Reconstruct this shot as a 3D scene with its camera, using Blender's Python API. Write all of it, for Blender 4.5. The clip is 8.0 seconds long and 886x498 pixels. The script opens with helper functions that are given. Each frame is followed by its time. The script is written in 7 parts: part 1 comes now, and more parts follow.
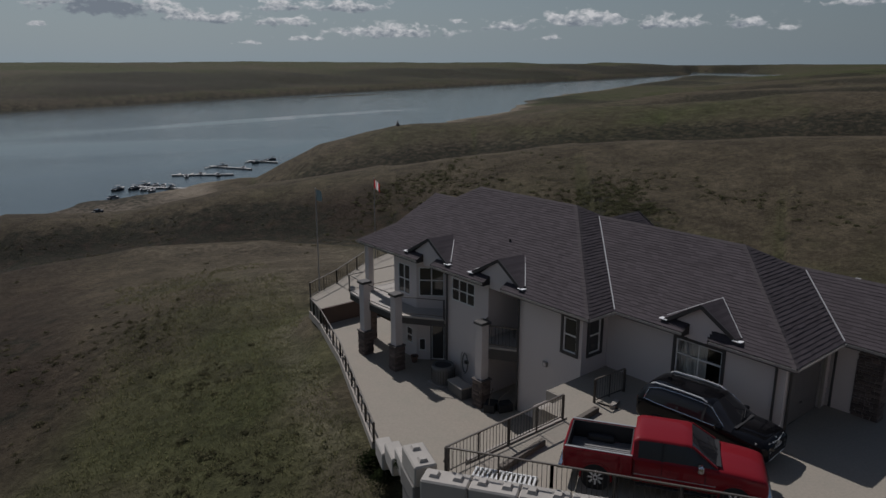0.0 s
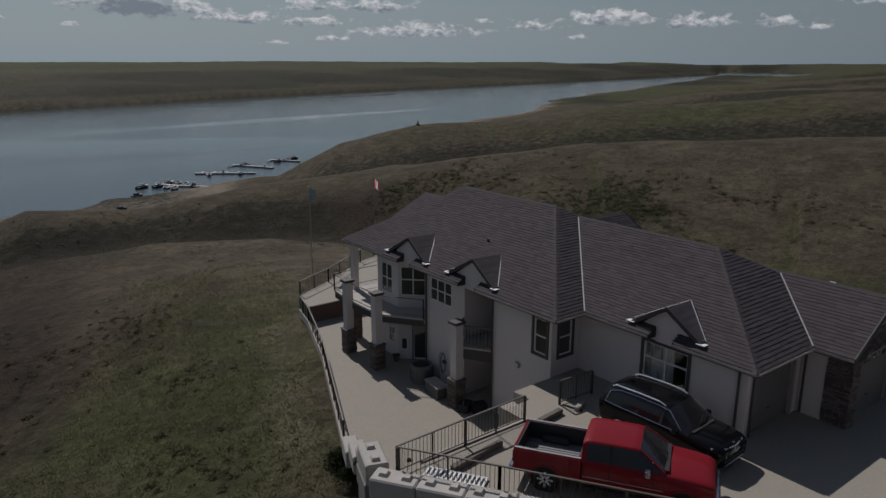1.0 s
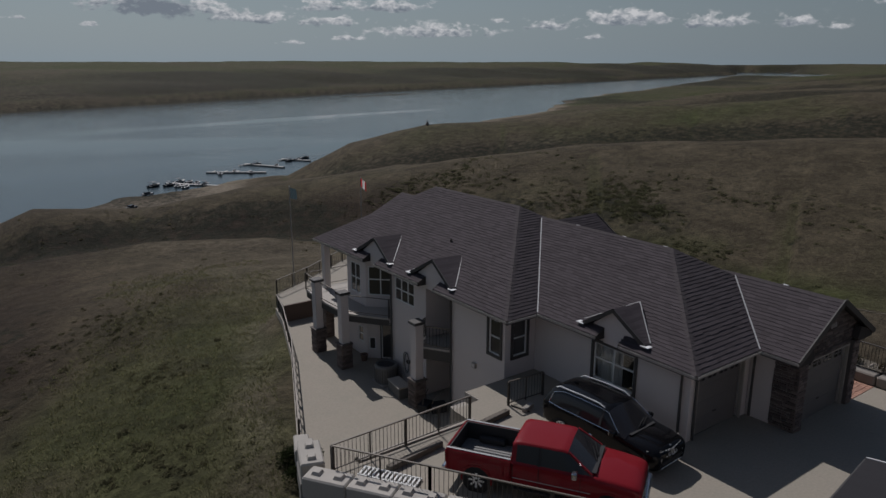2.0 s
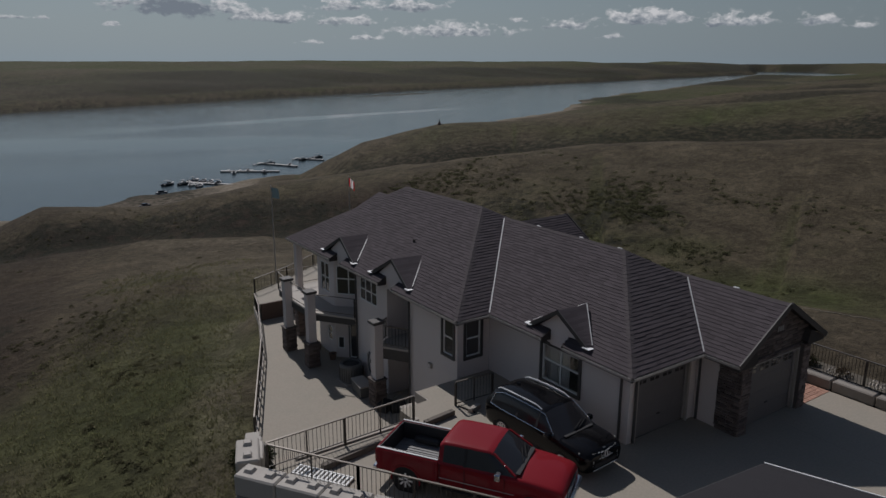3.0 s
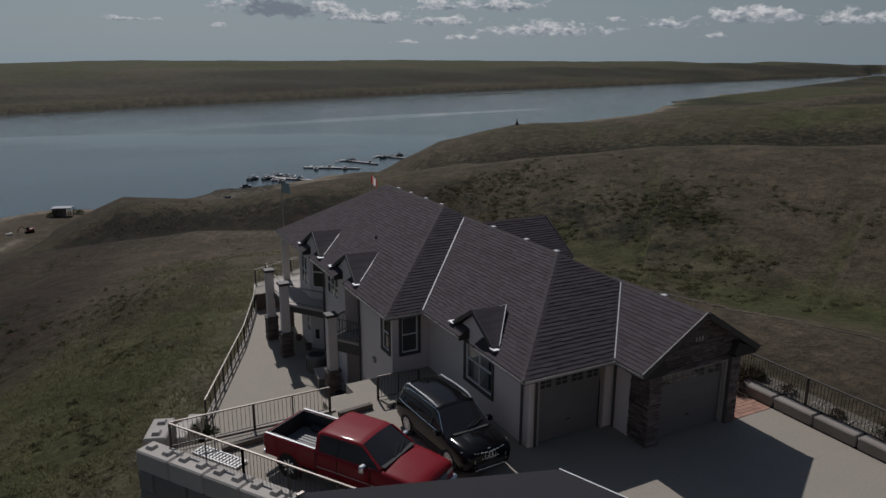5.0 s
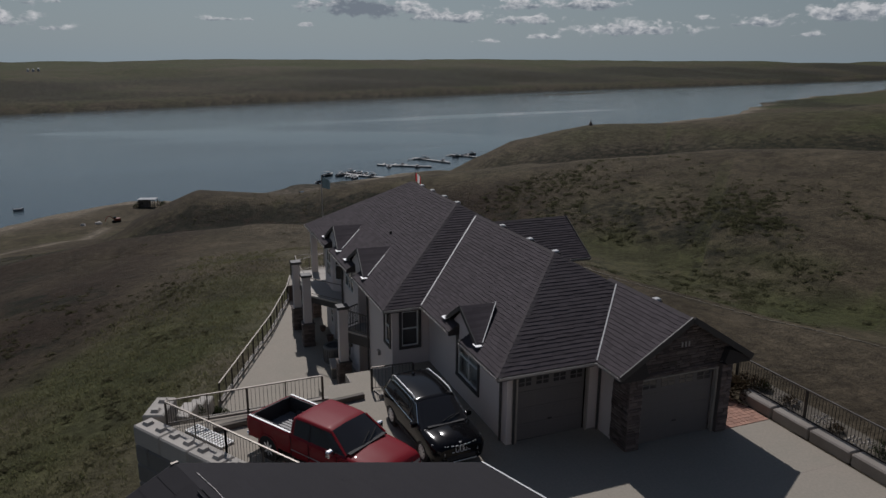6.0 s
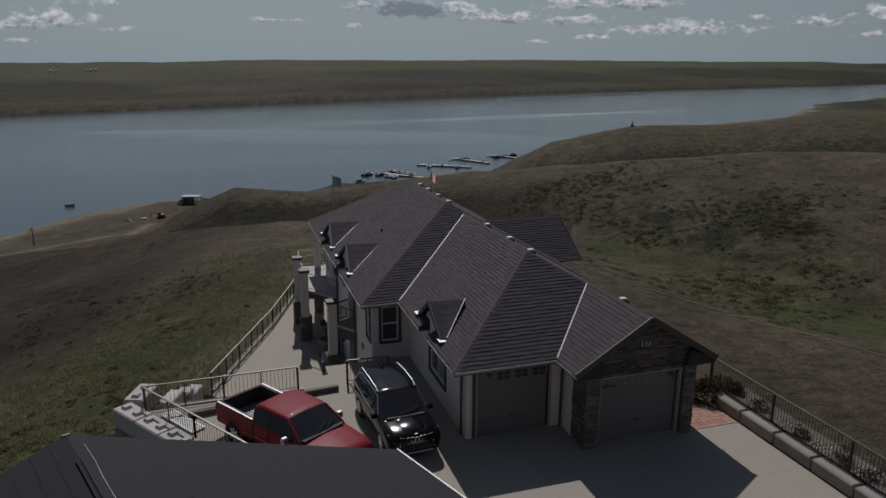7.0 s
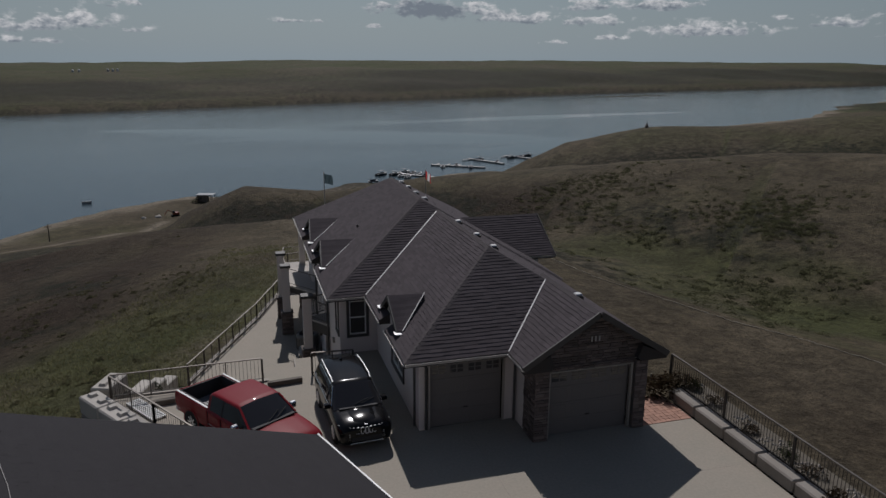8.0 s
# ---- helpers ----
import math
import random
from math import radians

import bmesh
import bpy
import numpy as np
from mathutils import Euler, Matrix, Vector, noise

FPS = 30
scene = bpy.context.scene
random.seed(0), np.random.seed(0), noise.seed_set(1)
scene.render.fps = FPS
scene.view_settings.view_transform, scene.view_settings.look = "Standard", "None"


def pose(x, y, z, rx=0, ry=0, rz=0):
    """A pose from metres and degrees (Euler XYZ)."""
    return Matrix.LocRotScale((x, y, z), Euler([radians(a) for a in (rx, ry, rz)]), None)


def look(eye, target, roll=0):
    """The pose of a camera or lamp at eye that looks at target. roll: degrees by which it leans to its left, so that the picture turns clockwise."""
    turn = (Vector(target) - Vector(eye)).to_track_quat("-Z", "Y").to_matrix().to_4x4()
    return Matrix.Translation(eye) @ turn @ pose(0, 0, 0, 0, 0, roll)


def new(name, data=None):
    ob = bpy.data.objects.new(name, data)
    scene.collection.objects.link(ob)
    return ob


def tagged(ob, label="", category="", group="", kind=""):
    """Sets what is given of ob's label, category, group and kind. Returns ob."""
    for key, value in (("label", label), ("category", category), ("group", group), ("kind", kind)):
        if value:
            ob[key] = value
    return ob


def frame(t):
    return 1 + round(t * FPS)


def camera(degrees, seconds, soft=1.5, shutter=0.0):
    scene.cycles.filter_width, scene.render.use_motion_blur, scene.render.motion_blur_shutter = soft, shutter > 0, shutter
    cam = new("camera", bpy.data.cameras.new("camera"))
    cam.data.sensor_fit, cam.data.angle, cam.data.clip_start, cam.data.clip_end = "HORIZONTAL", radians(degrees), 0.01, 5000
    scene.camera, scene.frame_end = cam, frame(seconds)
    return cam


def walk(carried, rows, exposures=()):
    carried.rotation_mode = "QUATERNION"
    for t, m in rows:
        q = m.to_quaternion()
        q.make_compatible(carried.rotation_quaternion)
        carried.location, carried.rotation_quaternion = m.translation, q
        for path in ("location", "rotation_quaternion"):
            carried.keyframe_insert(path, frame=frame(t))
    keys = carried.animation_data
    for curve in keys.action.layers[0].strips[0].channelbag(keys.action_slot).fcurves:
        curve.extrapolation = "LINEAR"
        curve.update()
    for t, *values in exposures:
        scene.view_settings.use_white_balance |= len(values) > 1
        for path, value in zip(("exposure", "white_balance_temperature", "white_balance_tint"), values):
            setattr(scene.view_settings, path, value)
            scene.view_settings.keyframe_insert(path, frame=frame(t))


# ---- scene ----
cam = camera(63.5, 8.0)
PATH = [
    (0, (0.434, -0.19, 12.525), (1.661, 1.307, 12.02), 0.1),
    (0.5, (1.292, -0.843, 12.515), (2.494, 0.674, 12.01), 0.1),
    (1, (2.178, -1.541, 12.518), (3.352, -0.003, 12.012), 0.1),
    (1.5, (3.139, -2.279, 12.521), (4.296, -0.728, 12.015), 0.1),
    (3, (6.214, -4.568, 12.588), (7.317, -2.978, 12.08), 0.1),
    (3.5, (7.36, -5.38, 12.597), (8.437, -3.773, 12.089), -0.0),
    (4, (8.571, -6.205, 12.582), (9.616, -4.577, 12.074), -0.0),
    (4.5, (9.878, -7.1, 12.593), (10.86, -5.434, 12.085), 0.1),
    (6, (13.85, -9.655, 12.612), (14.553, -7.854, 12.1), 0.3),
    (6.5, (15.046, -10.357, 12.603), (15.677, -8.529, 12.091), 0.3),
    (7, (16.23, -11.05, 12.619), (16.818, -9.208, 12.108), 0.3),
    (7.5, (17.252, -11.612, 12.585), (17.802, -9.758, 12.074), 0.3),
    (8, (18.189, -12.113, 12.536), (18.73, -10.257, 12.026), 0.4),
]
walk(cam, [(t, look(eye, target, roll)) for t, eye, target, roll in PATH], [(0, -0.95, 6300, 13)])

# ---- light ----
SUN_AZIMUTH, SUN_HEIGHT = 8.0, 45.6
sun = new("sun", bpy.data.lights.new("sun", "SUN"))
sun.data.energy, sun.data.angle, sun.data.color = 5.2, radians(0.6), (1.0, 0.965, 0.925)
sun.matrix_world = look((0, 0, 0), (-math.sin(radians(SUN_AZIMUTH)) * math.cos(radians(SUN_HEIGHT)),
                                    -math.cos(radians(SUN_AZIMUTH)) * math.cos(radians(SUN_HEIGHT)),
                                    -math.sin(radians(SUN_HEIGHT))))


def math_node(nt, op, a, b=None, clamp=False):
    n = nt.nodes.new("ShaderNodeMath")
    n.operation, n.use_clamp = op, clamp
    for i, v in enumerate((a, b)):
        if v is None:
            continue
        if isinstance(v, (int, float)):
            n.inputs[i].default_value = v
        else:
            nt.links.new(v, n.inputs[i])
    return n.outputs[0]


def ramp_node(nt, fac, stops):
    n = nt.nodes.new("ShaderNodeValToRGB")
    while len(n.color_ramp.elements) < len(stops):
        n.color_ramp.elements.new(0.5)
    for e, (p, c) in zip(n.color_ramp.elements, stops):
        e.position, e.color = p, (*c, 1)
    nt.links.new(fac, n.inputs[0])
    return n.outputs[0]


def mix_node(nt, fac, a, b, blend="MIX"):
    n = nt.nodes.new("ShaderNodeMix")
    n.data_type, n.blend_type = "RGBA", blend
    for i, v in ((0, fac), (6, a), (7, b)):
        if isinstance(v, (int, float)):
            n.inputs[i].default_value = v
        elif isinstance(v, tuple):
            n.inputs[i].default_value = (*v, 1)
        else:
            nt.links.new(v, n.inputs[i])
    return n.outputs[2]


def noise_node(nt, vec, scale, detail=4.0, rough=0.6, distortion=0.0):
    n = nt.nodes.new("ShaderNodeTexNoise")
    n.inputs["Scale"].default_value, n.inputs["Detail"].default_value = scale, detail
    n.inputs["Roughness"].default_value, n.inputs["Distortion"].default_value = rough, distortion
    if vec is not None:
        nt.links.new(vec, n.inputs["Vector"])
    return n.outputs[0]


def make_world():
    w = bpy.data.worlds.new("sky")
    scene.world = w
    w.use_nodes = True
    nt = w.node_tree
    nt.nodes.clear()
    sky = nt.nodes.new("ShaderNodeTexSky")
    sky.sky_type, sky.sun_disc = "NISHITA", False
    sky.sun_elevation, sky.sun_rotation = radians(SUN_HEIGHT), radians(SUN_AZIMUTH)
    sky.air_density, sky.dust_density, sky.ozone_density = 1.0, 0.6, 1.0
    geo = nt.nodes.new("ShaderNodeTexCoord").outputs["Generated"]
    sep = nt.nodes.new("ShaderNodeSeparateXYZ")
    nt.links.new(geo, sep.inputs[0])
    x, y, z = sep.outputs
    # a flat layer of cloud overhead, seen at a slant near the horizon
    hz = math_node(nt, "MAXIMUM", z, 0.0)
    den = math_node(nt, "ADD", hz, 0.06)
    comb = nt.nodes.new("ShaderNodeCombineXYZ")
    nt.links.new(math_node(nt, "DIVIDE", x, den), comb.inputs[0])
    nt.links.new(math_node(nt, "DIVIDE", y, den), comb.inputs[1])
    comb.inputs[2].default_value = 3.7
    az = math_node(nt, "ARCTAN2", x, y)
    cl = nt.nodes.new("ShaderNodeCombineXYZ")
    nt.links.new(math_node(nt, "MULTIPLY", az, 30.0), cl.inputs[0])
    nt.links.new(math_node(nt, "MULTIPLY", z, 52.0), cl.inputs[1])
    puff = noise_node(nt, cl.outputs[0], 1.7, 7.0, 0.55, 0.2)
    # each cloud bank: azimuth, height, half width, half thickness (radians) and weight
    banks = (
             (0.269, 0.0654, 0.050, 0.0110, 1.25), (0.331, 0.0632, 0.027, 0.0071, 0.95), (0.362, 0.0568, 0.027, 0.0079, 0.95), (0.405, 0.0538, 0.031, 0.0063, 0.95),
             (0.476, 0.0706, 0.031, 0.0079, 0.9), (0.482, 0.0509, 0.039, 0.0063, 0.9), (0.561, 0.0710, 0.043, 0.0079, 0.95), (0.618, 0.0389, 0.058, 0.0090, 1.0),
             (0.512, 0.0294, 0.031, 0.0039, 0.72), (0.430, 0.0241, 0.014, 0.0032, 0.7), (0.711, 0.0522, 0.015, 0.0032, 0.65), (0.774, 0.0475, 0.023, 0.0068, 0.95),
             (0.832, 0.0315, 0.019, 0.0032, 0.55), (0.873, 0.0546, 0.046, 0.0100, 1.1), (0.980, 0.0493, 0.035, 0.0080, 1.0), (1.068, 0.0486, 0.022, 0.0072, 0.9),
             (1.115, 0.0415, 0.012, 0.0045, 0.8), (0.197, 0.0689, 0.019, 0.0063, 0.75), (0.192, 0.0438, 0.012, 0.0032, 0.65), (0.115, 0.0487, 0.012, 0.0026, 0.6),
             (-0.224, 0.0361, 0.039, 0.0079, 0.8), (-0.176, 0.0438, 0.039, 0.0112, 0.95), (-0.108, 0.0344, 0.015, 0.0047, 0.75), (-0.124, 0.0648, 0.023, 0.0063, 0.7),
             (-0.237, 0.0200, 0.043, 0.0047, 0.6), (0.085, 0.0491, 0.023, 0.0032, 0.6), (1.189, 0.0688, 0.035, 0.0045, 0.85),
    )
    total = lift = weight = None
    for a, h, wa, wh, k in banks:
        u = math_node(nt, "DIVIDE", math_node(nt, "SUBTRACT", az, a), wa)
        v = math_node(nt, "DIVIDE", math_node(nt, "SUBTRACT", z, h - 0.25 * wh), wh)
        v = math_node(nt, "MINIMUM", v, math_node(nt, "MULTIPLY", v, 1.9))
        d = math_node(nt, "ADD", math_node(nt, "MULTIPLY", u, u), math_node(nt, "MULTIPLY", v, v))
        g = math_node(nt, "MULTIPLY", math_node(nt, "EXPONENT", math_node(nt, "MULTIPLY", d, -0.75)), k)
        gv = math_node(nt, "MULTIPLY", g, v)
        total = g if total is None else math_node(nt, "MAXIMUM", total, g)
        lift = gv if lift is None else math_node(nt, "ADD", lift, gv)
        weight = g if weight is None else math_node(nt, "ADD", weight, g)
    high = math_node(nt, "MULTIPLY", math_node(nt, "SUBTRACT", noise_node(nt, comb.outputs[0], 0.55, 7.0, 0.6), 0.53, True),
                     math_node(nt, "MULTIPLY", math_node(nt, "SUBTRACT", z, 0.11, True), 7.0, True))
    body = math_node(nt, "ADD", total, math_node(nt, "SUBTRACT", math_node(nt, "MULTIPLY", puff, 2.6), 1.56))
    cover = math_node(nt, "MAXIMUM", math_node(nt, "MULTIPLY", math_node(nt, "MULTIPLY", body, 2.6, True), math_node(nt, "MULTIPLY", total, 5.0, True)), math_node(nt, "MULTIPLY", high, 3.2, True))
    # bright crowns, grey flat undersides
    level = math_node(nt, "DIVIDE", lift, math_node(nt, "ADD", weight, 0.02))
    billow = math_node(nt, "MULTIPLY", math_node(nt, "SUBTRACT", noise_node(nt, cl.outputs[0], 3.0, 5.0, 0.55, 0.3), 0.5), 2.0)
    light = math_node(nt, "ADD", math_node(nt, "ADD", 0.62, math_node(nt, "MULTIPLY", level, 0.30)), math_node(nt, "SUBTRACT", billow, math_node(nt, "MULTIPLY", math_node(nt, "MAXIMUM", body, 0.0), 0.30)))
    du, dv = math_node(nt, "DIVIDE", math_node(nt, "SUBTRACT", az, 0.262), 0.034), math_node(nt, "DIVIDE", math_node(nt, "SUBTRACT", z, 0.066), 0.011)
    murk = math_node(nt, "EXPONENT", math_node(nt, "MULTIPLY", math_node(nt, "ADD", math_node(nt, "MULTIPLY", du, du), math_node(nt, "MULTIPLY", dv, dv)), -0.7))
    cloud = ramp_node(nt, math_node(nt, "SUBTRACT", light, math_node(nt, "MULTIPLY", murk, 0.95)), ((0.05, (3.2, 3.7, 4.3)), (0.38, (5.6, 6.1, 6.5)), (0.65, (8.9, 9.1, 9.2)), (0.9, (11.5, 11.5, 11.4))))
    haze = math_node(nt, "EXPONENT", math_node(nt, "MULTIPLY", hz, -4.0))
    glow = math_node(nt, "POWER", math_node(nt, "MULTIPLY", math_node(nt, "ADD", math_node(nt, "COSINE", math_node(nt, "SUBTRACT", az, radians(SUN_AZIMUTH))), 1.0), 0.5, True), 1.7)
    air = mix_node(nt, glow, (1.0, 1.3, 1.6), (4.6, 5.7, 6.3))
    base = mix_node(nt, math_node(nt, "MULTIPLY", haze, 0.95), mix_node(nt, 1.0, sky.outputs[0], (0.68, 0.68, 0.68), "MULTIPLY"), air)
    col = mix_node(nt, math_node(nt, "MULTIPLY", cover, 0.92), base, cloud)
    bg = nt.nodes.new("ShaderNodeBackground")
    bg.inputs["Strength"].default_value = 0.093
    out = nt.nodes.new("ShaderNodeOutputWorld")
    nt.links.new(col, bg.inputs[0])
    nt.links.new(bg.outputs[0], out.inputs[0])


make_world()


# ---- materials ----
def material(name, color, rough=0.7, metal=0.0, vary=0.12, scale=3.0, fine=40.0, bump=0.0, second=None, spread=0.0, coat=0.0, island=0.0, piece=0.0, spec=0.5):
    """A surface with a broad and a fine variation of its colour; second: a tone it drifts to; island and piece: variation from piece to piece."""
    m = bpy.data.materials.new(name)
    m.use_nodes = True
    nt = m.node_tree
    bsdf = nt.nodes["Principled BSDF"]
    pos = nt.nodes.new("ShaderNodeNewGeometry")
    p = pos.outputs["Position"]
    broad, grain = noise_node(nt, p, scale / 10, 5.0), noise_node(nt, p, fine, 3.0)
    c = color
    if second:
        c = mix_node(nt, math_node(nt, "MULTIPLY", math_node(nt, "SUBTRACT", broad, 0.5 - spread / 2), 1 / max(spread, 0.05), True), color, second)
    tone = math_node(nt, "ADD", math_node(nt, "MULTIPLY", math_node(nt, "SUBTRACT", broad, 0.5), 2 * vary),
                     math_node(nt, "MULTIPLY", math_node(nt, "SUBTRACT", grain, 0.5), 2 * vary))
    if island:
        tone = math_node(nt, "ADD", tone, math_node(nt, "MULTIPLY", math_node(nt, "SUBTRACT", pos.outputs["Random Per Island"], 0.5), island))
    if piece:
        info = nt.nodes.new("ShaderNodeObjectInfo")
        tone = math_node(nt, "ADD", tone, math_node(nt, "MULTIPLY", math_node(nt, "SUBTRACT", info.outputs["Random"], 0.5), piece))
    hsv = nt.nodes.new("ShaderNodeHueSaturation")
    nt.links.new(math_node(nt, "ADD", tone, 1.0), hsv.inputs["Value"])
    if isinstance(c, tuple):
        hsv.inputs["Color"].default_value = (*c, 1)
    else:
        nt.links.new(c, hsv.inputs["Color"])
    nt.links.new(hsv.outputs[0], bsdf.inputs["Base Color"])
    bsdf.inputs["Metallic"].default_value, bsdf.inputs["Coat Weight"].default_value = metal, coat
    bsdf.inputs["Specular IOR Level"].default_value = spec
    nt.links.new(math_node(nt, "ADD", math_node(nt, "MULTIPLY", math_node(nt, "SUBTRACT", grain, 0.5), 0.25), rough, True), bsdf.inputs["Roughness"])
    if bump:
        b = nt.nodes.new("ShaderNodeBump")
        b.inputs["Strength"].default_value, b.inputs["Distance"].default_value = min(1.0, bump * 20), bump
        nt.links.new(grain, b.inputs["Height"])
        nt.links.new(b.outputs[0], bsdf.inputs["Normal"])
    return m


def glass_material(name, tint=(0.03, 0.035, 0.04), rough=0.03):
    m = bpy.data.materials.new(name)
    m.use_nodes = True
    b = m.node_tree.nodes["Principled BSDF"]
    b.inputs["Base Color"].default_value = (*tint, 1)
    b.inputs["Roughness"].default_value = rough
    b.inputs["IOR"].default_value = 1.5
    b.inputs["Specular IOR Level"].default_value = 0.8
    return m


def leaf_material(name, color, second, glow=0.6):
    """Thin leaves that let some light through, uneven from leaf to leaf."""
    m = bpy.data.materials.new(name)
    m.use_nodes = True
    nt = m.node_tree
    nt.nodes.remove(nt.nodes["Principled BSDF"])
    geo = nt.nodes.new("ShaderNodeNewGeometry")
    c = mix_node(nt, geo.outputs["Random Per Island"], color, second)
    c = mix_node(nt, math_node(nt, "MULTIPLY", noise_node(nt, geo.outputs["Position"], 0.35, 4.0), 0.8), c, tuple(0.55 * k for k in color))
    d, t, mx = nt.nodes.new("ShaderNodeBsdfDiffuse"), nt.nodes.new("ShaderNodeBsdfTranslucent"), nt.nodes.new("ShaderNodeMixShader")
    nt.links.new(c, d.inputs[0]), nt.links.new(c, t.inputs[0])
    mx.inputs[0].default_value = glow
    nt.links.new(d.outputs[0], mx.inputs[1]), nt.links.new(t.outputs[0], mx.inputs[2])
    nt.links.new(mx.outputs[0], nt.nodes["Material Output"].inputs[0])
    return m


def ground_material():
    """Prairie: dry grass, greener hollows, sagebrush speckle, bare soil; its dark tones include painted slope shade."""
    m = bpy.data.materials.new("prairie_grass")
    m.use_nodes = True
    nt = m.node_tree
    bsdf = nt.nodes["Principled BSDF"]
    geo = nt.nodes.new("ShaderNodeNewGeometry")
    p = geo.outputs["Position"]
    sep = nt.nodes.new("ShaderNodeSeparateXYZ")
    nt.links.new(p, sep.inputs[0])
    big, mid, fine = noise_node(nt, p, 0.018, 6.0, 0.6, 0.6), noise_node(nt, p, 0.16, 6.0, 0.65, 0.4), noise_node(nt, p, 2.2, 5.0, 0.75)
    huge = noise_node(nt, p, 0.0035, 5.0, 0.6, 0.5)
    dry = ramp_node(nt, mid, ((0.25, (0.068, 0.055, 0.036)), (0.5, (0.104, 0.085, 0.055)), (0.75, (0.146, 0.120, 0.079))))
    green = ramp_node(nt, mid, ((0.25, (0.046, 0.051, 0.020)), (0.55, (0.080, 0.087, 0.034)), (0.8, (0.124, 0.128, 0.054))))
    wet = nt.nodes.new("ShaderNodeVertexColor")
    wet.layer_name = "growth"
    ws = nt.nodes.new("ShaderNodeSeparateColor")
    nt.links.new(wet.outputs[0], ws.inputs[0])
    greenness = math_node(nt, "ADD", ws.outputs[0], math_node(nt, "MULTIPLY", math_node(nt, "SUBTRACT", math_node(nt, "ADD", big, math_node(nt, "MULTIPLY", huge, 0.6)), 0.8), 2.2), True)
    col = mix_node(nt, greenness, dry, green)
    sand = ramp_node(nt, fine, ((0.2, (0.20, 0.167, 0.125)), (0.8, (0.33, 0.28, 0.215))))
    col = mix_node(nt, math_node(nt, "ADD", ws.outputs[1], math_node(nt, "MULTIPLY", math_node(nt, "SUBTRACT", mid, 0.5), math_node(nt, "MULTIPLY", ws.outputs[1], 1.2)), True), col, sand)
    # russet and scrub tones also carry the shade of flanks turned from the sun
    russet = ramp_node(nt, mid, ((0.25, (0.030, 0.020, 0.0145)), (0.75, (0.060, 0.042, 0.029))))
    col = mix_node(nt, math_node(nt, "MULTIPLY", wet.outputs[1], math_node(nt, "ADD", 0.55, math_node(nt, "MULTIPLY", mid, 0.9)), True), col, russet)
    scrub_shade = ramp_node(nt, fine, ((0.3, (0.014, 0.016, 0.010)), (0.7, (0.036, 0.036, 0.022))))
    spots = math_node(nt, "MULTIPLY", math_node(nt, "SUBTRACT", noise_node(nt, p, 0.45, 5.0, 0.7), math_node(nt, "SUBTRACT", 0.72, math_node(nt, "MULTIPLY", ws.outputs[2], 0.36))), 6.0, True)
    col = mix_node(nt, math_node(nt, "MULTIPLY", spots, 0.88), col, scrub_shade)
    blades = noise_node(nt, p, 9.0, 3.0, 0.7)
    blot = noise_node(nt, p, 0.50, 5.0, 0.65, 1.2)
    # trodden terracettes that follow the slope
    level = nt.nodes.new("ShaderNodeMapping")
    level.inputs["Scale"].default_value = (0.10, 0.10, 1.5)
    nt.links.new(p, level.inputs[0])
    tread = noise_node(nt, level.outputs[0], 1.0, 4.0, 0.6, 0.6)
    grain = math_node(nt, "ADD", -0.37, math_node(nt, "MULTIPLY", math_node(nt, "ADD", fine, math_node(nt, "MULTIPLY", blades, 0.7)), 1.2), True)
    cover = math_node(nt, "ADD", -0.28, math_node(nt, "ADD", math_node(nt, "MULTIPLY", blot, 1.8), math_node(nt, "MULTIPLY", tread, 0.9)))
    dark = math_node(nt, "MULTIPLY", grain, cover)
    col = mix_node(nt, 1.0, col, dark, "MULTIPLY")
    nt.links.new(col, bsdf.inputs["Base Color"])
    bsdf.inputs["Roughness"].default_value, bsdf.inputs["Specular IOR Level"].default_value = 0.95, 0.1
    b = nt.nodes.new("ShaderNodeBump")
    b.inputs["Strength"].default_value, b.inputs["Distance"].default_value = 0.7, 0.40
    nt.links.new(math_node(nt, "ADD", fine, math_node(nt, "MULTIPLY", mid, 2.0)), b.inputs["Height"])
    nt.links.new(b.outputs[0], bsdf.inputs["Normal"])
    return m


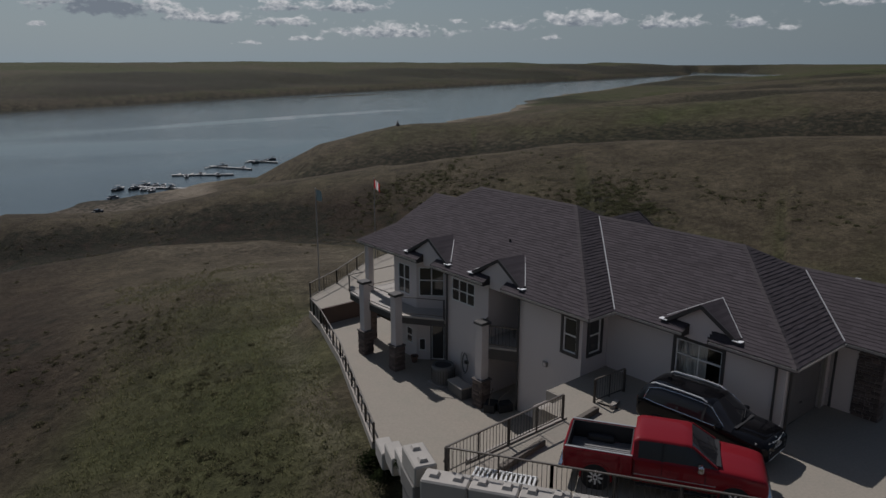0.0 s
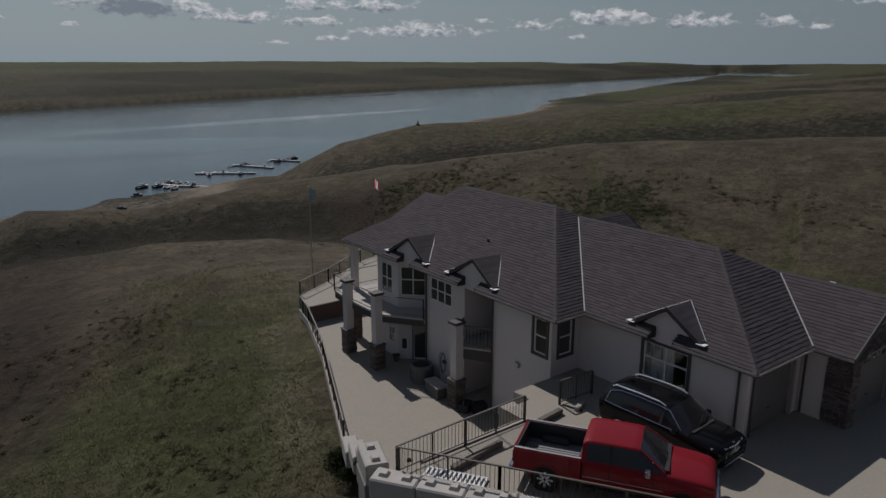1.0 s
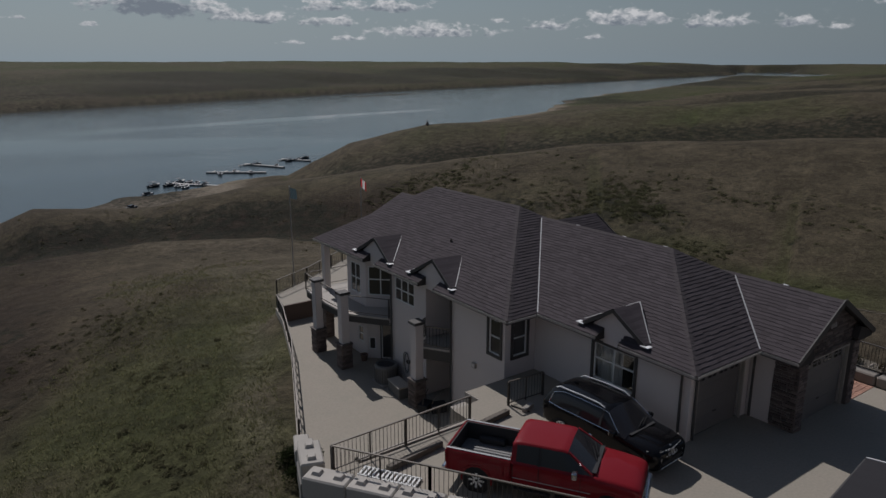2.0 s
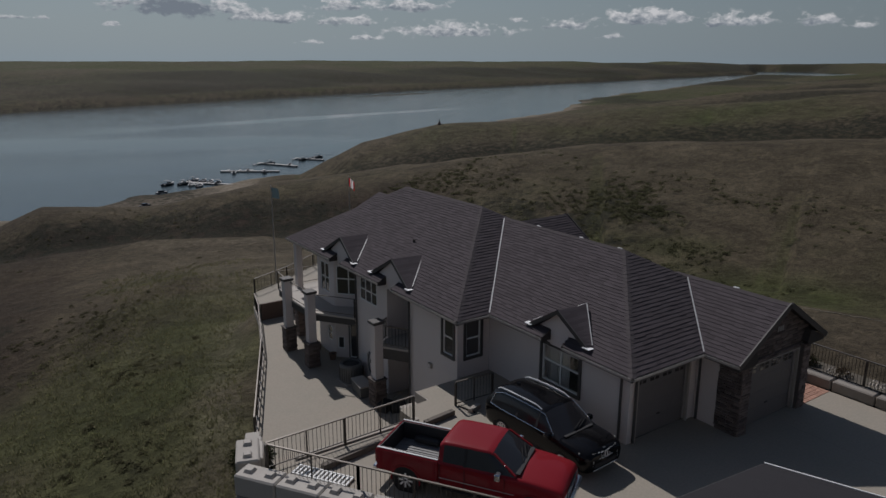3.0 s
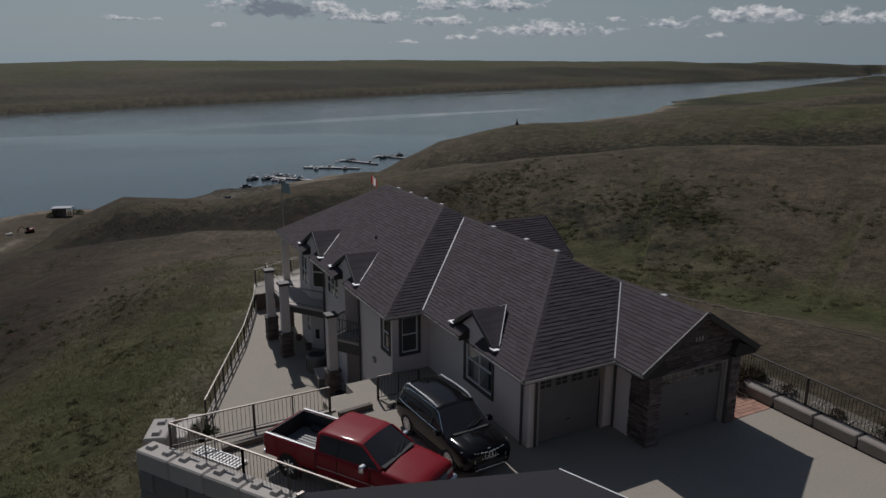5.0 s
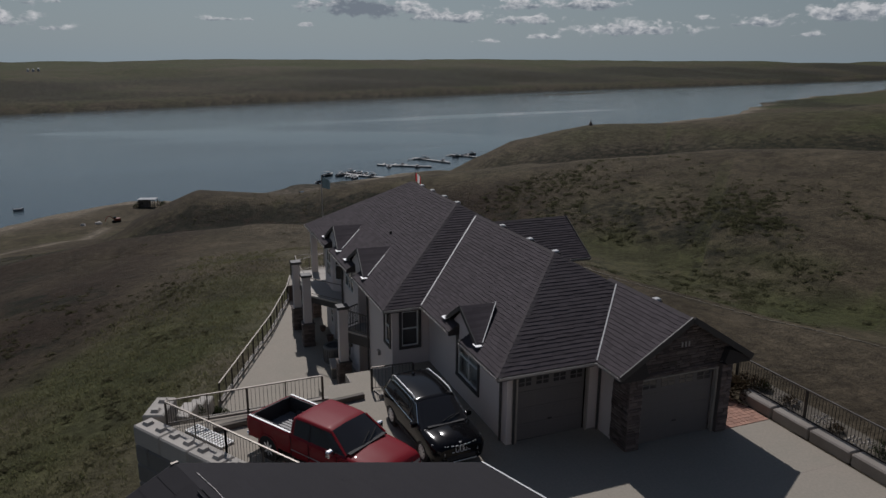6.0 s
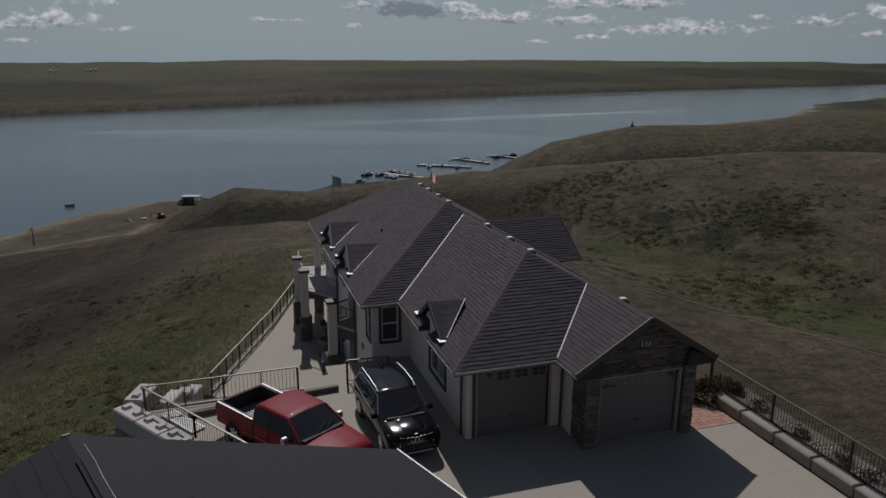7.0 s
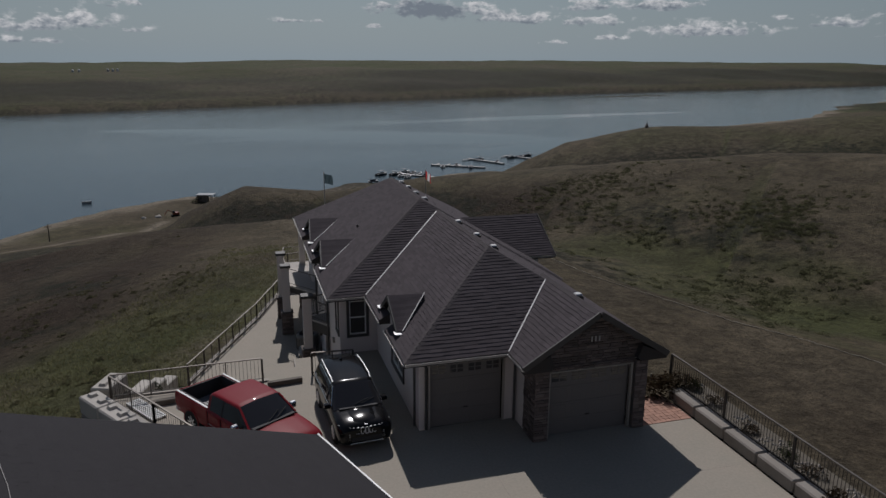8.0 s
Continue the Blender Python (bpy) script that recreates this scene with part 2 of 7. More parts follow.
def water_material():
    m = bpy.data.materials.new("lake_water")
    m.use_nodes = True
    nt = m.node_tree
    bsdf = nt.nodes["Principled BSDF"]
    p = nt.nodes.new("ShaderNodeNewGeometry").outputs["Position"]
    wide = noise_node(nt, p, 0.004, 4.0, 0.55, 1.0)
    stretch = nt.nodes.new("ShaderNodeMapping")
    stretch.inputs["Scale"].default_value = (0.0016, 0.0075, 1)
    stretch.inputs["Rotation"].default_value = (0, 0, radians(-20))
    nt.links.new(p, stretch.inputs[0])
    slick = noise_node(nt, stretch.outputs[0], 1.6, 4.0, 0.5, 0.7)
    sep = nt.nodes.new("ShaderNodeSeparateXYZ")
    nt.links.new(p, sep.inputs[0])
    calm = math_node(nt, "MULTIPLY", math_node(nt, "SUBTRACT", slick, 0.5), 0.9)
    # long calm slicks: middle, heading, half length, half width
    for cx, cy, turn, reach, wide_by in ((112, 490, -24, 120, 30), (0, 560, -4, 70, 10), (620, 1000, 20, 90, 16), (330, 640, 10, 150, 14), (190, 400, 25, 60, 10)):
        c, sn = math.cos(radians(turn)), math.sin(radians(turn))
        dx, dy = math_node(nt, "SUBTRACT", sep.outputs[0], cx), math_node(nt, "SUBTRACT", sep.outputs[1], cy)
        u = math_node(nt, "ADD", math_node(nt, "MULTIPLY", dx, c / reach), math_node(nt, "MULTIPLY", dy, sn / reach))
        v = math_node(nt, "ADD", math_node(nt, "MULTIPLY", dx, -sn / wide_by), math_node(nt, "MULTIPLY", dy, c / wide_by))
        v = math_node(nt, "ADD", v, math_node(nt, "MULTIPLY", math_node(nt, "SUBTRACT", slick, 0.5), 3.5))
        d = math_node(nt, "ADD", math_node(nt, "MULTIPLY", u, u), math_node(nt, "MULTIPLY", v, v))
        calm = math_node(nt, "ADD", calm, math_node(nt, "MULTIPLY", math_node(nt, "EXPONENT", math_node(nt, "MULTIPLY", d, -1.0)), 0.9))
    bsdf.inputs["Base Color"].default_value = (0.060, 0.084, 0.098, 1)
    bsdf.inputs["IOR"].default_value = 1.33
    nt.links.new(ramp_node(nt, calm, ((0.0, (0.10, 0.10, 0.10)), (0.6, (0.04, 0.04, 0.04)))), bsdf.inputs["Roughness"])
    b = nt.nodes.new("ShaderNodeBump")
    b.inputs["Distance"].default_value = 0.12
    nt.links.new(ramp_node(nt, calm, ((0.0, (0.62, 0.62, 0.62)), (0.5, (0.06, 0.06, 0.06)))), b.inputs["Strength"])
    nt.links.new(math_node(nt, "ADD", noise_node(nt, p, 0.9, 5.0, 0.65), math_node(nt, "MULTIPLY", wide, 0.4)), b.inputs["Height"])
    nt.links.new(b.outputs[0], bsdf.inputs["Normal"])
    return m


GRASS, WATER = ground_material(), water_material()
CONCRETE = material("concrete", (0.332, 0.290, 0.238), 0.85, vary=0.22, scale=9, fine=11, bump=0.002, second=(0.255, 0.232, 0.190), spread=0.4)
KERB = material("kerb_concrete", (0.35, 0.315, 0.275), 0.85, vary=0.12, scale=8, fine=30, bump=0.003)
BLOCK = material("block_concrete", (0.43, 0.40, 0.36), 0.88, vary=0.12, scale=14, fine=26, bump=0.004, piece=0.16)
PLANTER_BLOCK = material("planter_concrete", (0.29, 0.265, 0.235), 0.9, vary=0.22, scale=10, fine=16, bump=0.004, piece=0.18, second=(0.20, 0.175, 0.15), spread=0.4)
# a darker tone of the block concrete for the lower wall courses
BLOCK_LOW = material("lower_block_concrete", (0.20, 0.188, 0.172), 0.9, vary=0.2, scale=14, fine=20, bump=0.005, piece=0.25)
STUCCO = material("stucco", (0.64, 0.58, 0.55), 0.9, vary=0.07, scale=4, fine=60, bump=0.002)
SHINGLE = material("asphalt_shingle", (0.077, 0.066, 0.071), 0.92, vary=0.12, scale=5, fine=35, bump=0.003, island=0.26, spec=0.1)
RIDGE_CAP = material("ridge_cap", (0.074, 0.064, 0.066), 0.92, vary=0.12, fine=35, spec=0.25)
ROOF_NEAR = material("near_shingle", (0.0245, 0.0225, 0.0255), 0.9, vary=0.10, scale=6, fine=30, bump=0.002, island=0.08, spec=0.25)
SOFFIT = material("dark_soffit", (0.050, 0.045, 0.043), 0.8, vary=0.1, fine=25, spec=0.2)
TRIM = material("dark_trim", (0.060, 0.055, 0.052), 0.6, vary=0.06, fine=30)
GUTTER = material("pale_gutter", (0.38, 0.36, 0.34), 0.4, vary=0.05, fine=30)
FLASHING = material("galvanised_flashing", (0.50, 0.50, 0.50), 0.6, metal=0.1, vary=0.06, fine=20)
WHITE = material("white_vinyl", (0.72, 0.72, 0.70), 0.45, vary=0.03, fine=40)
DOOR_PAINT = material("garage_door_paint", (0.158, 0.142, 0.134), 0.6, vary=0.05, fine=40)
STONE = material("ledge_stone", (0.135, 0.105, 0.094), 0.85, vary=0.2, scale=20, fine=22, bump=0.006, piece=0.5, island=0.8)
MORTAR = material("stone_mortar", (0.10, 0.085, 0.078), 0.9, vary=0.1)
GLASS = glass_material("window_glass", (0.055, 0.052, 0.050))
CURTAIN = material("curtain", (0.72, 0.70, 0.67), 0.9, vary=0.06, fine=8)
CLEAR = glass_material("clear_glass", (0.9, 0.92, 0.92), 0.0)
CLEAR.node_tree.nodes["Principled BSDF"].inputs["Transmission Weight"].default_value = 1.0
DARK = material("dark_interior", (0.03, 0.03, 0.032), 0.9, vary=0.1)
IRON = material("bronze_iron", (0.060, 0.052, 0.045), 0.5, metal=0.3, vary=0.08, fine=30)
RAIL = material("top_rail", (0.17, 0.150, 0.130), 0.4, metal=0.5, vary=0.06, fine=30)
TIMBER = material("weathered_timber", (0.13, 0.110, 0.090), 0.85, vary=0.2, scale=30, fine=25, bump=0.003)
DECK = material("deck_board", (0.40, 0.37, 0.335), 0.8, vary=0.08, fine=20)
BROWN_WALL = material("brown_wall", (0.11, 0.075, 0.060), 0.85, vary=0.15, fine=20, bump=0.003)
PAVER = material("red_paver", (0.36, 0.20, 0.145), 0.85, vary=0.12, fine=20, piece=0.3)


# ---- mesh helpers ----
def obj(name, bm, mat, parent=None, label="", smooth=False):
    me = bpy.data.meshes.new(name)
    bm.normal_update()
    bm.to_mesh(me)
    bm.free()
    if mat is not None:
        for k in (mat if isinstance(mat, (list, tuple)) else (mat,)):
            me.materials.append(k)
    if smooth:
        me.shade_smooth()
    ob = new(name, me)
    if parent is not None:
        ob.parent = parent
    if label:
        ob["label"] = label
    return ob


def part(name, bm, mat, parent, label="", smooth=False):
    return obj(name, bm, mat, parent, label, smooth)


def thing(name, label, category, group="", kind="", at=(0, 0, 0), turn=0.0):
    e = new(name)
    e.matrix_world = pose(*at, 0, 0, turn)
    return tagged(e, label, category, group, kind)


def quad(bm, *pts):
    return bm.faces.new([bm.verts.new(p) for p in pts])


def box(x0, y0, z0, x1, y1, z1, bevel=0.0, bm=None, m=None):
    bm = bm or bmesh.new()
    vs = [bm.verts.new(p) for p in ((x0, y0, z0), (x1, y0, z0), (x1, y1, z0), (x0, y1, z0), (x0, y0, z1), (x1, y0, z1), (x1, y1, z1), (x0, y1, z1))]
    fs = [bm.faces.new([vs[i] for i in f]) for f in ((3, 2, 1, 0), (4, 5, 6, 7), (0, 1, 5, 4), (1, 2, 6, 5), (2, 3, 7, 6), (3, 0, 4, 7))]
    if m is not None:
        bmesh.ops.transform(bm, matrix=m, verts=vs)
    if bevel:
        es = {e for f in fs for e in f.edges}
        bmesh.ops.bevel(bm, geom=list(es), offset=bevel, segments=1, affect="EDGES")
    return bm


def beam(a, b, w, h, bm=None, up=(0, 0, 1)):
    """A bar of section w by h from a to b."""
    bm = bm or bmesh.new()
    a, b = Vector(a), Vector(b)
    d = (b - a).normalized()
    s = d.cross(Vector(up))
    s = s.normalized() if s.length > 1e-4 else Vector((1, 0, 0))
    u = s.cross(d)
    ring = [s * (i * w / 2) + u * (j * h / 2) for i, j in ((-1, -1), (1, -1), (1, 1), (-1, 1))]
    A, B = [bm.verts.new(a + r) for r in ring], [bm.verts.new(b + r) for r in ring]
    for i in range(4):
        bm.faces.new((A[i], A[(i + 1) % 4], B[(i + 1) % 4], B[i]))
    bm.faces.new(A[::-1]), bm.faces.new(B)
    return bm


def tube(pts, r, n=8, bm=None, radii=None):
    bm = bm or bmesh.new()
    pts = [Vector(p) for p in pts]
    rings = []
    for i, p in enumerate(pts):
        d = (pts[min(i + 1, len(pts) - 1)] - pts[max(i - 1, 0)]).normalized()
        s = d.cross(Vector((0, 0, 1)))
        s = s.normalized() if s.length > 1e-3 else Vector((1, 0, 0))
        u = d.cross(s)
        k = radii[i] if radii else r
        rings.append([bm.verts.new(p + k * (math.cos(2 * math.pi * j / n) * s + math.sin(2 * math.pi * j / n) * u)) for j in range(n)])
    for a, b in zip(rings, rings[1:]):
        for j in range(n):
            bm.faces.new((a[j], a[(j + 1) % n], b[(j + 1) % n], b[j]))
    bm.faces.new(rings[0][::-1]), bm.faces.new(rings[-1])
    bmesh.ops.recalc_face_normals(bm, faces=bm.faces)
    return bm


def lathe(profile, n=24, axis="z", at=(0, 0, 0), bm=None):
    """A turned body: rows of radius and height."""
    bm = bm or bmesh.new()
    rings = []
    for r, h in profile:
        ring = []
        for j in range(n):
            c, s = r * math.cos(2 * math.pi * j / n), r * math.sin(2 * math.pi * j / n)
            v = {"z": (c, s, h), "y": (c, h, s), "x": (h, c, s)}[axis]
            ring.append(bm.verts.new(Vector(v) + Vector(at)))
        rings.append(ring)
    for a, b in zip(rings, rings[1:]):
        for j in range(n):
            bm.faces.new((a[j], a[(j + 1) % n], b[(j + 1) % n], b[j]))
    bm.faces.new(rings[0][::-1]), bm.faces.new(rings[-1])
    bmesh.ops.recalc_face_normals(bm, faces=bm.faces)
    return bm


def prism(outline, z0, z1, bm=None):
    bm = bm or bmesh.new()
    lo, hi = [bm.verts.new((x, y, z0)) for x, y in outline], [bm.verts.new((x, y, z1)) for x, y in outline]
    n = len(outline)
    fs = [bm.faces.new(lo[::-1]), bm.faces.new(hi)] + [bm.faces.new((lo[i], lo[(i + 1) % n], hi[(i + 1) % n], hi[i])) for i in range(n)]
    bmesh.ops.recalc_face_normals(bm, faces=fs)
    return bm


# ---- land ----
def smooth_step(a, b, v):
    t = np.clip((v - a) / (b - a), 0, 1)
    return t * t * (3 - 2 * t)


def along(px, py, line):
    """Distance to a polyline of points, the values after x and y at the nearest place, and whether one stands on its near side."""
    best = np.full(px.shape, 1e9)
    values = [np.zeros(px.shape) for _ in line[0][2:]]
    crest = np.zeros(px.shape)
    for a, b in zip(line, line[1:]):
        dx, dy = b[0] - a[0], b[1] - a[1]
        k = np.clip(((px - a[0]) * dx + (py - a[1]) * dy) / (dx * dx + dy * dy), 0, 1)
        cx, cy = a[0] + k * dx, a[1] + k * dy
        d = np.hypot(px - cx, py - cy)
        near = d < best
        best = np.where(near, d, best)
        crest = np.where(near, np.hypot(cx - 12, cy + 4), crest)
        values = [np.where(near, u + k * (v - u), w) for u, v, w in zip(a[2:], b[2:], values)]
    return (best, *values, np.hypot(px - 12, py + 4) < crest)


def wave(px, py, size, seed):
    """Soft value noise."""
    def lattice(i, j):
        h = np.sin(i * 127.1 + j * 311.7 + seed * 74.7) * 43758.5453
        return h - np.floor(h)
    u, v = px / size, py / size
    i, j = np.floor(u), np.floor(v)
    f, g = u - i, v - j
    f, g = f * f * (3 - 2 * f), g * g * (3 - 2 * g)
    return (lattice(i, j) * (1 - f) + lattice(i + 1, j) * f) * (1 - g) + (lattice(i, j + 1) * (1 - f) + lattice(i + 1, j + 1) * f) * g - 0.5


LAKE_LEVEL = -40.0
# the edge of the east yard
EDGING = ((38.1, 33.4), (38.5, 31.2), (39.6, 26.0), (41.2, 22.5), (43.0, 18.0), (45.0, 15.0), (46.3, 12.2), (48.6, 6.0), (51.0, -2.0))
YARD_X, YARD_Y = [k[0] for k in EDGING[::-1]], [k[1] for k in EDGING[::-1]]
# crest lines of the ridges: x, y, z and the slope of the near flank
NEAR_BANK = ((-60, 70, -22, 0.2), (-25, 80, -14.5, 0.2), (8, 85, -9.6, 0.08), (24, 82, -8.2, 0.08), (36, 77, -8.2, 0.08), (46, 70, -10, 0.1))
MID_RIDGE = ((-10, 142, -29, 0.34), (5, 139, -19.8, 0.36), (19, 138, -13.6, 0.38), (36, 137, -15.2, 0.40), (52, 127, -11.2, 0.38), (80, 113, -7.0, 0.26), (109, 90, -2.8, 0.19), (130, 60, 0.4, 0.19), (142, 20, 1.8, 0.19), (150, -60, 4, 0.2))
CAIRN_RIDGE = ((132, 290, -37.5, 0.2), (157, 276, -22.3, 0.24), (187, 259, -14.8, 0.26), (216, 240, -13, 0.28), (242, 210, -7.4, 0.28), (267, 177, -4.4, 0.28), (293, 129, 1, 0.26), (315, 60, 3, 0.25), (330, -60, 6, 0.25))
THIRD_RIDGE = ((440, 455, -38, 0.15), (500, 430, -27, 0.16), (580, 370, -13, 0.17), (640, 270, -5, 0.17), (690, 150, 1, 0.17), (720, -50, 8, 0.17))
FOURTH_RIDGE = ((900, 690, -40, 0.12), (1050, 640, -26, 0.13), (1200, 540, -11, 0.13), (1300, 400, 0, 0.13), (1400, 150, 8, 0.13), (1400, -200, 13, 0.13))
SIXTH_RIDGE = ((3450, 2650, -8, 0.05), (3900, 2300, 0, 0.05), (4150, 2000, 4, 0.05), (4300, 1500, 6, 0.05))
FIFTH_RIDGE = ((1900, 1120, -40, 0.1), (2150, 1060, -24, 0.1), (2400, 900, -6, 0.1), (2600, 650, 5, 0.1), (2800, 200, 12, 0.1), (2800, -600, 16, 0.1))
FAR_SHORE = ((-2600, -300, 0), (-900, 390, 0), (-184, 735, 0), (109, 873, 0), (375, 987, 0), (674, 1110, 0), (1160, 1258, 0), (1900, 1490, 0), (2600, 1730, 0), (3100, 1830, 0), (4700, 2900, 0))


def land(px, py):
    z = np.full(px.shape, -47.0)

    def raise_to(h, k=2.0):
        nonlocal z
        z = np.where(np.abs(z - h) > 8 * k, np.maximum(z, h), k * np.logaddexp(np.clip(z / k, -200, 200), np.clip(h / k, -200, 200)))

    for line, back, top in ((MID_RIDGE, 0.20, 9), (CAIRN_RIDGE, 0.24, 20), (THIRD_RIDGE, 0.2, 40), (FOURTH_RIDGE, 0.16, 60), (FIFTH_RIDGE, 0.13, 80), (SIXTH_RIDGE, 0.05, 100), (NEAR_BANK, 0.50, 4)):
        d, h, front, before = along(px, py, line)
        raise_to(h - np.where(before, front, back) * (np.sqrt(d * d + top * top) - top), 1.2)
    # the shelf that the house stands on, and the bank north of it
    d, h, _ = along(px, py, ((25, 45, -5.2), (27, 20, -2.4), (27, -20, -0.4), (10, -60, -0.4)))
    raise_to(h - 0.20 * np.maximum(np.sqrt(d * d + 4) - 11.0, 0), 1.0)
    d, h, _ = along(px, py, ((14, 60, -9.3), (12, 30, -5.6), (6, 8, -4.0), (-10, -30, -2.0)))
    raise_to(h - 0.16 * (np.sqrt(d * d + 9) - 3) - 0.0012 * np.maximum(d - 40, 0) ** 2, 1.0)
    # low bench along the near shore farther up the lake
    d, h, _s, before = along(px, py, ((450, 480, -36.5, 0), (530, 508, -36.5, 0), (625, 574, -36.5, 0), (787, 692, -36, 0), (970, 788, -36, 0), (1180, 884, -36.5, 0), (1548, 1076, -37, 0), (2037, 1306, -37, 0), (2680, 1650, -36.5, 0)))
    raise_to(h - np.where(before, 0.09 - 0.08 * smooth_step(520, 800, px), 0.085) * d, 0.6)
    # beach flats beside the docks and below the knoll
    for line, flat in ((((45, 262, -38.9), (112, 296, -39.2)), 9), (((-140, 165, -37.2), (-35, 192, -37.4), (-10, 226, -37.8), (4, 254, -38.4)), 9)):
        d, h, _ = along(px, py, line)
        raise_to(h - 0.11 * np.maximum(np.sqrt(d * d + 25) - flat, 0), 0.6)
    # the far shore and the plain above it
    side = np.full(px.shape, -1.0)
    d, _h, _n = along(px, py, FAR_SHORE)
    for (ax, ay, _a), (bx, by, _b) in zip(FAR_SHORE, FAR_SHORE[1:]):
        side = np.where((px >= ax) & (px < bx) & ((bx - ax) * (py - ay) > (by - ay) * (px - ax)), 1.0, side)
    s = d * side
    gully = 120 * wave(px, py, 230, 5) + 50 * wave(px, py, 90, 6)
    rise = 5 * smooth_step(0, 30, s) + (19 + 21 * smooth_step(-500, 700, px)) * (1 - np.exp(-np.maximum(s + gully * smooth_step(20, 120, s), 0) / (210.0 - 90 * smooth_step(1200, 2400, px))))
    hills = smooth_step(250, 700, s) * (14 * wave(px, py, 420, 8) + 10 * wave(px, py, 900, 9)) + smooth_step(120, 320, s) * 11 * wave(px, py, 190, 10)
    far = LAKE_LEVEL - 0.6 + 0.02 * np.minimum(s, 0) + rise + hills
    z = np.where(s > -60, np.maximum(z, far), z)
    # the upper reach of the lake, round the far headland
    reach, bearing = np.hypot(px - 6, py + 4), np.degrees(np.arctan2(px - 6, py + 4))
    basin = smooth_step(3250, 3450, reach) * (1 - smooth_step(4250, 4450, reach)) * smooth_step(57.2, 58.0, bearing) * (1 - smooth_step(61.2, 62.4, bearing))
    z = z * (1 - basin) - 46.0 * basin
    # small unevenness that grows with distance
    r = np.hypot(px - 10, py + 5)
    away = smooth_step(35, 120, r)
    z = z + away * (1.3 * wave(px, py, 34, 1) + 0.7 * wave(px, py, 13, 2)) + smooth_step(18, 40, r) * 0.25 * wave(px, py, 5, 3)
    z = z + smooth_step(300, 900, r) * 4 * wave(px, py, 130, 4) * smooth_step(-38, -20, z)
    # level pads: drive, patio, house and east yard
    pad = np.minimum(smooth_step(11.5, 15.5, px), 1 - smooth_step(36, 42, px)) * (1 - smooth_step(13.0, 17.0, py)) * smooth_step(-40, -30, py)
    z = z * (1 - pad) + pad * -0.35
    edge = 15.6 + (py - 22.5) * 0.385
    pad = smooth_step(-2.5, 0.3, px - edge) * (1 - smooth_step(33, 36, px)) * smooth_step(14, 17.5, py) * (1 - smooth_step(38, 44, py))
    z = z * (1 - pad) + pad * -3.25
    pad = smooth_step(30.5, 33.5, px) * (1 - smooth_step(0.4, 6.0, px - np.interp(py, YARD_Y, YARD_X))) * smooth_step(-28, -14, py) * (1 - smooth_step(34, 40, py))
    z = z * (1 - pad) + pad * (-0.30 - 0.055 * np.maximum(px - 34, 0))
    return z


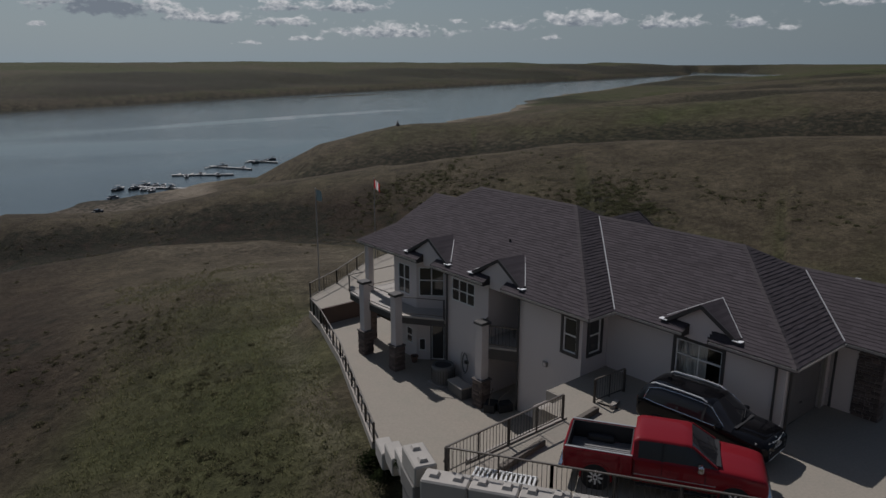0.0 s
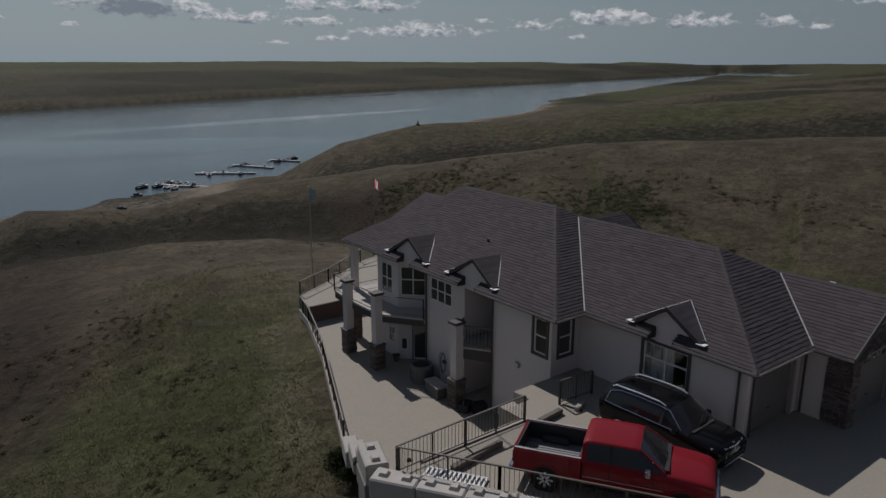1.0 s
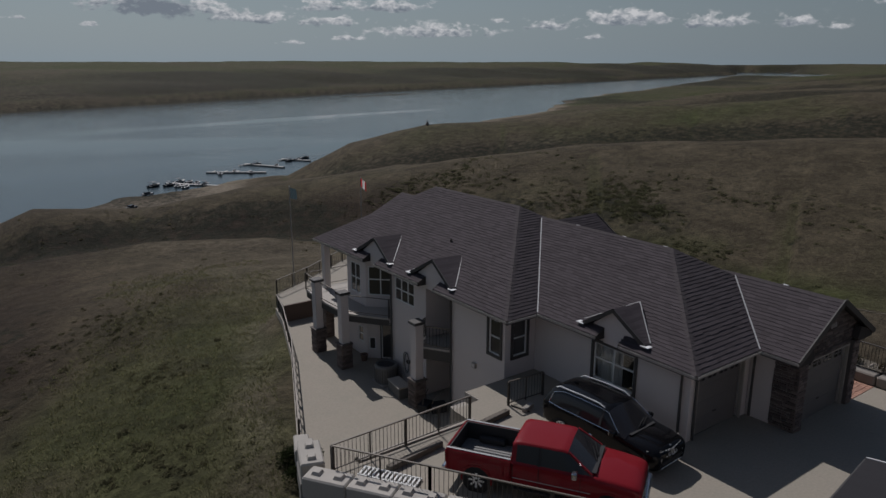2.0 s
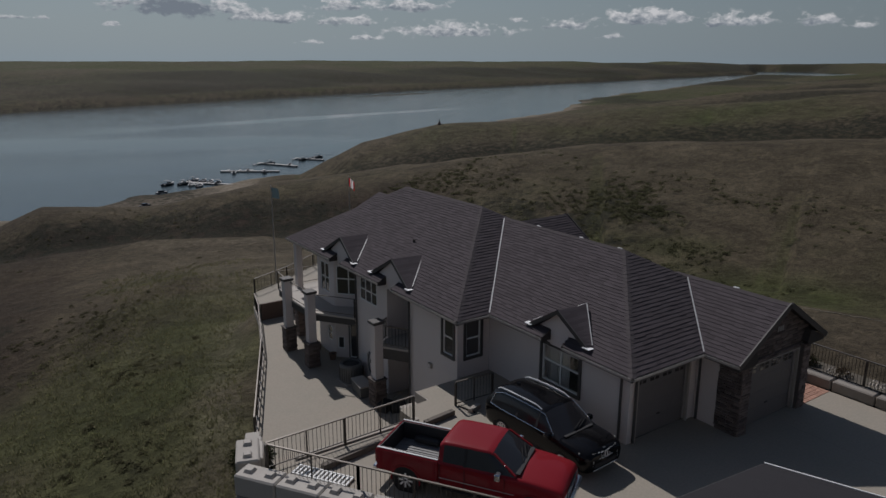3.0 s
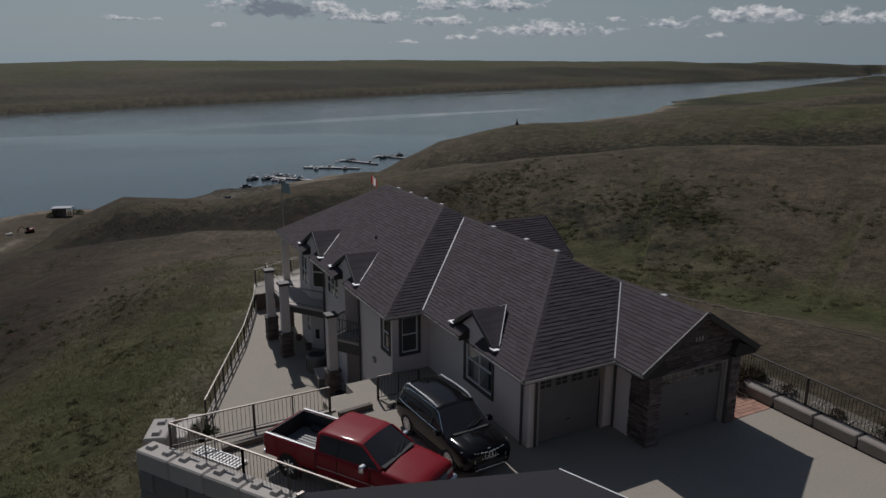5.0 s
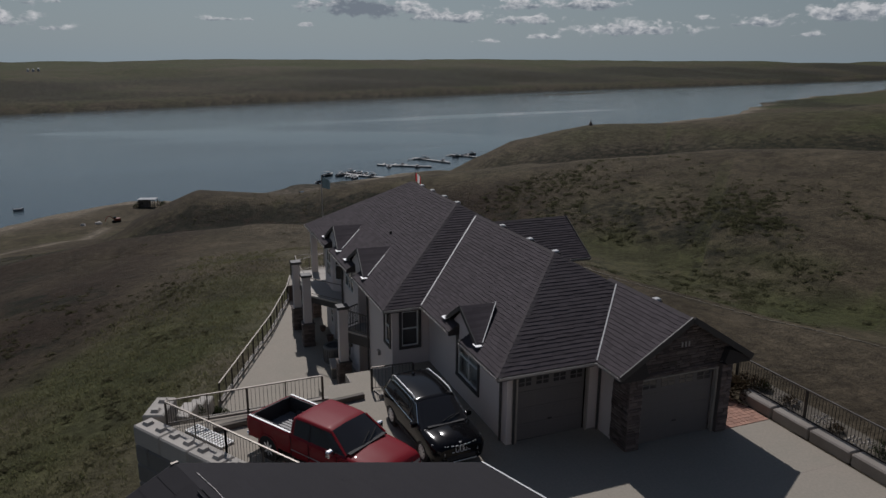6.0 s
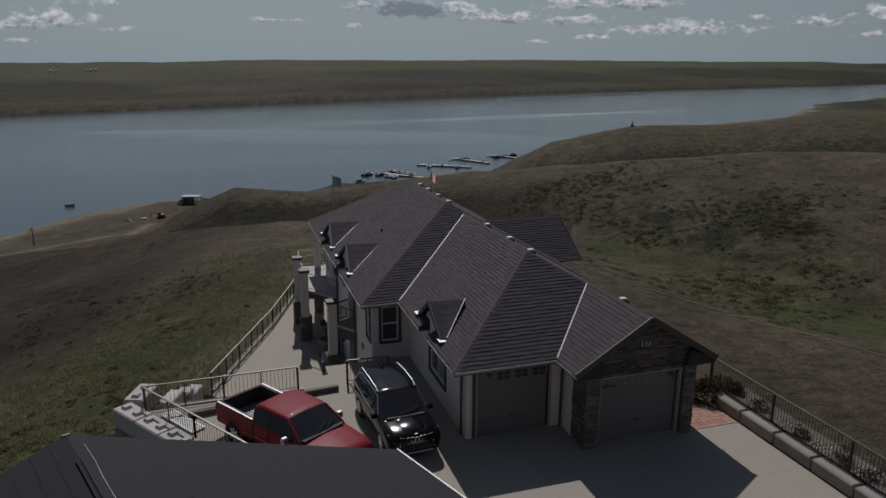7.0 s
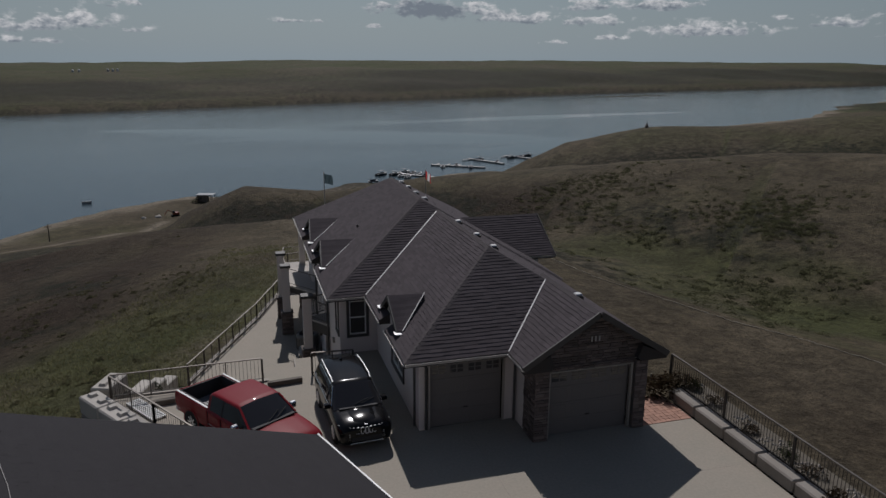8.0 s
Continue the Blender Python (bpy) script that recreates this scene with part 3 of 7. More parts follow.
def build_ground():
    az = np.unique(np.concatenate((np.arange(-30, 84, 0.30), np.arange(84, 331, 4.0))))
    rr = np.concatenate((np.arange(0.6, 60, 0.55), 60 * np.exp(np.linspace(0.012, math.log(4850 / 60), 300))))
    A, Rr = np.meshgrid(np.radians(az), rr)
    px, py = 12 + Rr * np.sin(A), -4 + Rr * np.cos(A)
    pz = land(px, py)
    n, k = len(az), len(rr)
    verts = np.stack((px, py, pz), -1).reshape(-1, 3)
    idx = np.arange(n * k).reshape(k, n)
    nxt = np.roll(idx, -1, axis=1)
    faces = np.stack((idx[:-1], idx[1:], nxt[1:], nxt[:-1]), -1).reshape(-1, 4)
    me = bpy.data.meshes.new("ground")
    me.from_pydata(verts.tolist(), [], faces.tolist())
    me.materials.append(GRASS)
    me.shade_smooth()
    x, y, z = verts.T
    up = land(x + 3, y) + land(x - 3, y) + land(x, y + 3) + land(x, y - 3) - 4 * z
    hollow = np.clip(up * 0.35, 0, 0.6)
    near_green = 1.25 * np.exp(-((x - 15 - 0.25 * (y - 38)) / 8.0) ** 2 - ((y - 38) / 20.0) ** 2) + 1.1 * np.exp(-((x - 66) / 19.0) ** 2 - ((y - 52) / 30.0) ** 2) + 0.55 * np.exp(-((x - 6) / 16.0) ** 2 - ((y - 18) / 16.0) ** 2)
    near_green = near_green * np.clip(0.85 + 1.5 * wave(x, y, 9, 24) + 0.8 * wave(x, y, 3.5, 25), 0, 2)
    d_far, _h, _n = along(x, y, FAR_SHORE)
    green = np.clip((0.55 + 0.35 * smooth_step(120, 420, d_far)) * (y > 600) * (d_far > 20) * (0.7 + 0.9 * wave(x, y, 180, 26)) + hollow + near_green + 0.75 * np.exp(-((x - 252) / 42.0) ** 2 - ((y - 172) / 52.0) ** 2) * (0.8 + 0.8 * wave(x, y, 24, 30)) + 0.2 * smooth_step(400, 900, d_far) * (y > 700), 0, 1)
    track, _h, _n = along(x, y, ((-40, 136, 0), (-22, 146, 0), (-15.2, 160, 0), (-10.5, 178, 0), (-11, 205, 0), (-5, 226, 0)))
    ramp_d, _h, _n = along(x, y, ((52, 268, 0), (70.5, 276.5, 0), (83, 282, 0), (96, 287, 0), (107, 291.5, 0)))
    bare = np.clip(np.exp(-((z + 39.6) / 0.8) ** 2) + 0.9 * np.exp(-(track / 1.8) ** 2) + 1.2 * np.exp(-(ramp_d / 5.0) ** 2)
                   + (0.05 + 0.2 * wave(x, y, 4, 28)) * (x > 33) * (x < np.interp(y, YARD_Y, YARD_X) - 0.3) * (y < 33) * (y > -30), 0, 1)
    crest_d, _h, _s, before = along(x, y, NEAR_BANK)
    bare = np.clip(bare + (0.16 - 0.10 * (1 - smooth_step(14, 26, x)) + 0.19 * wave(x, y, 7, 27)) * np.where(before, np.exp(-(crest_d / 17) ** 2), 0.0) + 0.19 * np.exp(-((x - 27.5) / 5.0) ** 2 - ((y - 54) / 5.5) ** 2) + (0.17 + 0.27 * wave(x, y, 2.5, 29)) * np.exp(-((x - 13.3 - 0.38 * (y - 22)) / 1.3) ** 2) * (y > 15) * (y < 42), 0, 1)
    slope = np.hypot(land(x + 2, y) - land(x - 2, y), land(x, y + 2) - land(x, y - 2)) / 4
    scrub_shade = np.clip(slope * 1.2 - 0.1, 0, 0.4) * np.maximum(smooth_step(84, 110, y), smooth_step(44, 60, x))
    # near flanks only: scrub plus painted shade bands below the crests
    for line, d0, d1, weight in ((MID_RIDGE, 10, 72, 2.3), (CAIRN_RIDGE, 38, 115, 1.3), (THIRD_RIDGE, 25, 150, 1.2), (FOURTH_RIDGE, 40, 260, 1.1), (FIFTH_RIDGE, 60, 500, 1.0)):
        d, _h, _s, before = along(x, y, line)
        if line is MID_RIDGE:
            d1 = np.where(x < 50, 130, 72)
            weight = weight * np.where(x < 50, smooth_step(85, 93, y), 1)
        scrub_shade = scrub_shade + (weight * (1 - 0.92 * smooth_step(46, 66, x)) if line is MID_RIDGE else weight) * np.where(before, smooth_step(d0 * 0.3, d0 * 1.6, d) * (1 - smooth_step(d1 * 0.7, d1 * 1.2, d)), 0) * (0.75 + 0.9 * wave(x, y, 45, 21))
    scrub_shade = scrub_shade + (0.95 + 0.7 * wave(x, y, 160, 22)) * smooth_step(5, 60, d_far) * (1 - smooth_step(200, 500, d_far)) * (y > 500)
    for cx, cy, rx, ry, k in ((84, 63, 10, 10, 0.65), (77, 77, 9, 8, 0.55), (68, 88, 8, 9, 0.35), (72, 48, 12, 12, 0.2), (-8, 52, 22, 10, 0.75), (-14, 72, 26, 14, 0.7), (4, 57, 8, 5, 0.6), (2, 42, 9, 4, 0.5), (9, 27, 5, 4, 0.45), (5, 20, 5, 3, 0.45)):
        scrub_shade = scrub_shade + k * np.exp(-((x - cx) / rx) ** 2 - ((y - cy) / ry) ** 2) * (0.8 + wave(x, y, 6, 23))
    scrub_shade = np.clip(scrub_shade, 0, 1)
    bare = np.where((y > 600) & (d_far < 60), 0.0, bare)
    scrub_shade = np.where((y > 300) & (d_far < 13) & (z < -30), 1.0, scrub_shade)
    # near-flank and west-bank russet: dark dry grass and painted shade of backlit slopes
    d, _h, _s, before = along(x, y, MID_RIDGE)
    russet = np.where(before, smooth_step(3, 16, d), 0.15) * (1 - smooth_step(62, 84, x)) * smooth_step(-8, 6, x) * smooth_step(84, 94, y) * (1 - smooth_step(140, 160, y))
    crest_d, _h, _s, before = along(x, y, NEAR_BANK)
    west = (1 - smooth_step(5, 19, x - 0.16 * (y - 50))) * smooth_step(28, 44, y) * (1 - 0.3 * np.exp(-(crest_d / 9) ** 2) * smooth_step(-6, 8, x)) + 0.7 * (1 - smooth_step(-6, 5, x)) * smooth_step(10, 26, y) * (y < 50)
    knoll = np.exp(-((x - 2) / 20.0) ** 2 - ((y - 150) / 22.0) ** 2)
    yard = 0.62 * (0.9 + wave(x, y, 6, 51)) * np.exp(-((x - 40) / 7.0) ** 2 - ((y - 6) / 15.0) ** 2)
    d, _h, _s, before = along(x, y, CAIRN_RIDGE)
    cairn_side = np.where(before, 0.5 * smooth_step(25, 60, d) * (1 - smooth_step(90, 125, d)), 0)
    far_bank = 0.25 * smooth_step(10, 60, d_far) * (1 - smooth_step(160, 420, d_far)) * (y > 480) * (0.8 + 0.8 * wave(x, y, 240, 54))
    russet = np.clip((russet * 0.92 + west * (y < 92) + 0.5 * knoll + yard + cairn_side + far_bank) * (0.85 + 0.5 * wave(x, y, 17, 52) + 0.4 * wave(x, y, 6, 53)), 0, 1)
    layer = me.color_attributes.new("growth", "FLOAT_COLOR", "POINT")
    layer.data.foreach_set("color", np.stack((green, bare, scrub_shade, russet), -1).astype(np.float32).ravel())
    ob = new("ground", me)
    tagged(ob, "rolling prairie hills of dry and green grass", "ground", kind="structure")


def build_water():
    bm = bmesh.new()
    rings = [[bm.verts.new((200 + r * math.sin(a), 400 + r * math.cos(a), LAKE_LEVEL)) for a in np.linspace(0, 2 * math.pi, 48, endpoint=False)] for r in (60, 300, 1200, 4200)]
    for a, b in zip(rings, rings[1:]):
        for j in range(48):
            bm.faces.new((a[j], b[j], b[(j + 1) % 48], a[(j + 1) % 48]))
    bm.faces.new(rings[0])
    bmesh.ops.recalc_face_normals(bm, faces=bm.faces)
    bm.normal_update()
    if bm.faces[0].normal.z < 0:
        bmesh.ops.reverse_faces(bm, faces=bm.faces)
    tagged(obj("water", bm, WATER), "calm blue-grey lake with smooth slicks", "water", kind="structure")


build_ground()
build_water()


# ---- paving and terraces ----
def slab(name, outline, z0, z1, mat, label, joints=()):
    ob = obj(name, prism(outline, z0, z1), mat)
    tagged(ob, label, "paving", kind="structure")
    return ob


DRIVE = ((12.90, 15.15), (14.66, 12.36), (17.66, 7.76), (20.66, 2.46), (29, -30), (33.55, -30), (33.55, 9.75), (31.46, 9.75), (31.46, 10.0), (23.75, 9.9), (23.75, 17.3), (20.1, 17.25), (20.1, 16.4), (18.75, 16.3), (18.75, 15.2))
drive = slab("driveway", DRIVE, -0.32, 0.0, CONCRETE, "pale broom-finished concrete driveway with saw-cut joints")
JOINT = material("saw_joint", (0.26, 0.225, 0.195), 0.95, vary=0.2)
for a, b in (((19.9, 4.95), (33.5, 4.95)), ((22.1, 0.6), (33.5, 0.6)), ((23.4, -4.5), (33.5, -4.5)), ((29.6, 7.9), (29.6, -12)), ((25.4, 9.6), (25.4, -12)), ((16.2, 10.6), (23.7, 10.6)), ((19.6, 15.1), (19.6, 5.5))):
    part("joint", beam((*a, 0.0), (*b, 0.0), 0.012, 0.003), JOINT, drive)
PATIO = ((15.35, 22.6), (15.1, 19.2), (14.2, 17.2), (14.2, 15.4), (18.6, 15.4), (18.6, 16.4), (20.1, 16.4), (20.1, 17.35), (22.1, 17.35), (24.3, 17.35), (24.3, 36.2), (20.75, 36.2), (18.95, 31.0))
slab("patio", PATIO, -3.2, -2.95, CONCRETE, "smooth pale concrete patio on the lower level")
TERRACE = ((20.75, 36.2), (24.0, 36.2), (33.0, 36.2), (33.0, 45.0), (28.5, 43.2), (24.2, 40.2), (21.3, 38.6))
slab("terrace", TERRACE, -3.2, -1.95, CONCRETE, "raised pale concrete terrace north of the house")
tagged(obj("terrace_wall", prism(((20.8, 36.05), (26.0, 36.05), (26.0, 36.19), (20.8, 36.19)), -2.95, -1.9), BROWN_WALL), "dark brown low wall holding up the terrace", "wall", kind="structure")
tagged(obj("drive_wall", prism(((14.2, 15.22), (18.9, 15.22), (18.9, 15.42), (14.2, 15.42)), -3.2, 0.06), KERB), "plain concrete wall holding the driveway above the patio", "wall", kind="structure")
tagged(obj("step_wall", prism(((18.6, 15.4), (20.05, 16.42), (20.05, 17.3), (20.1, 17.3), (20.1, 16.38), (18.75, 15.4)), -3.2, -0.01), KERB), "plain concrete wall between driveway and patio", "wall", kind="structure")
tagged(obj("lower_landing", box(19.3, 16.5, -3.2, 20.04, 17.28, -0.42, 0.02), KERB), "low concrete landing beside the driveway wall", "landing", kind="structure")
tagged(obj("patio_kerb", prism(((15.2, 22.5), (18.8, 31.0), (20.6, 36.2), (21.2, 38.6), (21.35, 38.55), (20.77, 36.15), (18.97, 30.95), (15.38, 22.42)), -3.3, -2.83), KERB), "narrow pale concrete kerb along the patio", "kerb", kind="structure")


# ---- house ----
house = thing("house", "large grey stucco hillside house with dark shingle hip roofs", "house")
Z_EAVE = 2.83


def wall_panel(name, a, b, z0, z1, openings=(), thick=0.2, mat=STUCCO, parent=house, label=""):
    """An upright wall from a to b, its outer face on the right of the way; openings as (u0, u1, z0, z1) go through it."""
    a, b = Vector((*a, 0)), Vector((*b, 0))
    d = (b - a)
    length = d.length
    d.normalize()
    n = Vector((d.y, -d.x, 0))
    us = sorted({0.003, length - 0.003, *[u for o in openings for u in o[:2]]})
    zs = sorted({z0, z1, *[z for o in openings for z in o[2:]]})
    solid = [[not any(o[0] < (us[i] + us[i + 1]) / 2 < o[1] and o[2] < (zs[j] + zs[j + 1]) / 2 < o[3] for o in openings) for j in range(len(zs) - 1)] for i in range(len(us) - 1)]
    bm = bmesh.new()

    def P(u, z, inner):
        return a + d * u - n * (thick if inner else 0) + Vector((0, 0, z))
    for i in range(len(us) - 1):
        for j in range(len(zs) - 1):
            if not solid[i][j]:
                continue
            u0, u1, v0, v1 = us[i], us[i + 1], zs[j], zs[j + 1]
            quad(bm, P(u0, v0, 0), P(u1, v0, 0), P(u1, v1, 0), P(u0, v1, 0))
            quad(bm, P(u0, v1, 1), P(u1, v1, 1), P(u1, v0, 1), P(u0, v0, 1))
            for di, dj, e in ((-1, 0, ((u0, v1), (u0, v0))), (1, 0, ((u1, v0), (u1, v1))), (0, -1, ((u0, v0), (u1, v0))), (0, 1, ((u1, v1), (u0, v1)))):
                ii, jj = i + di, j + dj
                if not (0 <= ii < len(us) - 1 and 0 <= jj < len(zs) - 1 and solid[ii][jj]):
                    (p, q), (r, s) = e
                    quad(bm, P(p, q, 1), P(r, s, 1), P(r, s, 0), P(p, q, 0))
    bmesh.ops.remove_doubles(bm, verts=bm.verts, dist=1e-4)
    bmesh.ops.recalc_face_normals(bm, faces=bm.faces)
    return part(name, bm, mat, parent, label)


def window(a, b, u0, u1, z0, z1, cols=2, rows=2, trim=0.12, parent=house, z_mid=None, curtain=0.0):
    """A window in the wall from a to b: dark surround, white frame, glazing bars and panes; curtain: the share of clear glass with a curtain behind it."""
    a, b = Vector((*a, 0)), Vector((*b, 0))
    d = (b - a).normalized()
    n = Vector((d.y, -d.x, 0))
    m = Matrix((( d.x, n.x, 0, a.x), (d.y, n.y, 0, a.y), (0, 0, 1, 0), (0, 0, 0, 1)))
    def B(x0, y0, q0, x1, y1, q1, bm=None):
        return box(x0, y0, q0, x1, y1, q1, bm=bm, m=m)
    w = new("window")
    w.parent = parent
    w["label"] = "white-framed window with dark trim"
    if trim:
        bm = B(u0 - trim, 0, z1, u1 + trim, 0.05, z1 + trim)
        B(u0 - trim, 0, z0 - trim, u1 + trim, 0.06, z0, bm)
        B(u0 - trim, 0, z0, u0, 0.05, z1, bm), B(u1, 0, z0, u1 + trim, 0.05, z1, bm)
        bmesh.ops.recalc_face_normals(bm, faces=bm.faces)
        part("surround", bm, TRIM, w, "dark painted surround")
    f = 0.055
    bm = B(u0, -0.09, z1 - f, u1, -0.01, z1)
    B(u0, -0.09, z0, u1, -0.01, z0 + f, bm), B(u0, -0.09, z0 + f, u0 + f, -0.01, z1 - f, bm), B(u1 - f, -0.09, z0 + f, u1, -0.01, z1 - f, bm)
    for i in range(1, cols):
        u = u0 + (u1 - u0) * i / cols
        B(u - 0.03, -0.085, z0 + f, u + 0.03, -0.015, z1 - f, bm)
    for j in range(1, rows):
        zz = z0 + (z1 - z0) * (j / rows if z_mid is None else z_mid)
        B(u0 + f, -0.083, zz - 0.03, u1 - f, -0.017, zz + 0.03, bm)
    bmesh.ops.recalc_face_normals(bm, faces=bm.faces)
    part("window_frame", bm, WHITE, w)
    for i in range(cols):
        for j in range(rows):
            p0, p1 = u0 + (u1 - u0) * i / cols, u0 + (u1 - u0) * (i + 1) / cols
            h0 = z0 + (z1 - z0) * (j / rows if z_mid is None or j == 0 else z_mid)
            h1 = z0 + (z1 - z0) * ((j + 1) / rows if z_mid is None or j == rows - 1 else z_mid)
            bm = B(p0 + 0.02, -0.055, h0 + 0.02, p1 - 0.02, -0.047, h1 - 0.02)
            bmesh.ops.recalc_face_normals(bm, faces=bm.faces)
            pane = part("pane", bm, CLEAR if curtain else GLASS, w)
            pane.visible_shadow = not curtain
    if curtain:
        bm = bmesh.new()
        last = None
        for k in range(41):
            u = u0 - 0.12 + (curtain * (u1 - u0) + 0.12) * k / 40
            y = -0.30 + 0.035 * math.sin(k * 1.25) + 0.012 * math.sin(k * 2.9)
            row = [bm.verts.new(m @ Vector((u, y + o, q))) for q in (z0 - 0.15, z1 + 0.1) for o in (0, -0.012)]
            if last:
                for i, j in ((0, 2), (2, 3), (3, 1), (1, 0)):
                    bm.faces.new((last[i], last[j], row[j], row[i]))
            last = row
        bmesh.ops.recalc_face_normals(bm, faces=bm.faces)
        part("curtain", bm, CURTAIN, w, "pale curtain drawn half across")
    return w


SHED = Z_EAVE - 0.12
WEST_G = ((23.75, 17.3), (23.75, 9.8))
wall_panel("wall", *WEST_G, 0.0, SHED, ((3.25, 5.17, 0.86, 2.31),))
window(*WEST_G, 3.25, 5.17, 0.86, 2.31, 2, 2, z_mid=0.58, curtain=0.6)
SOUTH_G = ((23.75, 9.8), (27.3, 9.8))
wall_panel("wall", *SOUTH_G, 0.0, SHED, ((0.3, 3.15, 0.0, 2.46),))
wall_panel("wall", (27.3, 9.8), (27.3, 8.15), 0.0, SHED)
SOUTH_H = ((27.3, 8.15), (31.48, 8.15))
wall_panel("wall", *SOUTH_H, 0.0, 2.62, ((0.5, 3.7, 0.0, 2.46),))
wall_panel("wall", (31.48, 8.15), (31.48, 20.5), -0.3, SHED)
SOUTH_M = ((22.1, 17.3), (23.75, 17.3))
wall_panel("wall", *SOUTH_M, -3.0, SHED, ((0.42, 1.16, 0.84, 2.40),))
window(*SOUTH_M, 0.42, 1.16, 0.84, 2.40, 1, 2)
WEST_1 = ((22.1, 20.9), (22.1, 17.3))
wall_panel("wall", *WEST_1, -3.0, SHED, ((2.60, 3.32, 0.84, 2.36),))
window(*WEST_1, 2.60, 3.32, 0.84, 2.36, 1, 2)
wall_panel("wall", (24.2, 20.9), (22.1, 20.9), -3.0, SHED)
wall_panel("wall", (24.2, 22.9), (24.2, 20.9), -3.0, SHED)
wall_panel("wall", (22.1, 22.9), (24.2, 22.9), -3.0, SHED)
WEST_2 = ((22.1, 25.9), (22.1, 22.9))
wall_panel("wall", *WEST_2, -3.0, SHED, ((0.32, 2.03, 1.17, 2.34),))
window(*WEST_2, 0.32, 2.03, 1.17, 2.34, 3, 2, trim=0.0)
wall_panel("wall", (23.2, 25.9), (22.1, 25.9), -3.0, SHED)
wall_panel("wall", (23.2, 27.28), (23.2, 25.9), -3.0, SHED)
# the angled bay, with the patio door below
BAY = ((22.08, 28.4), (23.2, 27.28))
wall_panel("wall", *BAY, -3.0, SHED, ((0.12, 1.46, 0.62, 2.2), (0.10, 0.48, -2.45, -1.75), (0.78, 1.48, -2.93, -0.95)))
window(*BAY, 0.12, 1.46, 0.62, 2.2, 2, 2, trim=0.0, z_mid=0.55)
window(*BAY, 0.10, 0.48, -2.45, -1.75, 1, 1, trim=0.0)
window(*BAY, 0.78, 1.48, -2.93, -0.95, 1, 1, trim=0.05)
WEST_4 = ((22.08, 30.4), (22.08, 28.4))
wall_panel("wall", *WEST_4, -3.0, SHED, ((0.36, 1.42, 0.50, 2.15), (1.05, 1.60, -2.2, -1.3)))
window(*WEST_4, 0.36, 1.42, 0.50, 2.15, 2, 2, trim=0.0)
window(*WEST_4, 1.05, 1.60, -2.2, -1.3, 1, 2, trim=0.0)
wall_panel("wall", (27.0, 30.4), (22.08, 30.4), -3.0, SHED)
wall_panel("wall", (27.0, 32.2), (27.0, 30.4), -3.0, SHED)
wall_panel("wall", (31.8, 32.2), (27.0, 32.2), -3.0, SHED)
wall_panel("wall", (31.8, 20.5), (31.8, 32.2), -3.0, SHED)
wall_panel("wall", (31.8, 21.2), (33.1, 21.2), -1.0, SHED)
wall_panel("wall", (33.1, 21.2), (33.1, 25.5), -1.5, SHED)


EAVE_CUT = 0.42


def courses(bm, p0, p1, q0, q1, step=0.165, lift=0.018, rng=random, gaps=()):
    """A roof plane from the eave p0-p1 up to q0-q1, laid in overlapping rows of shingles; gaps (y0, y1) stay open along the eave."""
    p0, p1, q0, q1 = Vector(p0), Vector(p1), Vector(q0), Vector(q1)
    n = (p1 - p0).cross(q0 - p0 if (q0 - p0).length > 0.1 else q1 - p0)
    if n.length < 1e-6:
        n = (p1 - p0).cross(q1 - p0)
    n.normalize()
    if n.z < 0:
        n = -n
    height = max(((q0 + q1) / 2 - (p0 + p1) / 2).length, 0.1)
    rows = max(2, int(height / step))
    for i in range(rows):
        s, t = i / rows, (i + 1.12) / rows
        t = min(t, 1.0)
        a, b, c, d = p0.lerp(q0, s), p1.lerp(q1, s), p1.lerp(q1, t), p0.lerp(q0, t)
        length = (b - a).length
        spans = [(0.0, length)]
        if a.x - p0.x < EAVE_CUT:
            for g0, g1 in gaps:
                c0, c1 = a.y - g1, a.y - g0
                spans = [k for u0, u1 in spans for k in ((u0, min(u1, c0)), (max(u0, c1), u1)) if k[1] - k[0] > 0.01]
        for u, stop in spans:
            while u < stop - 1e-3:
                v = min(stop, u + rng.uniform(0.22, 0.50))
                if stop - v < 0.25:
                    v = stop
                f, g = u / length, v / length
                hh = n * (lift * rng.uniform(0.75, 1.25))
                drop = (a - d).normalized() * rng.uniform(-0.02, 0.02) if i else Vector((0, 0, 0))
                A, B, C, D = a.lerp(b, f) + hh + drop, a.lerp(b, g) + hh + drop, d.lerp(c, g) + n * 0.002, d.lerp(c, f) + n * 0.002
                A0, B0 = A - hh * 1.3, B - hh * 1.3
                va, vb, vc, vd, v0, v1 = [bm.verts.new(k) for k in (A, B, C, D, A0, B0)]
                bm.faces.new((va, vb, vc, vd)), bm.faces.new((v0, v1, vb, va))
                u = v


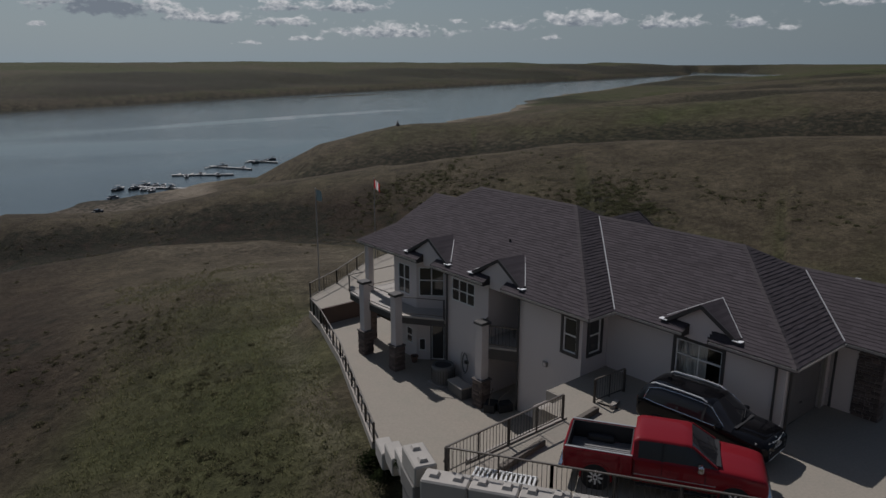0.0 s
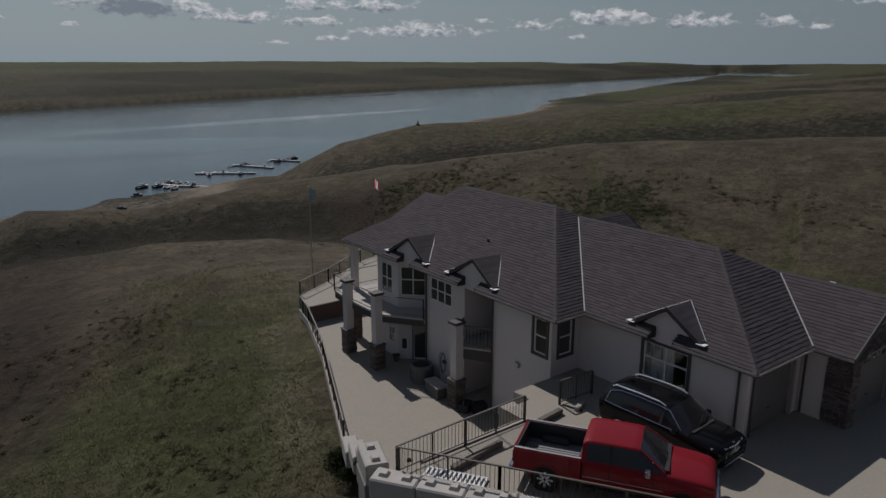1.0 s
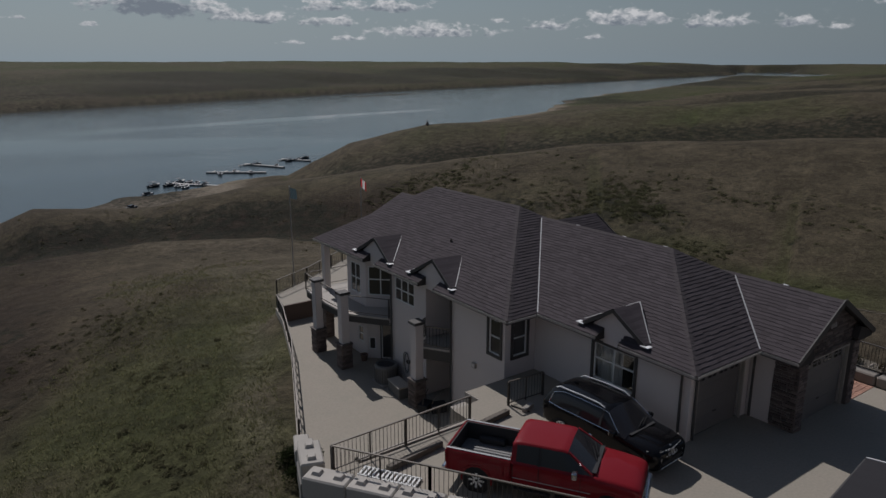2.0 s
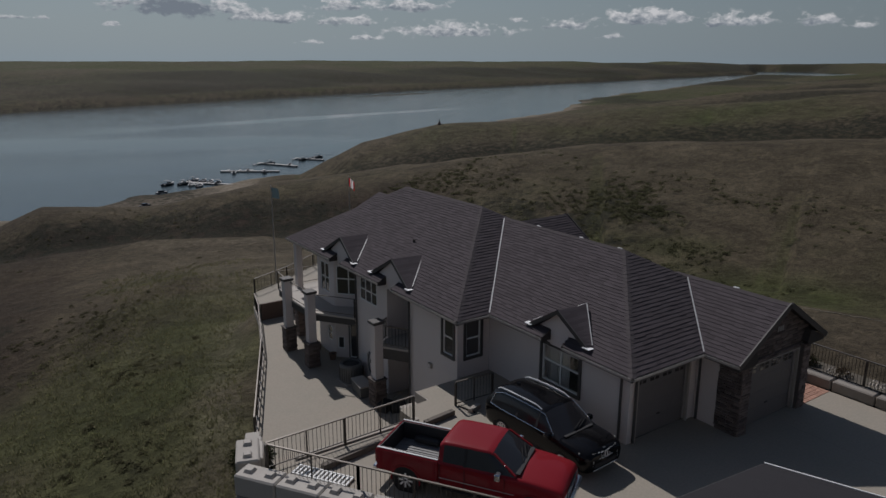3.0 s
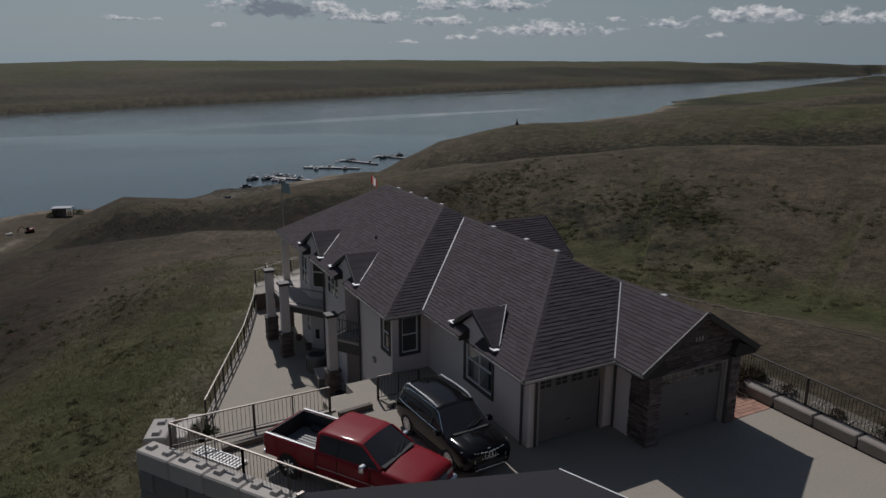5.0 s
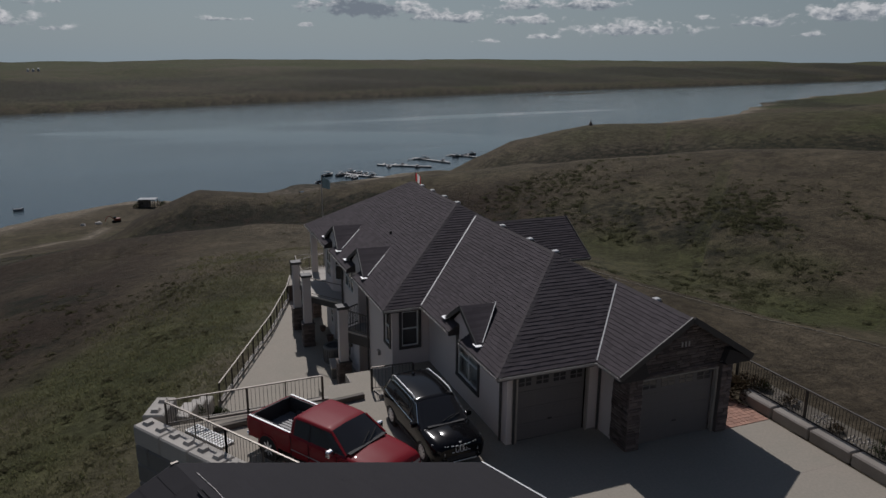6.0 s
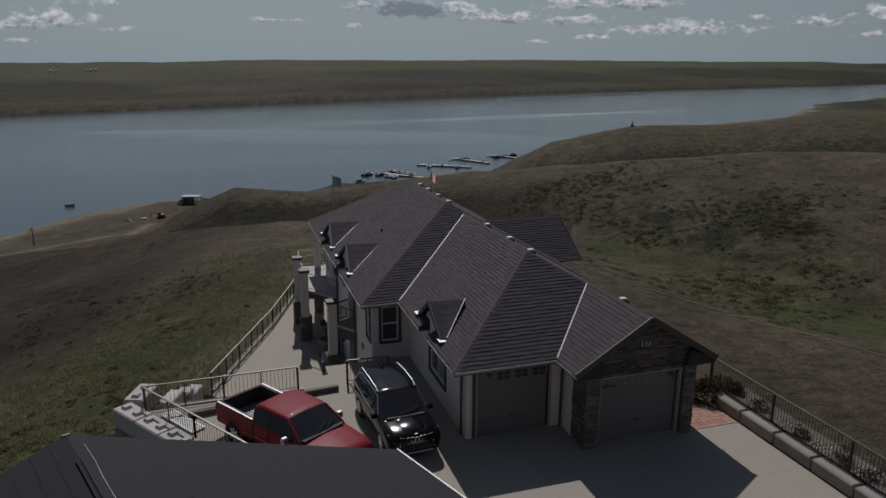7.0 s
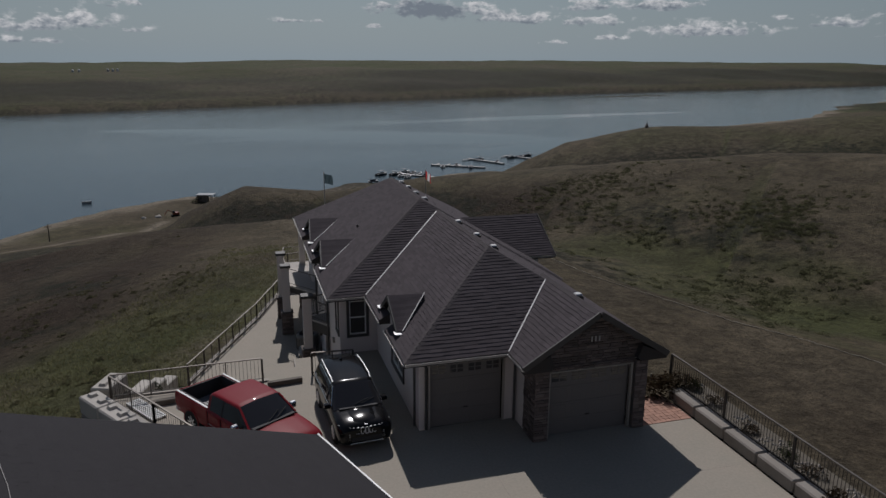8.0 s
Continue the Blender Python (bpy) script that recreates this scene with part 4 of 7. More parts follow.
def hip_roof(x0, y0, x1, y1, zr, hip0=True, hip1=True, eave=Z_EAVE, ridge_along="y", name="roof", run1=None, gaps=()):
    """A hip roof over a rectangle; without a hip an end is a plain gable. Ridge, hips and a fascia are parts of their own."""
    half = (x1 - x0) / 2 if ridge_along == "y" else (y1 - y0) / 2
    if ridge_along == "y":
        xm = (x0 + x1) / 2
        a, b = Vector((xm, y0 + (half if hip0 else 0), zr)), Vector((xm, y1 - ((run1 or half) if hip1 else 0), zr))
    else:
        ym = (y0 + y1) / 2
        a, b = Vector((x0 + (half if hip0 else 0), ym, zr)), Vector((x1 - (half if hip1 else 0), ym, zr))
    c00, c10, c11, c01 = (x0, y0, eave), (x1, y0, eave), (x1, y1, eave), (x0, y1, eave)
    if ridge_along == "y":
        planes = [(c01, c00, b, a), (c10, c11, a, b)] + ([(c00, c10, a, a)] if hip0 else []) + ([(c11, c01, b, b)] if hip1 else [])
        hips = ([(c00, a), (c10, a)] if hip0 else []) + ([(c01, b), (c11, b)] if hip1 else [])
    else:
        planes = [(c00, c10, a, b), (c11, c01, b, a)] + ([(c01, c00, a, a)] if hip0 else []) + ([(c10, c11, b, b)] if hip1 else [])
        hips = ([(c00, a), (c01, a)] if hip0 else []) + ([(c10, b), (c11, b)] if hip1 else [])
    roof = new(name)
    roof.parent = house
    bm = bmesh.new()
    for k, p in enumerate(planes):
        courses(bm, *p, gaps=gaps if k == 0 else ())
    tagged(part("shingles", bm, SHINGLE, roof), kind="stuff")
    bm = bmesh.new()
    if gaps:
        # the western slope, left open below the dormers
        def on(dx, y, down):
            south, north = y0 + (dx if hip0 else 0), y1 - (dx * (run1 or half) / half if hip1 else 0)
            return Vector((x0 + dx, min(max(y, south), north), eave + (zr - eave) * dx / half - down if down < 0.1 else eave - down))
        edges = [y0] + [k for g in sorted(gaps) for k in g] + [y1]
        for u0, u1 in zip(edges[::2], edges[1::2]):
            quad(bm, on(0, u1, 0.03), on(0, u0, 0.03), on(EAVE_CUT, u0, 0.03), on(EAVE_CUT, u1, 0.03))
            quad(bm, (x0, u1, eave - 0.15), (x0 + EAVE_CUT, u1, eave - 0.15), (x0 + EAVE_CUT, u0, eave - 0.15), (x0, u0, eave - 0.15))
        quad(bm, on(EAVE_CUT, y1, 0.03), on(EAVE_CUT, y0, 0.03), on(half, y0, 0.03), on(half, y1, 0.03))
    for p in planes[1 if gaps else 0:]:
        vs = [Vector(k) - Vector((0, 0, 0.03)) for k in (p[0], p[1], p[3], p[2])]
        if (vs[2] - vs[3]).length < 1e-4:
            vs = vs[:3]
        quad(bm, *vs)
    # soffit, held back under a plain gable end
    e0, e1 = 0.0 if hip0 else 0.42, 0.0 if hip1 else 0.42
    sx0, sx1, sy0, sy1 = (x0 + (EAVE_CUT if gaps else 0), x1, y0 + e0, y1 - e1) if ridge_along == "y" else (x0 + e0, x1 - e1, y0, y1)
    quad(bm, *[(px, py, eave - 0.15) for px, py in ((sx0, sy1), (sx1, sy1), (sx1, sy0), (sx0, sy0))])
    part("sheathing", bm, TRIM, roof)
    bm = bmesh.new()
    for p, q in hips + [(a, b)]:
        p, q = Vector(p), Vector(q)
        k = int((q - p).length / 0.25)
        side = (q - p).cross(Vector((0, 0, 1))).normalized() * 0.13
        fall = (zr - eave) / half * 0.13 * (1.0 if abs(p.z - q.z) < 0.01 else 0.707)
        for i in range(k):
            ends = []
            for s, up in ((p.lerp(q, i / k), 0.020), (p.lerp(q, (i + 1) / k), 0.012)):
                ends.append([s + side + Vector((0, 0, up - fall)), s + Vector((0, 0, up)), s - side + Vector((0, 0, up - fall))])
            for j in range(2):
                quad(bm, ends[0][j], ends[0][j + 1], ends[1][j + 1], ends[1][j])
    bmesh.ops.recalc_face_normals(bm, faces=bm.faces)
    part("ridge_capping", bm, RIDGE_CAP, roof)
    return roof


def gutter(a, b, parent=house, mat=GUTTER):
    """An eaves gutter with its dark fascia behind."""
    a, b = Vector(a), Vector(b)
    d = (b - a).normalized()
    s = d.cross(Vector((0, 0, 1)))
    bm = beam(a + Vector((0, 0, -0.09)) - s * 0.045, b + Vector((0, 0, -0.09)) - s * 0.045, 0.02, 0.19)
    part("fascia", bm, TRIM, parent)
    bm = bmesh.new()
    prof = ((-0.03, -0.02), (-0.03, -0.11), (0.06, -0.11), (0.085, -0.03), (0.085, -0.012), (0.072, -0.012), (0.055, -0.095), (-0.015, -0.095), (-0.015, -0.02))
    A = [bm.verts.new(a + s * x + Vector((0, 0, z))) for x, z in prof]
    B = [bm.verts.new(b + s * x + Vector((0, 0, z))) for x, z in prof]
    for i in range(len(prof)):
        bm.faces.new((A[i], A[(i + 1) % len(prof)], B[(i + 1) % len(prof)], B[i]))
    bm.faces.new(A[::-1]), bm.faces.new(B)
    bmesh.ops.recalc_face_normals(bm, faces=bm.faces)
    return part("gutter", bm, mat, parent)


GARAGE_GAPS, MAIN_GAPS = ((12.42, 13.46),), ((21.52, 22.68), (26.52, 27.64))
hip_roof(23.12, 9.22, 32.1, 24.0, 5.41, True, False, gaps=GARAGE_GAPS)
hip_roof(21.52, 16.55, 32.3, 33.2, 5.86, True, True, run1=4.4, gaps=MAIN_GAPS)
hip_roof(28.5, 20.7, 33.85, 25.9, 4.45, False, False, ridge_along="x")
hip_roof(25.2, 27.5, 32.0, 34.9, 4.47, False, False)
hip_roof(26.78, 7.82, 32.12, 12.6, 4.5, False, False, name="gable_roof")
GABLE_X = 29.45


def stone_face(name, inside, x0, x1, z0, z1, place, parent, course=0.11):
    """Thin ledge stones over a face; inside(u, z) tells where the face is, place(u, z, out) where that is in the world."""
    rng = random.Random(len(name) * 31 + int(x0 * 10))
    bm = bmesh.new()
    z = z0
    while z < z1 - 0.03:
        h = course * rng.uniform(0.7, 1.35)
        u = x0 - rng.uniform(0, 0.2)
        while u < x1:
            w = rng.uniform(0.16, 0.5)
            a, b = max(u, x0) + 0.006, min(u + w, x1) - 0.006
            c, d = z + 0.006, min(z + h, z1) - 0.006
            if b - a > 0.03 and inside((a + b) / 2, (c + d) / 2):
                o = rng.uniform(0.012, 0.045)
                q = [place(a, c, 0), place(b, c, 0), place(b, d, 0), place(a, d, 0)]
                f = [place(a + 0.008, c + 0.008, o), place(b - 0.008, c + 0.008, o), place(b - 0.008, d - 0.008, o), place(a + 0.008, d - 0.008, o)]
                Q, F = [bm.verts.new(k) for k in q], [bm.verts.new(k) for k in f]
                bm.faces.new(F)
                for i in range(4):
                    bm.faces.new((Q[i], Q[(i + 1) % 4], F[(i + 1) % 4], F[i]))
            u += w
        z += h
    bmesh.ops.recalc_face_normals(bm, faces=bm.faces)
    return tagged(part(name, bm, STONE, parent, "dark red-brown ledge stone"), kind="stuff")


# gable front over the second garage door
bm = bmesh.new()
tri = [(26.86, 2.62), (32.04, 2.62), (32.04, 2.80), (GABLE_X, 4.42), (26.86, 2.80)]
A, B = [bm.verts.new((x, 8.15, z)) for x, z in tri], [bm.verts.new((x, 8.35, z)) for x, z in tri]
bm.faces.new(A), bm.faces.new(B[::-1])
for i in range(5):
    bm.faces.new((A[i], B[i], B[(i + 1) % 5], A[(i + 1) % 5]))
bmesh.ops.recalc_face_normals(bm, faces=bm.faces)
part("gable", bm, MORTAR, house, "stone-clad gable")
stone_face("gable_stone", lambda u, z: z < 2.74 + 0.625 * (2.59 - abs(u - GABLE_X)), 26.9, 32.0, 2.64, 4.36, lambda u, z, o: (u, 8.15 - o, z), house)
for k, (u0, u1) in enumerate(((27.28, 27.78), (31.02, 31.47))):
    col = new("stone_column")
    col.parent = house
    part("core", box(u0, 7.98, 0.0, u1, 8.147, 2.6), MORTAR, col)
    stone_face("front_stone", lambda u, z: True, u0, u1, 0.0, 2.6, lambda u, z, o: (u, 7.98 - o, z), col)
    stone_face("side_stone", lambda u, z: True, 7.98, 8.9 if k == 0 else 8.4, 0.0, 2.6, (lambda u, z, o: (27.278 - o, u, z)) if k == 0 else (lambda u, z, o: (31.472 + o, u, z)), col)
for s in (-1, 1):
    foot, top = Vector((GABLE_X + s * 2.69, 7.80, 2.79)), Vector((GABLE_X, 7.80, 4.47))
    part("barge_board", beam(foot, top, 0.05, 0.2), TRIM, house)
    # boxed eave return: a dark wedge between the rake and the wall head
    bm = bmesh.new()
    side = [(GABLE_X + s * u, z) for u, z in ((2.67, 2.60), (1.72, 2.60), (1.55, 2.72), (1.72, 3.16), (2.67, 2.76))]
    near_end, far_end = [bm.verts.new((x, 7.86, z)) for x, z in side], [bm.verts.new((x, 8.10, z)) for x, z in side]
    bm.faces.new(near_end), bm.faces.new(far_end[::-1])
    for i in range(5):
        bm.faces.new((near_end[i], far_end[i], far_end[(i + 1) % 5], near_end[(i + 1) % 5]))
    bmesh.ops.recalc_face_normals(bm, faces=bm.faces)
    part("eave_return", bm, SOFFIT, house, "dark boxed eave return")
for i in range(3):
    part("house_number_bar", box(GABLE_X - 0.16 + i * 0.14, 8.06, 3.42, GABLE_X - 0.11 + i * 0.14, 8.10, 3.60, 0.004), GUTTER, house, "pale plain bar")


part("lintel_core", box(27.78, 8.10, 2.47, 31.02, 8.147, 2.638), MORTAR, house)
stone_face("lintel_stone", lambda u, z: True, 27.79, 31.01, 2.475, 2.63, lambda u, z, o: (u, 8.10 - o, z), house)


def garage_door(x0, x1, y, z1, parent=house):
    """A sectional door: four rows of panels, the top row glazed, in pale jambs."""
    d = new("garage_door")
    d.parent = parent
    d["label"] = "taupe sectional garage door with a glazed top row"
    n, rows = 4, 4
    h = (z1 - 0.01) / rows
    w = (x1 - x0) / n
    for r in range(rows):
        bm = box(x0, y, r * h + 0.002, x1, y + 0.05, (r + 1) * h - 0.002, 0.004)
        for i in range(n):
            if r == 3:
                continue
            box(x0 + i * w + 0.07, y - 0.005, r * h + 0.09, x0 + (i + 1) * w - 0.07, y + 0.01, (r + 1) * h - 0.09, 0.008, bm)
        s = part("panel", bm, DOOR_PAINT, d)
        if r == 3:
            for i in range(n):
                u0, u1, v0, v1 = x0 + i * w + 0.1, x0 + (i + 1) * w - 0.1, r * h + 0.20, (r + 1) * h - 0.12
                part("pane", box(u0, y - 0.008, v0, u1, y + 0.012, v1), GLASS, d)
                bm = box((u0 + u1) / 2 - 0.02, y - 0.018, v0, (u0 + u1) / 2 + 0.02, y, v1)
                box(u0, y - 0.017, (v0 + v1) / 2 - 0.015, u1, y, (v0 + v1) / 2 + 0.015, bm=bm)
                part("glazing_bar", bm, DOOR_PAINT, d)
    for u in (x0 - 0.05, x1 + 0.05):
        part("jamb", box(u - 0.03, y - 0.19, 0, u + 0.03, y - 0.07, z1), KERB, d)
    part("lintel", box(x0 - 0.1, y - 0.19, z1, x1 + 0.1, y - 0.07, z1 + 0.045), KERB, d)
    part("handle", box((x0 + x1) / 2 - 0.08, y - 0.04, 0.62, (x0 + x1) / 2 + 0.08, y, 0.66), IRON, d)


garage_door(24.15, 26.8, 9.93, 2.41)
garage_door(27.9, 30.9, 8.28, 2.41)

# gutters and downspouts
for a, b in (((23.12, 16.55), (23.12, 13.5)), ((23.12, 12.38), (23.12, 9.22)), ((23.12, 9.22), (26.78, 9.22)), ((26.78, 9.22), (26.78, 7.82)),
             ((21.52, 33.2), (21.52, 27.68)), ((21.52, 26.48), (21.52, 22.72)), ((21.52, 21.48), (21.52, 16.55)), ((21.52, 16.55), (23.12, 16.55))):
    gutter((*a, Z_EAVE), (*b, Z_EAVE))
gutter((28.5, 20.7, Z_EAVE), (33.85, 20.7, Z_EAVE))
for s in (-1, 1):
    part("barge_board", beam((33.83, 23.3 + s * 2.6, 2.76), (33.83, 23.3, 4.42), 0.05, 0.18), TRIM, house)
for x, y, z0 in ((22.0, 20.82, -2.9), (23.66, 10.1, 0.05), (23.98, 9.72, 0.05), (27.2, 9.6, 0.05), (22.0, 25.8, -2.9)):
    bm = tube(((x, y, z0), (x, y, 2.4), (x - 0.2, y - 0.02, 2.58), (x - 0.42, y - 0.02, 2.71)), 0.05, 6)
    part("downspout", bm, TRIM, house, "dark downspout")


def flash(a, b, w=0.045, parent=house):
    a, b = Vector(a), Vector(b)
    part("valley_flashing", beam(a + Vector((0, 0, 0.035)), b + Vector((0, 0, 0.035)), w, 0.012), FLASHING, parent, "bright metal valley flashing")


flash((23.14, 16.57, 2.84), (27.5, 21.03, 5.35))
flash((26.80, 9.24, 2.84), (29.3, 11.96, 4.42))


CAP = material("polished_cap", (0.86, 0.86, 0.86), 0.5, metal=0.15, vary=0.03)


def dormer(x, yc, half, front, back, gap):
    """A small false gable over the eave at x: two shingled slopes, a stucco face set back to the wall, dark barge boards, bright flashing behind."""
    d = new("dormer")
    d.parent = house
    xf = x + EAVE_CUT
    F, Rr = Vector((x + front, yc, 4.00)), Vector((x + back, yc - 0.03, 3.97))
    tips = [(Vector((x + 0.26, yc + s * half, 3.05)), Vector((x + 0.44, yc + s * (half + 0.03), 3.12))) for s in (-1, 1)]
    bm = bmesh.new()
    courses(bm, tips[0][1], tips[0][0], Rr, F, 0.15, 0.004)
    courses(bm, tips[1][0], tips[1][1], F, Rr, 0.15, 0.004)
    tagged(part("shingles", bm, SHINGLE, d), kind="stuff")
    bm, low = bmesh.new(), Vector((0, 0, 0.03))
    for T, Bk in tips:
        quad(bm, T - low, Bk - low, Rr - low, F - low)
    part("sheathing", bm, SOFFIT, d)
    bm = bmesh.new()
    for T, Bk in tips:
        quad(bm, Bk - low, Bk - Vector((0, 0, 0.25)), Rr - Vector((0, 0, 0.8)), Rr - low)
    part("back", bm, SHINGLE, d)
    # the face runs down through the open eave and spreads under the slopes
    w, reach = (gap[1] - gap[0]) / 2, half * 0.72
    mid = (gap[0] + gap[1]) / 2 - yc
    out = [(mid - w, 2.50), (mid + w, 2.50), (mid + w, 3.06), (reach, 3.10), (0, 3.90), (-reach, 3.10), (mid - w, 3.06)]
    bm = bmesh.new()
    A, B = [bm.verts.new((xf, yc + u, z)) for u, z in out], [bm.verts.new((xf + 0.3, yc + u, z)) for u, z in out]
    bm.faces.new(A), bm.faces.new(B[::-1])
    for i in range(len(out)):
        j = (i + 1) % len(out)
        bm.faces.new((A[i], B[i], B[j], A[j]))
    bmesh.ops.recalc_face_normals(bm, faces=bm.faces)
    part("face", bm, STUCCO, d, "pale stucco gable face")
    for y in gap:
        bm = bmesh.new()
        prof = ((x - 0.02, 2.67), (xf, 2.67), (xf, 3.07), (x - 0.02, 2.85))
        P, Q = [bm.verts.new((px, y - 0.02, pz)) for px, pz in prof], [bm.verts.new((px, y + 0.02, pz)) for px, pz in prof]
        bm.faces.new(P), bm.faces.new(Q[::-1])
        for i in range(4):
            bm.faces.new((P[i], Q[i], Q[(i + 1) % 4], P[(i + 1) % 4]))
        bmesh.ops.recalc_face_normals(bm, faces=bm.faces)
        part("eave_cheek", bm, SOFFIT, d)
    for s, (T, Bk) in zip((-1, 1), tips):
        part("barge_board", beam(T + Vector((-0.03, 0, -0.07)), F + Vector((-0.03, 0, -0.07)), 0.05, 0.15), TRIM, d)
        part("eave_return", box(T.x - 0.02, T.y - 0.2 if s > 0 else T.y - 0.02, 2.98, T.x + 0.14, T.y + 0.02 if s > 0 else T.y + 0.2, 3.03), SOFFIT, d)
        part("return_cap", box(T.x - 0.13, T.y - 0.17, 3.035, T.x + 0.14, T.y + 0.17, 3.062), CAP, d, "bright metal cap")
        part("valley_flashing", beam(Bk + Vector((0, 0, 0.02)), Rr + Vector((0, 0, 0.03)), 0.032, 0.010), FLASHING, d)
    return d


dormer(23.12, 12.93, 1.50, 0.24, 1.64, GARAGE_GAPS[0])
dormer(21.52, 22.12, 1.64, 0.42, 2.10, MAIN_GAPS[0])
dormer(21.52, 27.16, 1.66, 0.42, 2.10, MAIN_GAPS[1])


def roof_vent(x, y, z, turn=0.0):
    v = thing("roof_vent", "low metal roof vent beside the shingle ridge", "roof vent", "roof vents", at=(x, y, z), turn=turn)
    part("base", box(-0.16, -0.16, -0.12, 0.16, 0.16, 0.03, 0.01), IRON, v)
    part("cap", box(-0.13, -0.13, 0.03, 0.13, 0.13, 0.12, 0.03), FLASHING, v, "pale metal cap")


for y in (23.35, 25.15, 27.0, 28.7):
    roof_vent(27.5, y, 5.53)
for y in (14.45, 16.6, 19.3):
    roof_vent(28.08, y, 5.15)
roof_vent(29.8, 10.2, 4.29)
pv = thing("plumbing_vent", "short dark pipe vent on the shingle roof", "vent pipe", at=(24.0, 23.5, 4.12))
part("pipe", lathe(((0.06, -0.2), (0.06, 0.22), (0.045, 0.22), (0.045, 0.1)), 12), IRON, pv)
part("flashing", lathe(((0.2, -0.1), (0.09, 0.06), (0.06, 0.07)), 12), RIDGE_CAP, pv)


# ---- deck and pillars ----
def pillar(x, y, base, top, stone_top, w=0.42):
    p = thing("deck_pillar", "grey stucco pillar on a ledge-stone base beside the patio", "pillar", "pillars of the deck")
    part("shaft", box(x - w / 2, y - w / 2, stone_top, x + w / 2, y + w / 2, top - 0.14), STUCCO, p)
    part("cap", box(x - w / 2 - 0.09, y - w / 2 - 0.09, top - 0.14, x + w / 2 + 0.09, y + w / 2 + 0.09, top, 0.025), TRIM, p, "dark cap")
    b = w / 2 + 0.08
    part("stone_core", box(x - b, y - b, base, x + b, y + b, stone_top), MORTAR, p)
    stone_face("west_stone", lambda u, z: True, y - b, y + b, base, stone_top, lambda u, z, o: (x - b - o, u, z), p)
    stone_face("south_stone", lambda u, z: True, x - b, x + b, base, stone_top, lambda u, z, o: (u, y - b - o, z), p)
    stone_face("east_stone", lambda u, z: True, y - b, y + b, base, stone_top, lambda u, z, o: (x + b + o, u, z), p)
    part("stone_cap", box(x - b - 0.06, y - b - 0.06, stone_top, x + b + 0.06, y + b + 0.06, stone_top + 0.07, 0.015), MORTAR, p)
    return p


pillar(20.43, 30.85, -2.95, 1.2, -1.65)
pillar(20.5, 28.05, -2.95, 1.2, -1.65)
pillar(21.14, 22.25, -2.95, 1.22, -1.65)
# the tall post that carries the far roof corner
post = thing("porch_post", "grey stucco post on a dark stone base under the roof corner", "post")
part("shaft", box(21.7, 32.35, -0.9, 22.05, 32.7, 2.6, 0.01), STUCCO, post)
part("stone_core", box(21.62, 32.27, -2.95, 22.13, 32.78, -0.9), MORTAR, post)
stone_face("west_stone", lambda u, z: True, 32.27, 32.78, -2.95, -0.9, lambda u, z, o: (21.62 - o, u, z), post)
stone_face("south_stone", lambda u, z: True, 21.62, 22.13, -2.95, -0.9, lambda u, z, o: (u, 32.27 - o, z), post)

deck = thing("upper_deck", "raised deck with pale boards, dark fascia and thin rails", "deck")
DECK_LINE = ((23.15, 26.0), (22.05, 26.1), (20.64, 28.05), (20.55, 30.85), (20.75, 32.9), (26.0, 32.9), (26.0, 30.45), (22.03, 30.45), (22.03, 28.38), (23.15, 27.26))
part("deck_floor", prism(DECK_LINE, -0.12, -0.02), DECK, deck)
part("fascia", prism([(x + 0.02, y) for x, y in DECK_LINE[1:6]] + [(25.9, 32.7), (21.0, 32.7), (20.8, 30.85), (21.0, 28.15), (22.05, 26.6)], -0.45, -0.125), TRIM, deck, "dark fascia beam")
for a, b in zip(DECK_LINE[1:6], DECK_LINE[2:6]):
    part("top_rail", beam((*a, 0.98), (*b, 0.98), 0.045, 0.035), RAIL, deck)
    part("bottom_rail", beam((*a, 0.12), (*b, 0.12), 0.03, 0.03), RAIL, deck)
for x, y in DECK_LINE[1:6]:
    part("rail_post", box(x - 0.03, y - 0.03, -0.02, x + 0.03, y + 0.03, 1.0), IRON, deck)
part("joist_beam", beam((20.85, 28.3, -0.3), (22.9, 28.3, -0.3), 0.14, 0.28), TRIM, deck)

balcony = thing("entry_balcony", "small balcony in a wall recess with dark fascia and rail", "balcony")
BAL = ((22.12, 20.92), (24.15, 20.92), (24.15, 22.85), (22.12, 22.85), (21.36, 22.45), (21.36, 22.05))
part("floor", prism(BAL, -0.12, -0.02), DECK, balcony)
part("fascia", prism(((22.1, 20.93), (22.2, 20.93), (22.2, 22.87), (22.1, 22.87), (21.36, 22.46), (21.36, 22.04)), -0.62, -0.125), TRIM, balcony, "dark fascia beam")
for a, b in (((22.05, 20.95), (21.36, 22.1)), ((21.36, 22.42), (22.05, 22.88))):
    part("top_rail", beam((*a, 0.98), (*b, 0.98), 0.05, 0.05), RAIL, balcony)
    part("bottom_rail", beam((*a, 0.1), (*b, 0.1), 0.04, 0.04), RAIL, balcony)
    for i in range(9):
        p = Vector(a).lerp(Vector(b), i / 8)
        part("baluster", box(p.x - 0.01, p.y - 0.01, 0.1, p.x + 0.01, p.y + 0.01, 0.97), IRON, balcony)
bench = thing("patio_chair", "dark metal chair standing on the small balcony", "chair", at=(23.3, 21.9, -0.02), turn=20)
part("seat", box(-0.25, -0.25, 0.40, 0.25, 0.25, 0.45, 0.01), IRON, bench)
part("backrest", box(0.2, -0.25, 0.45, 0.25, 0.25, 0.95, 0.01), IRON, bench)
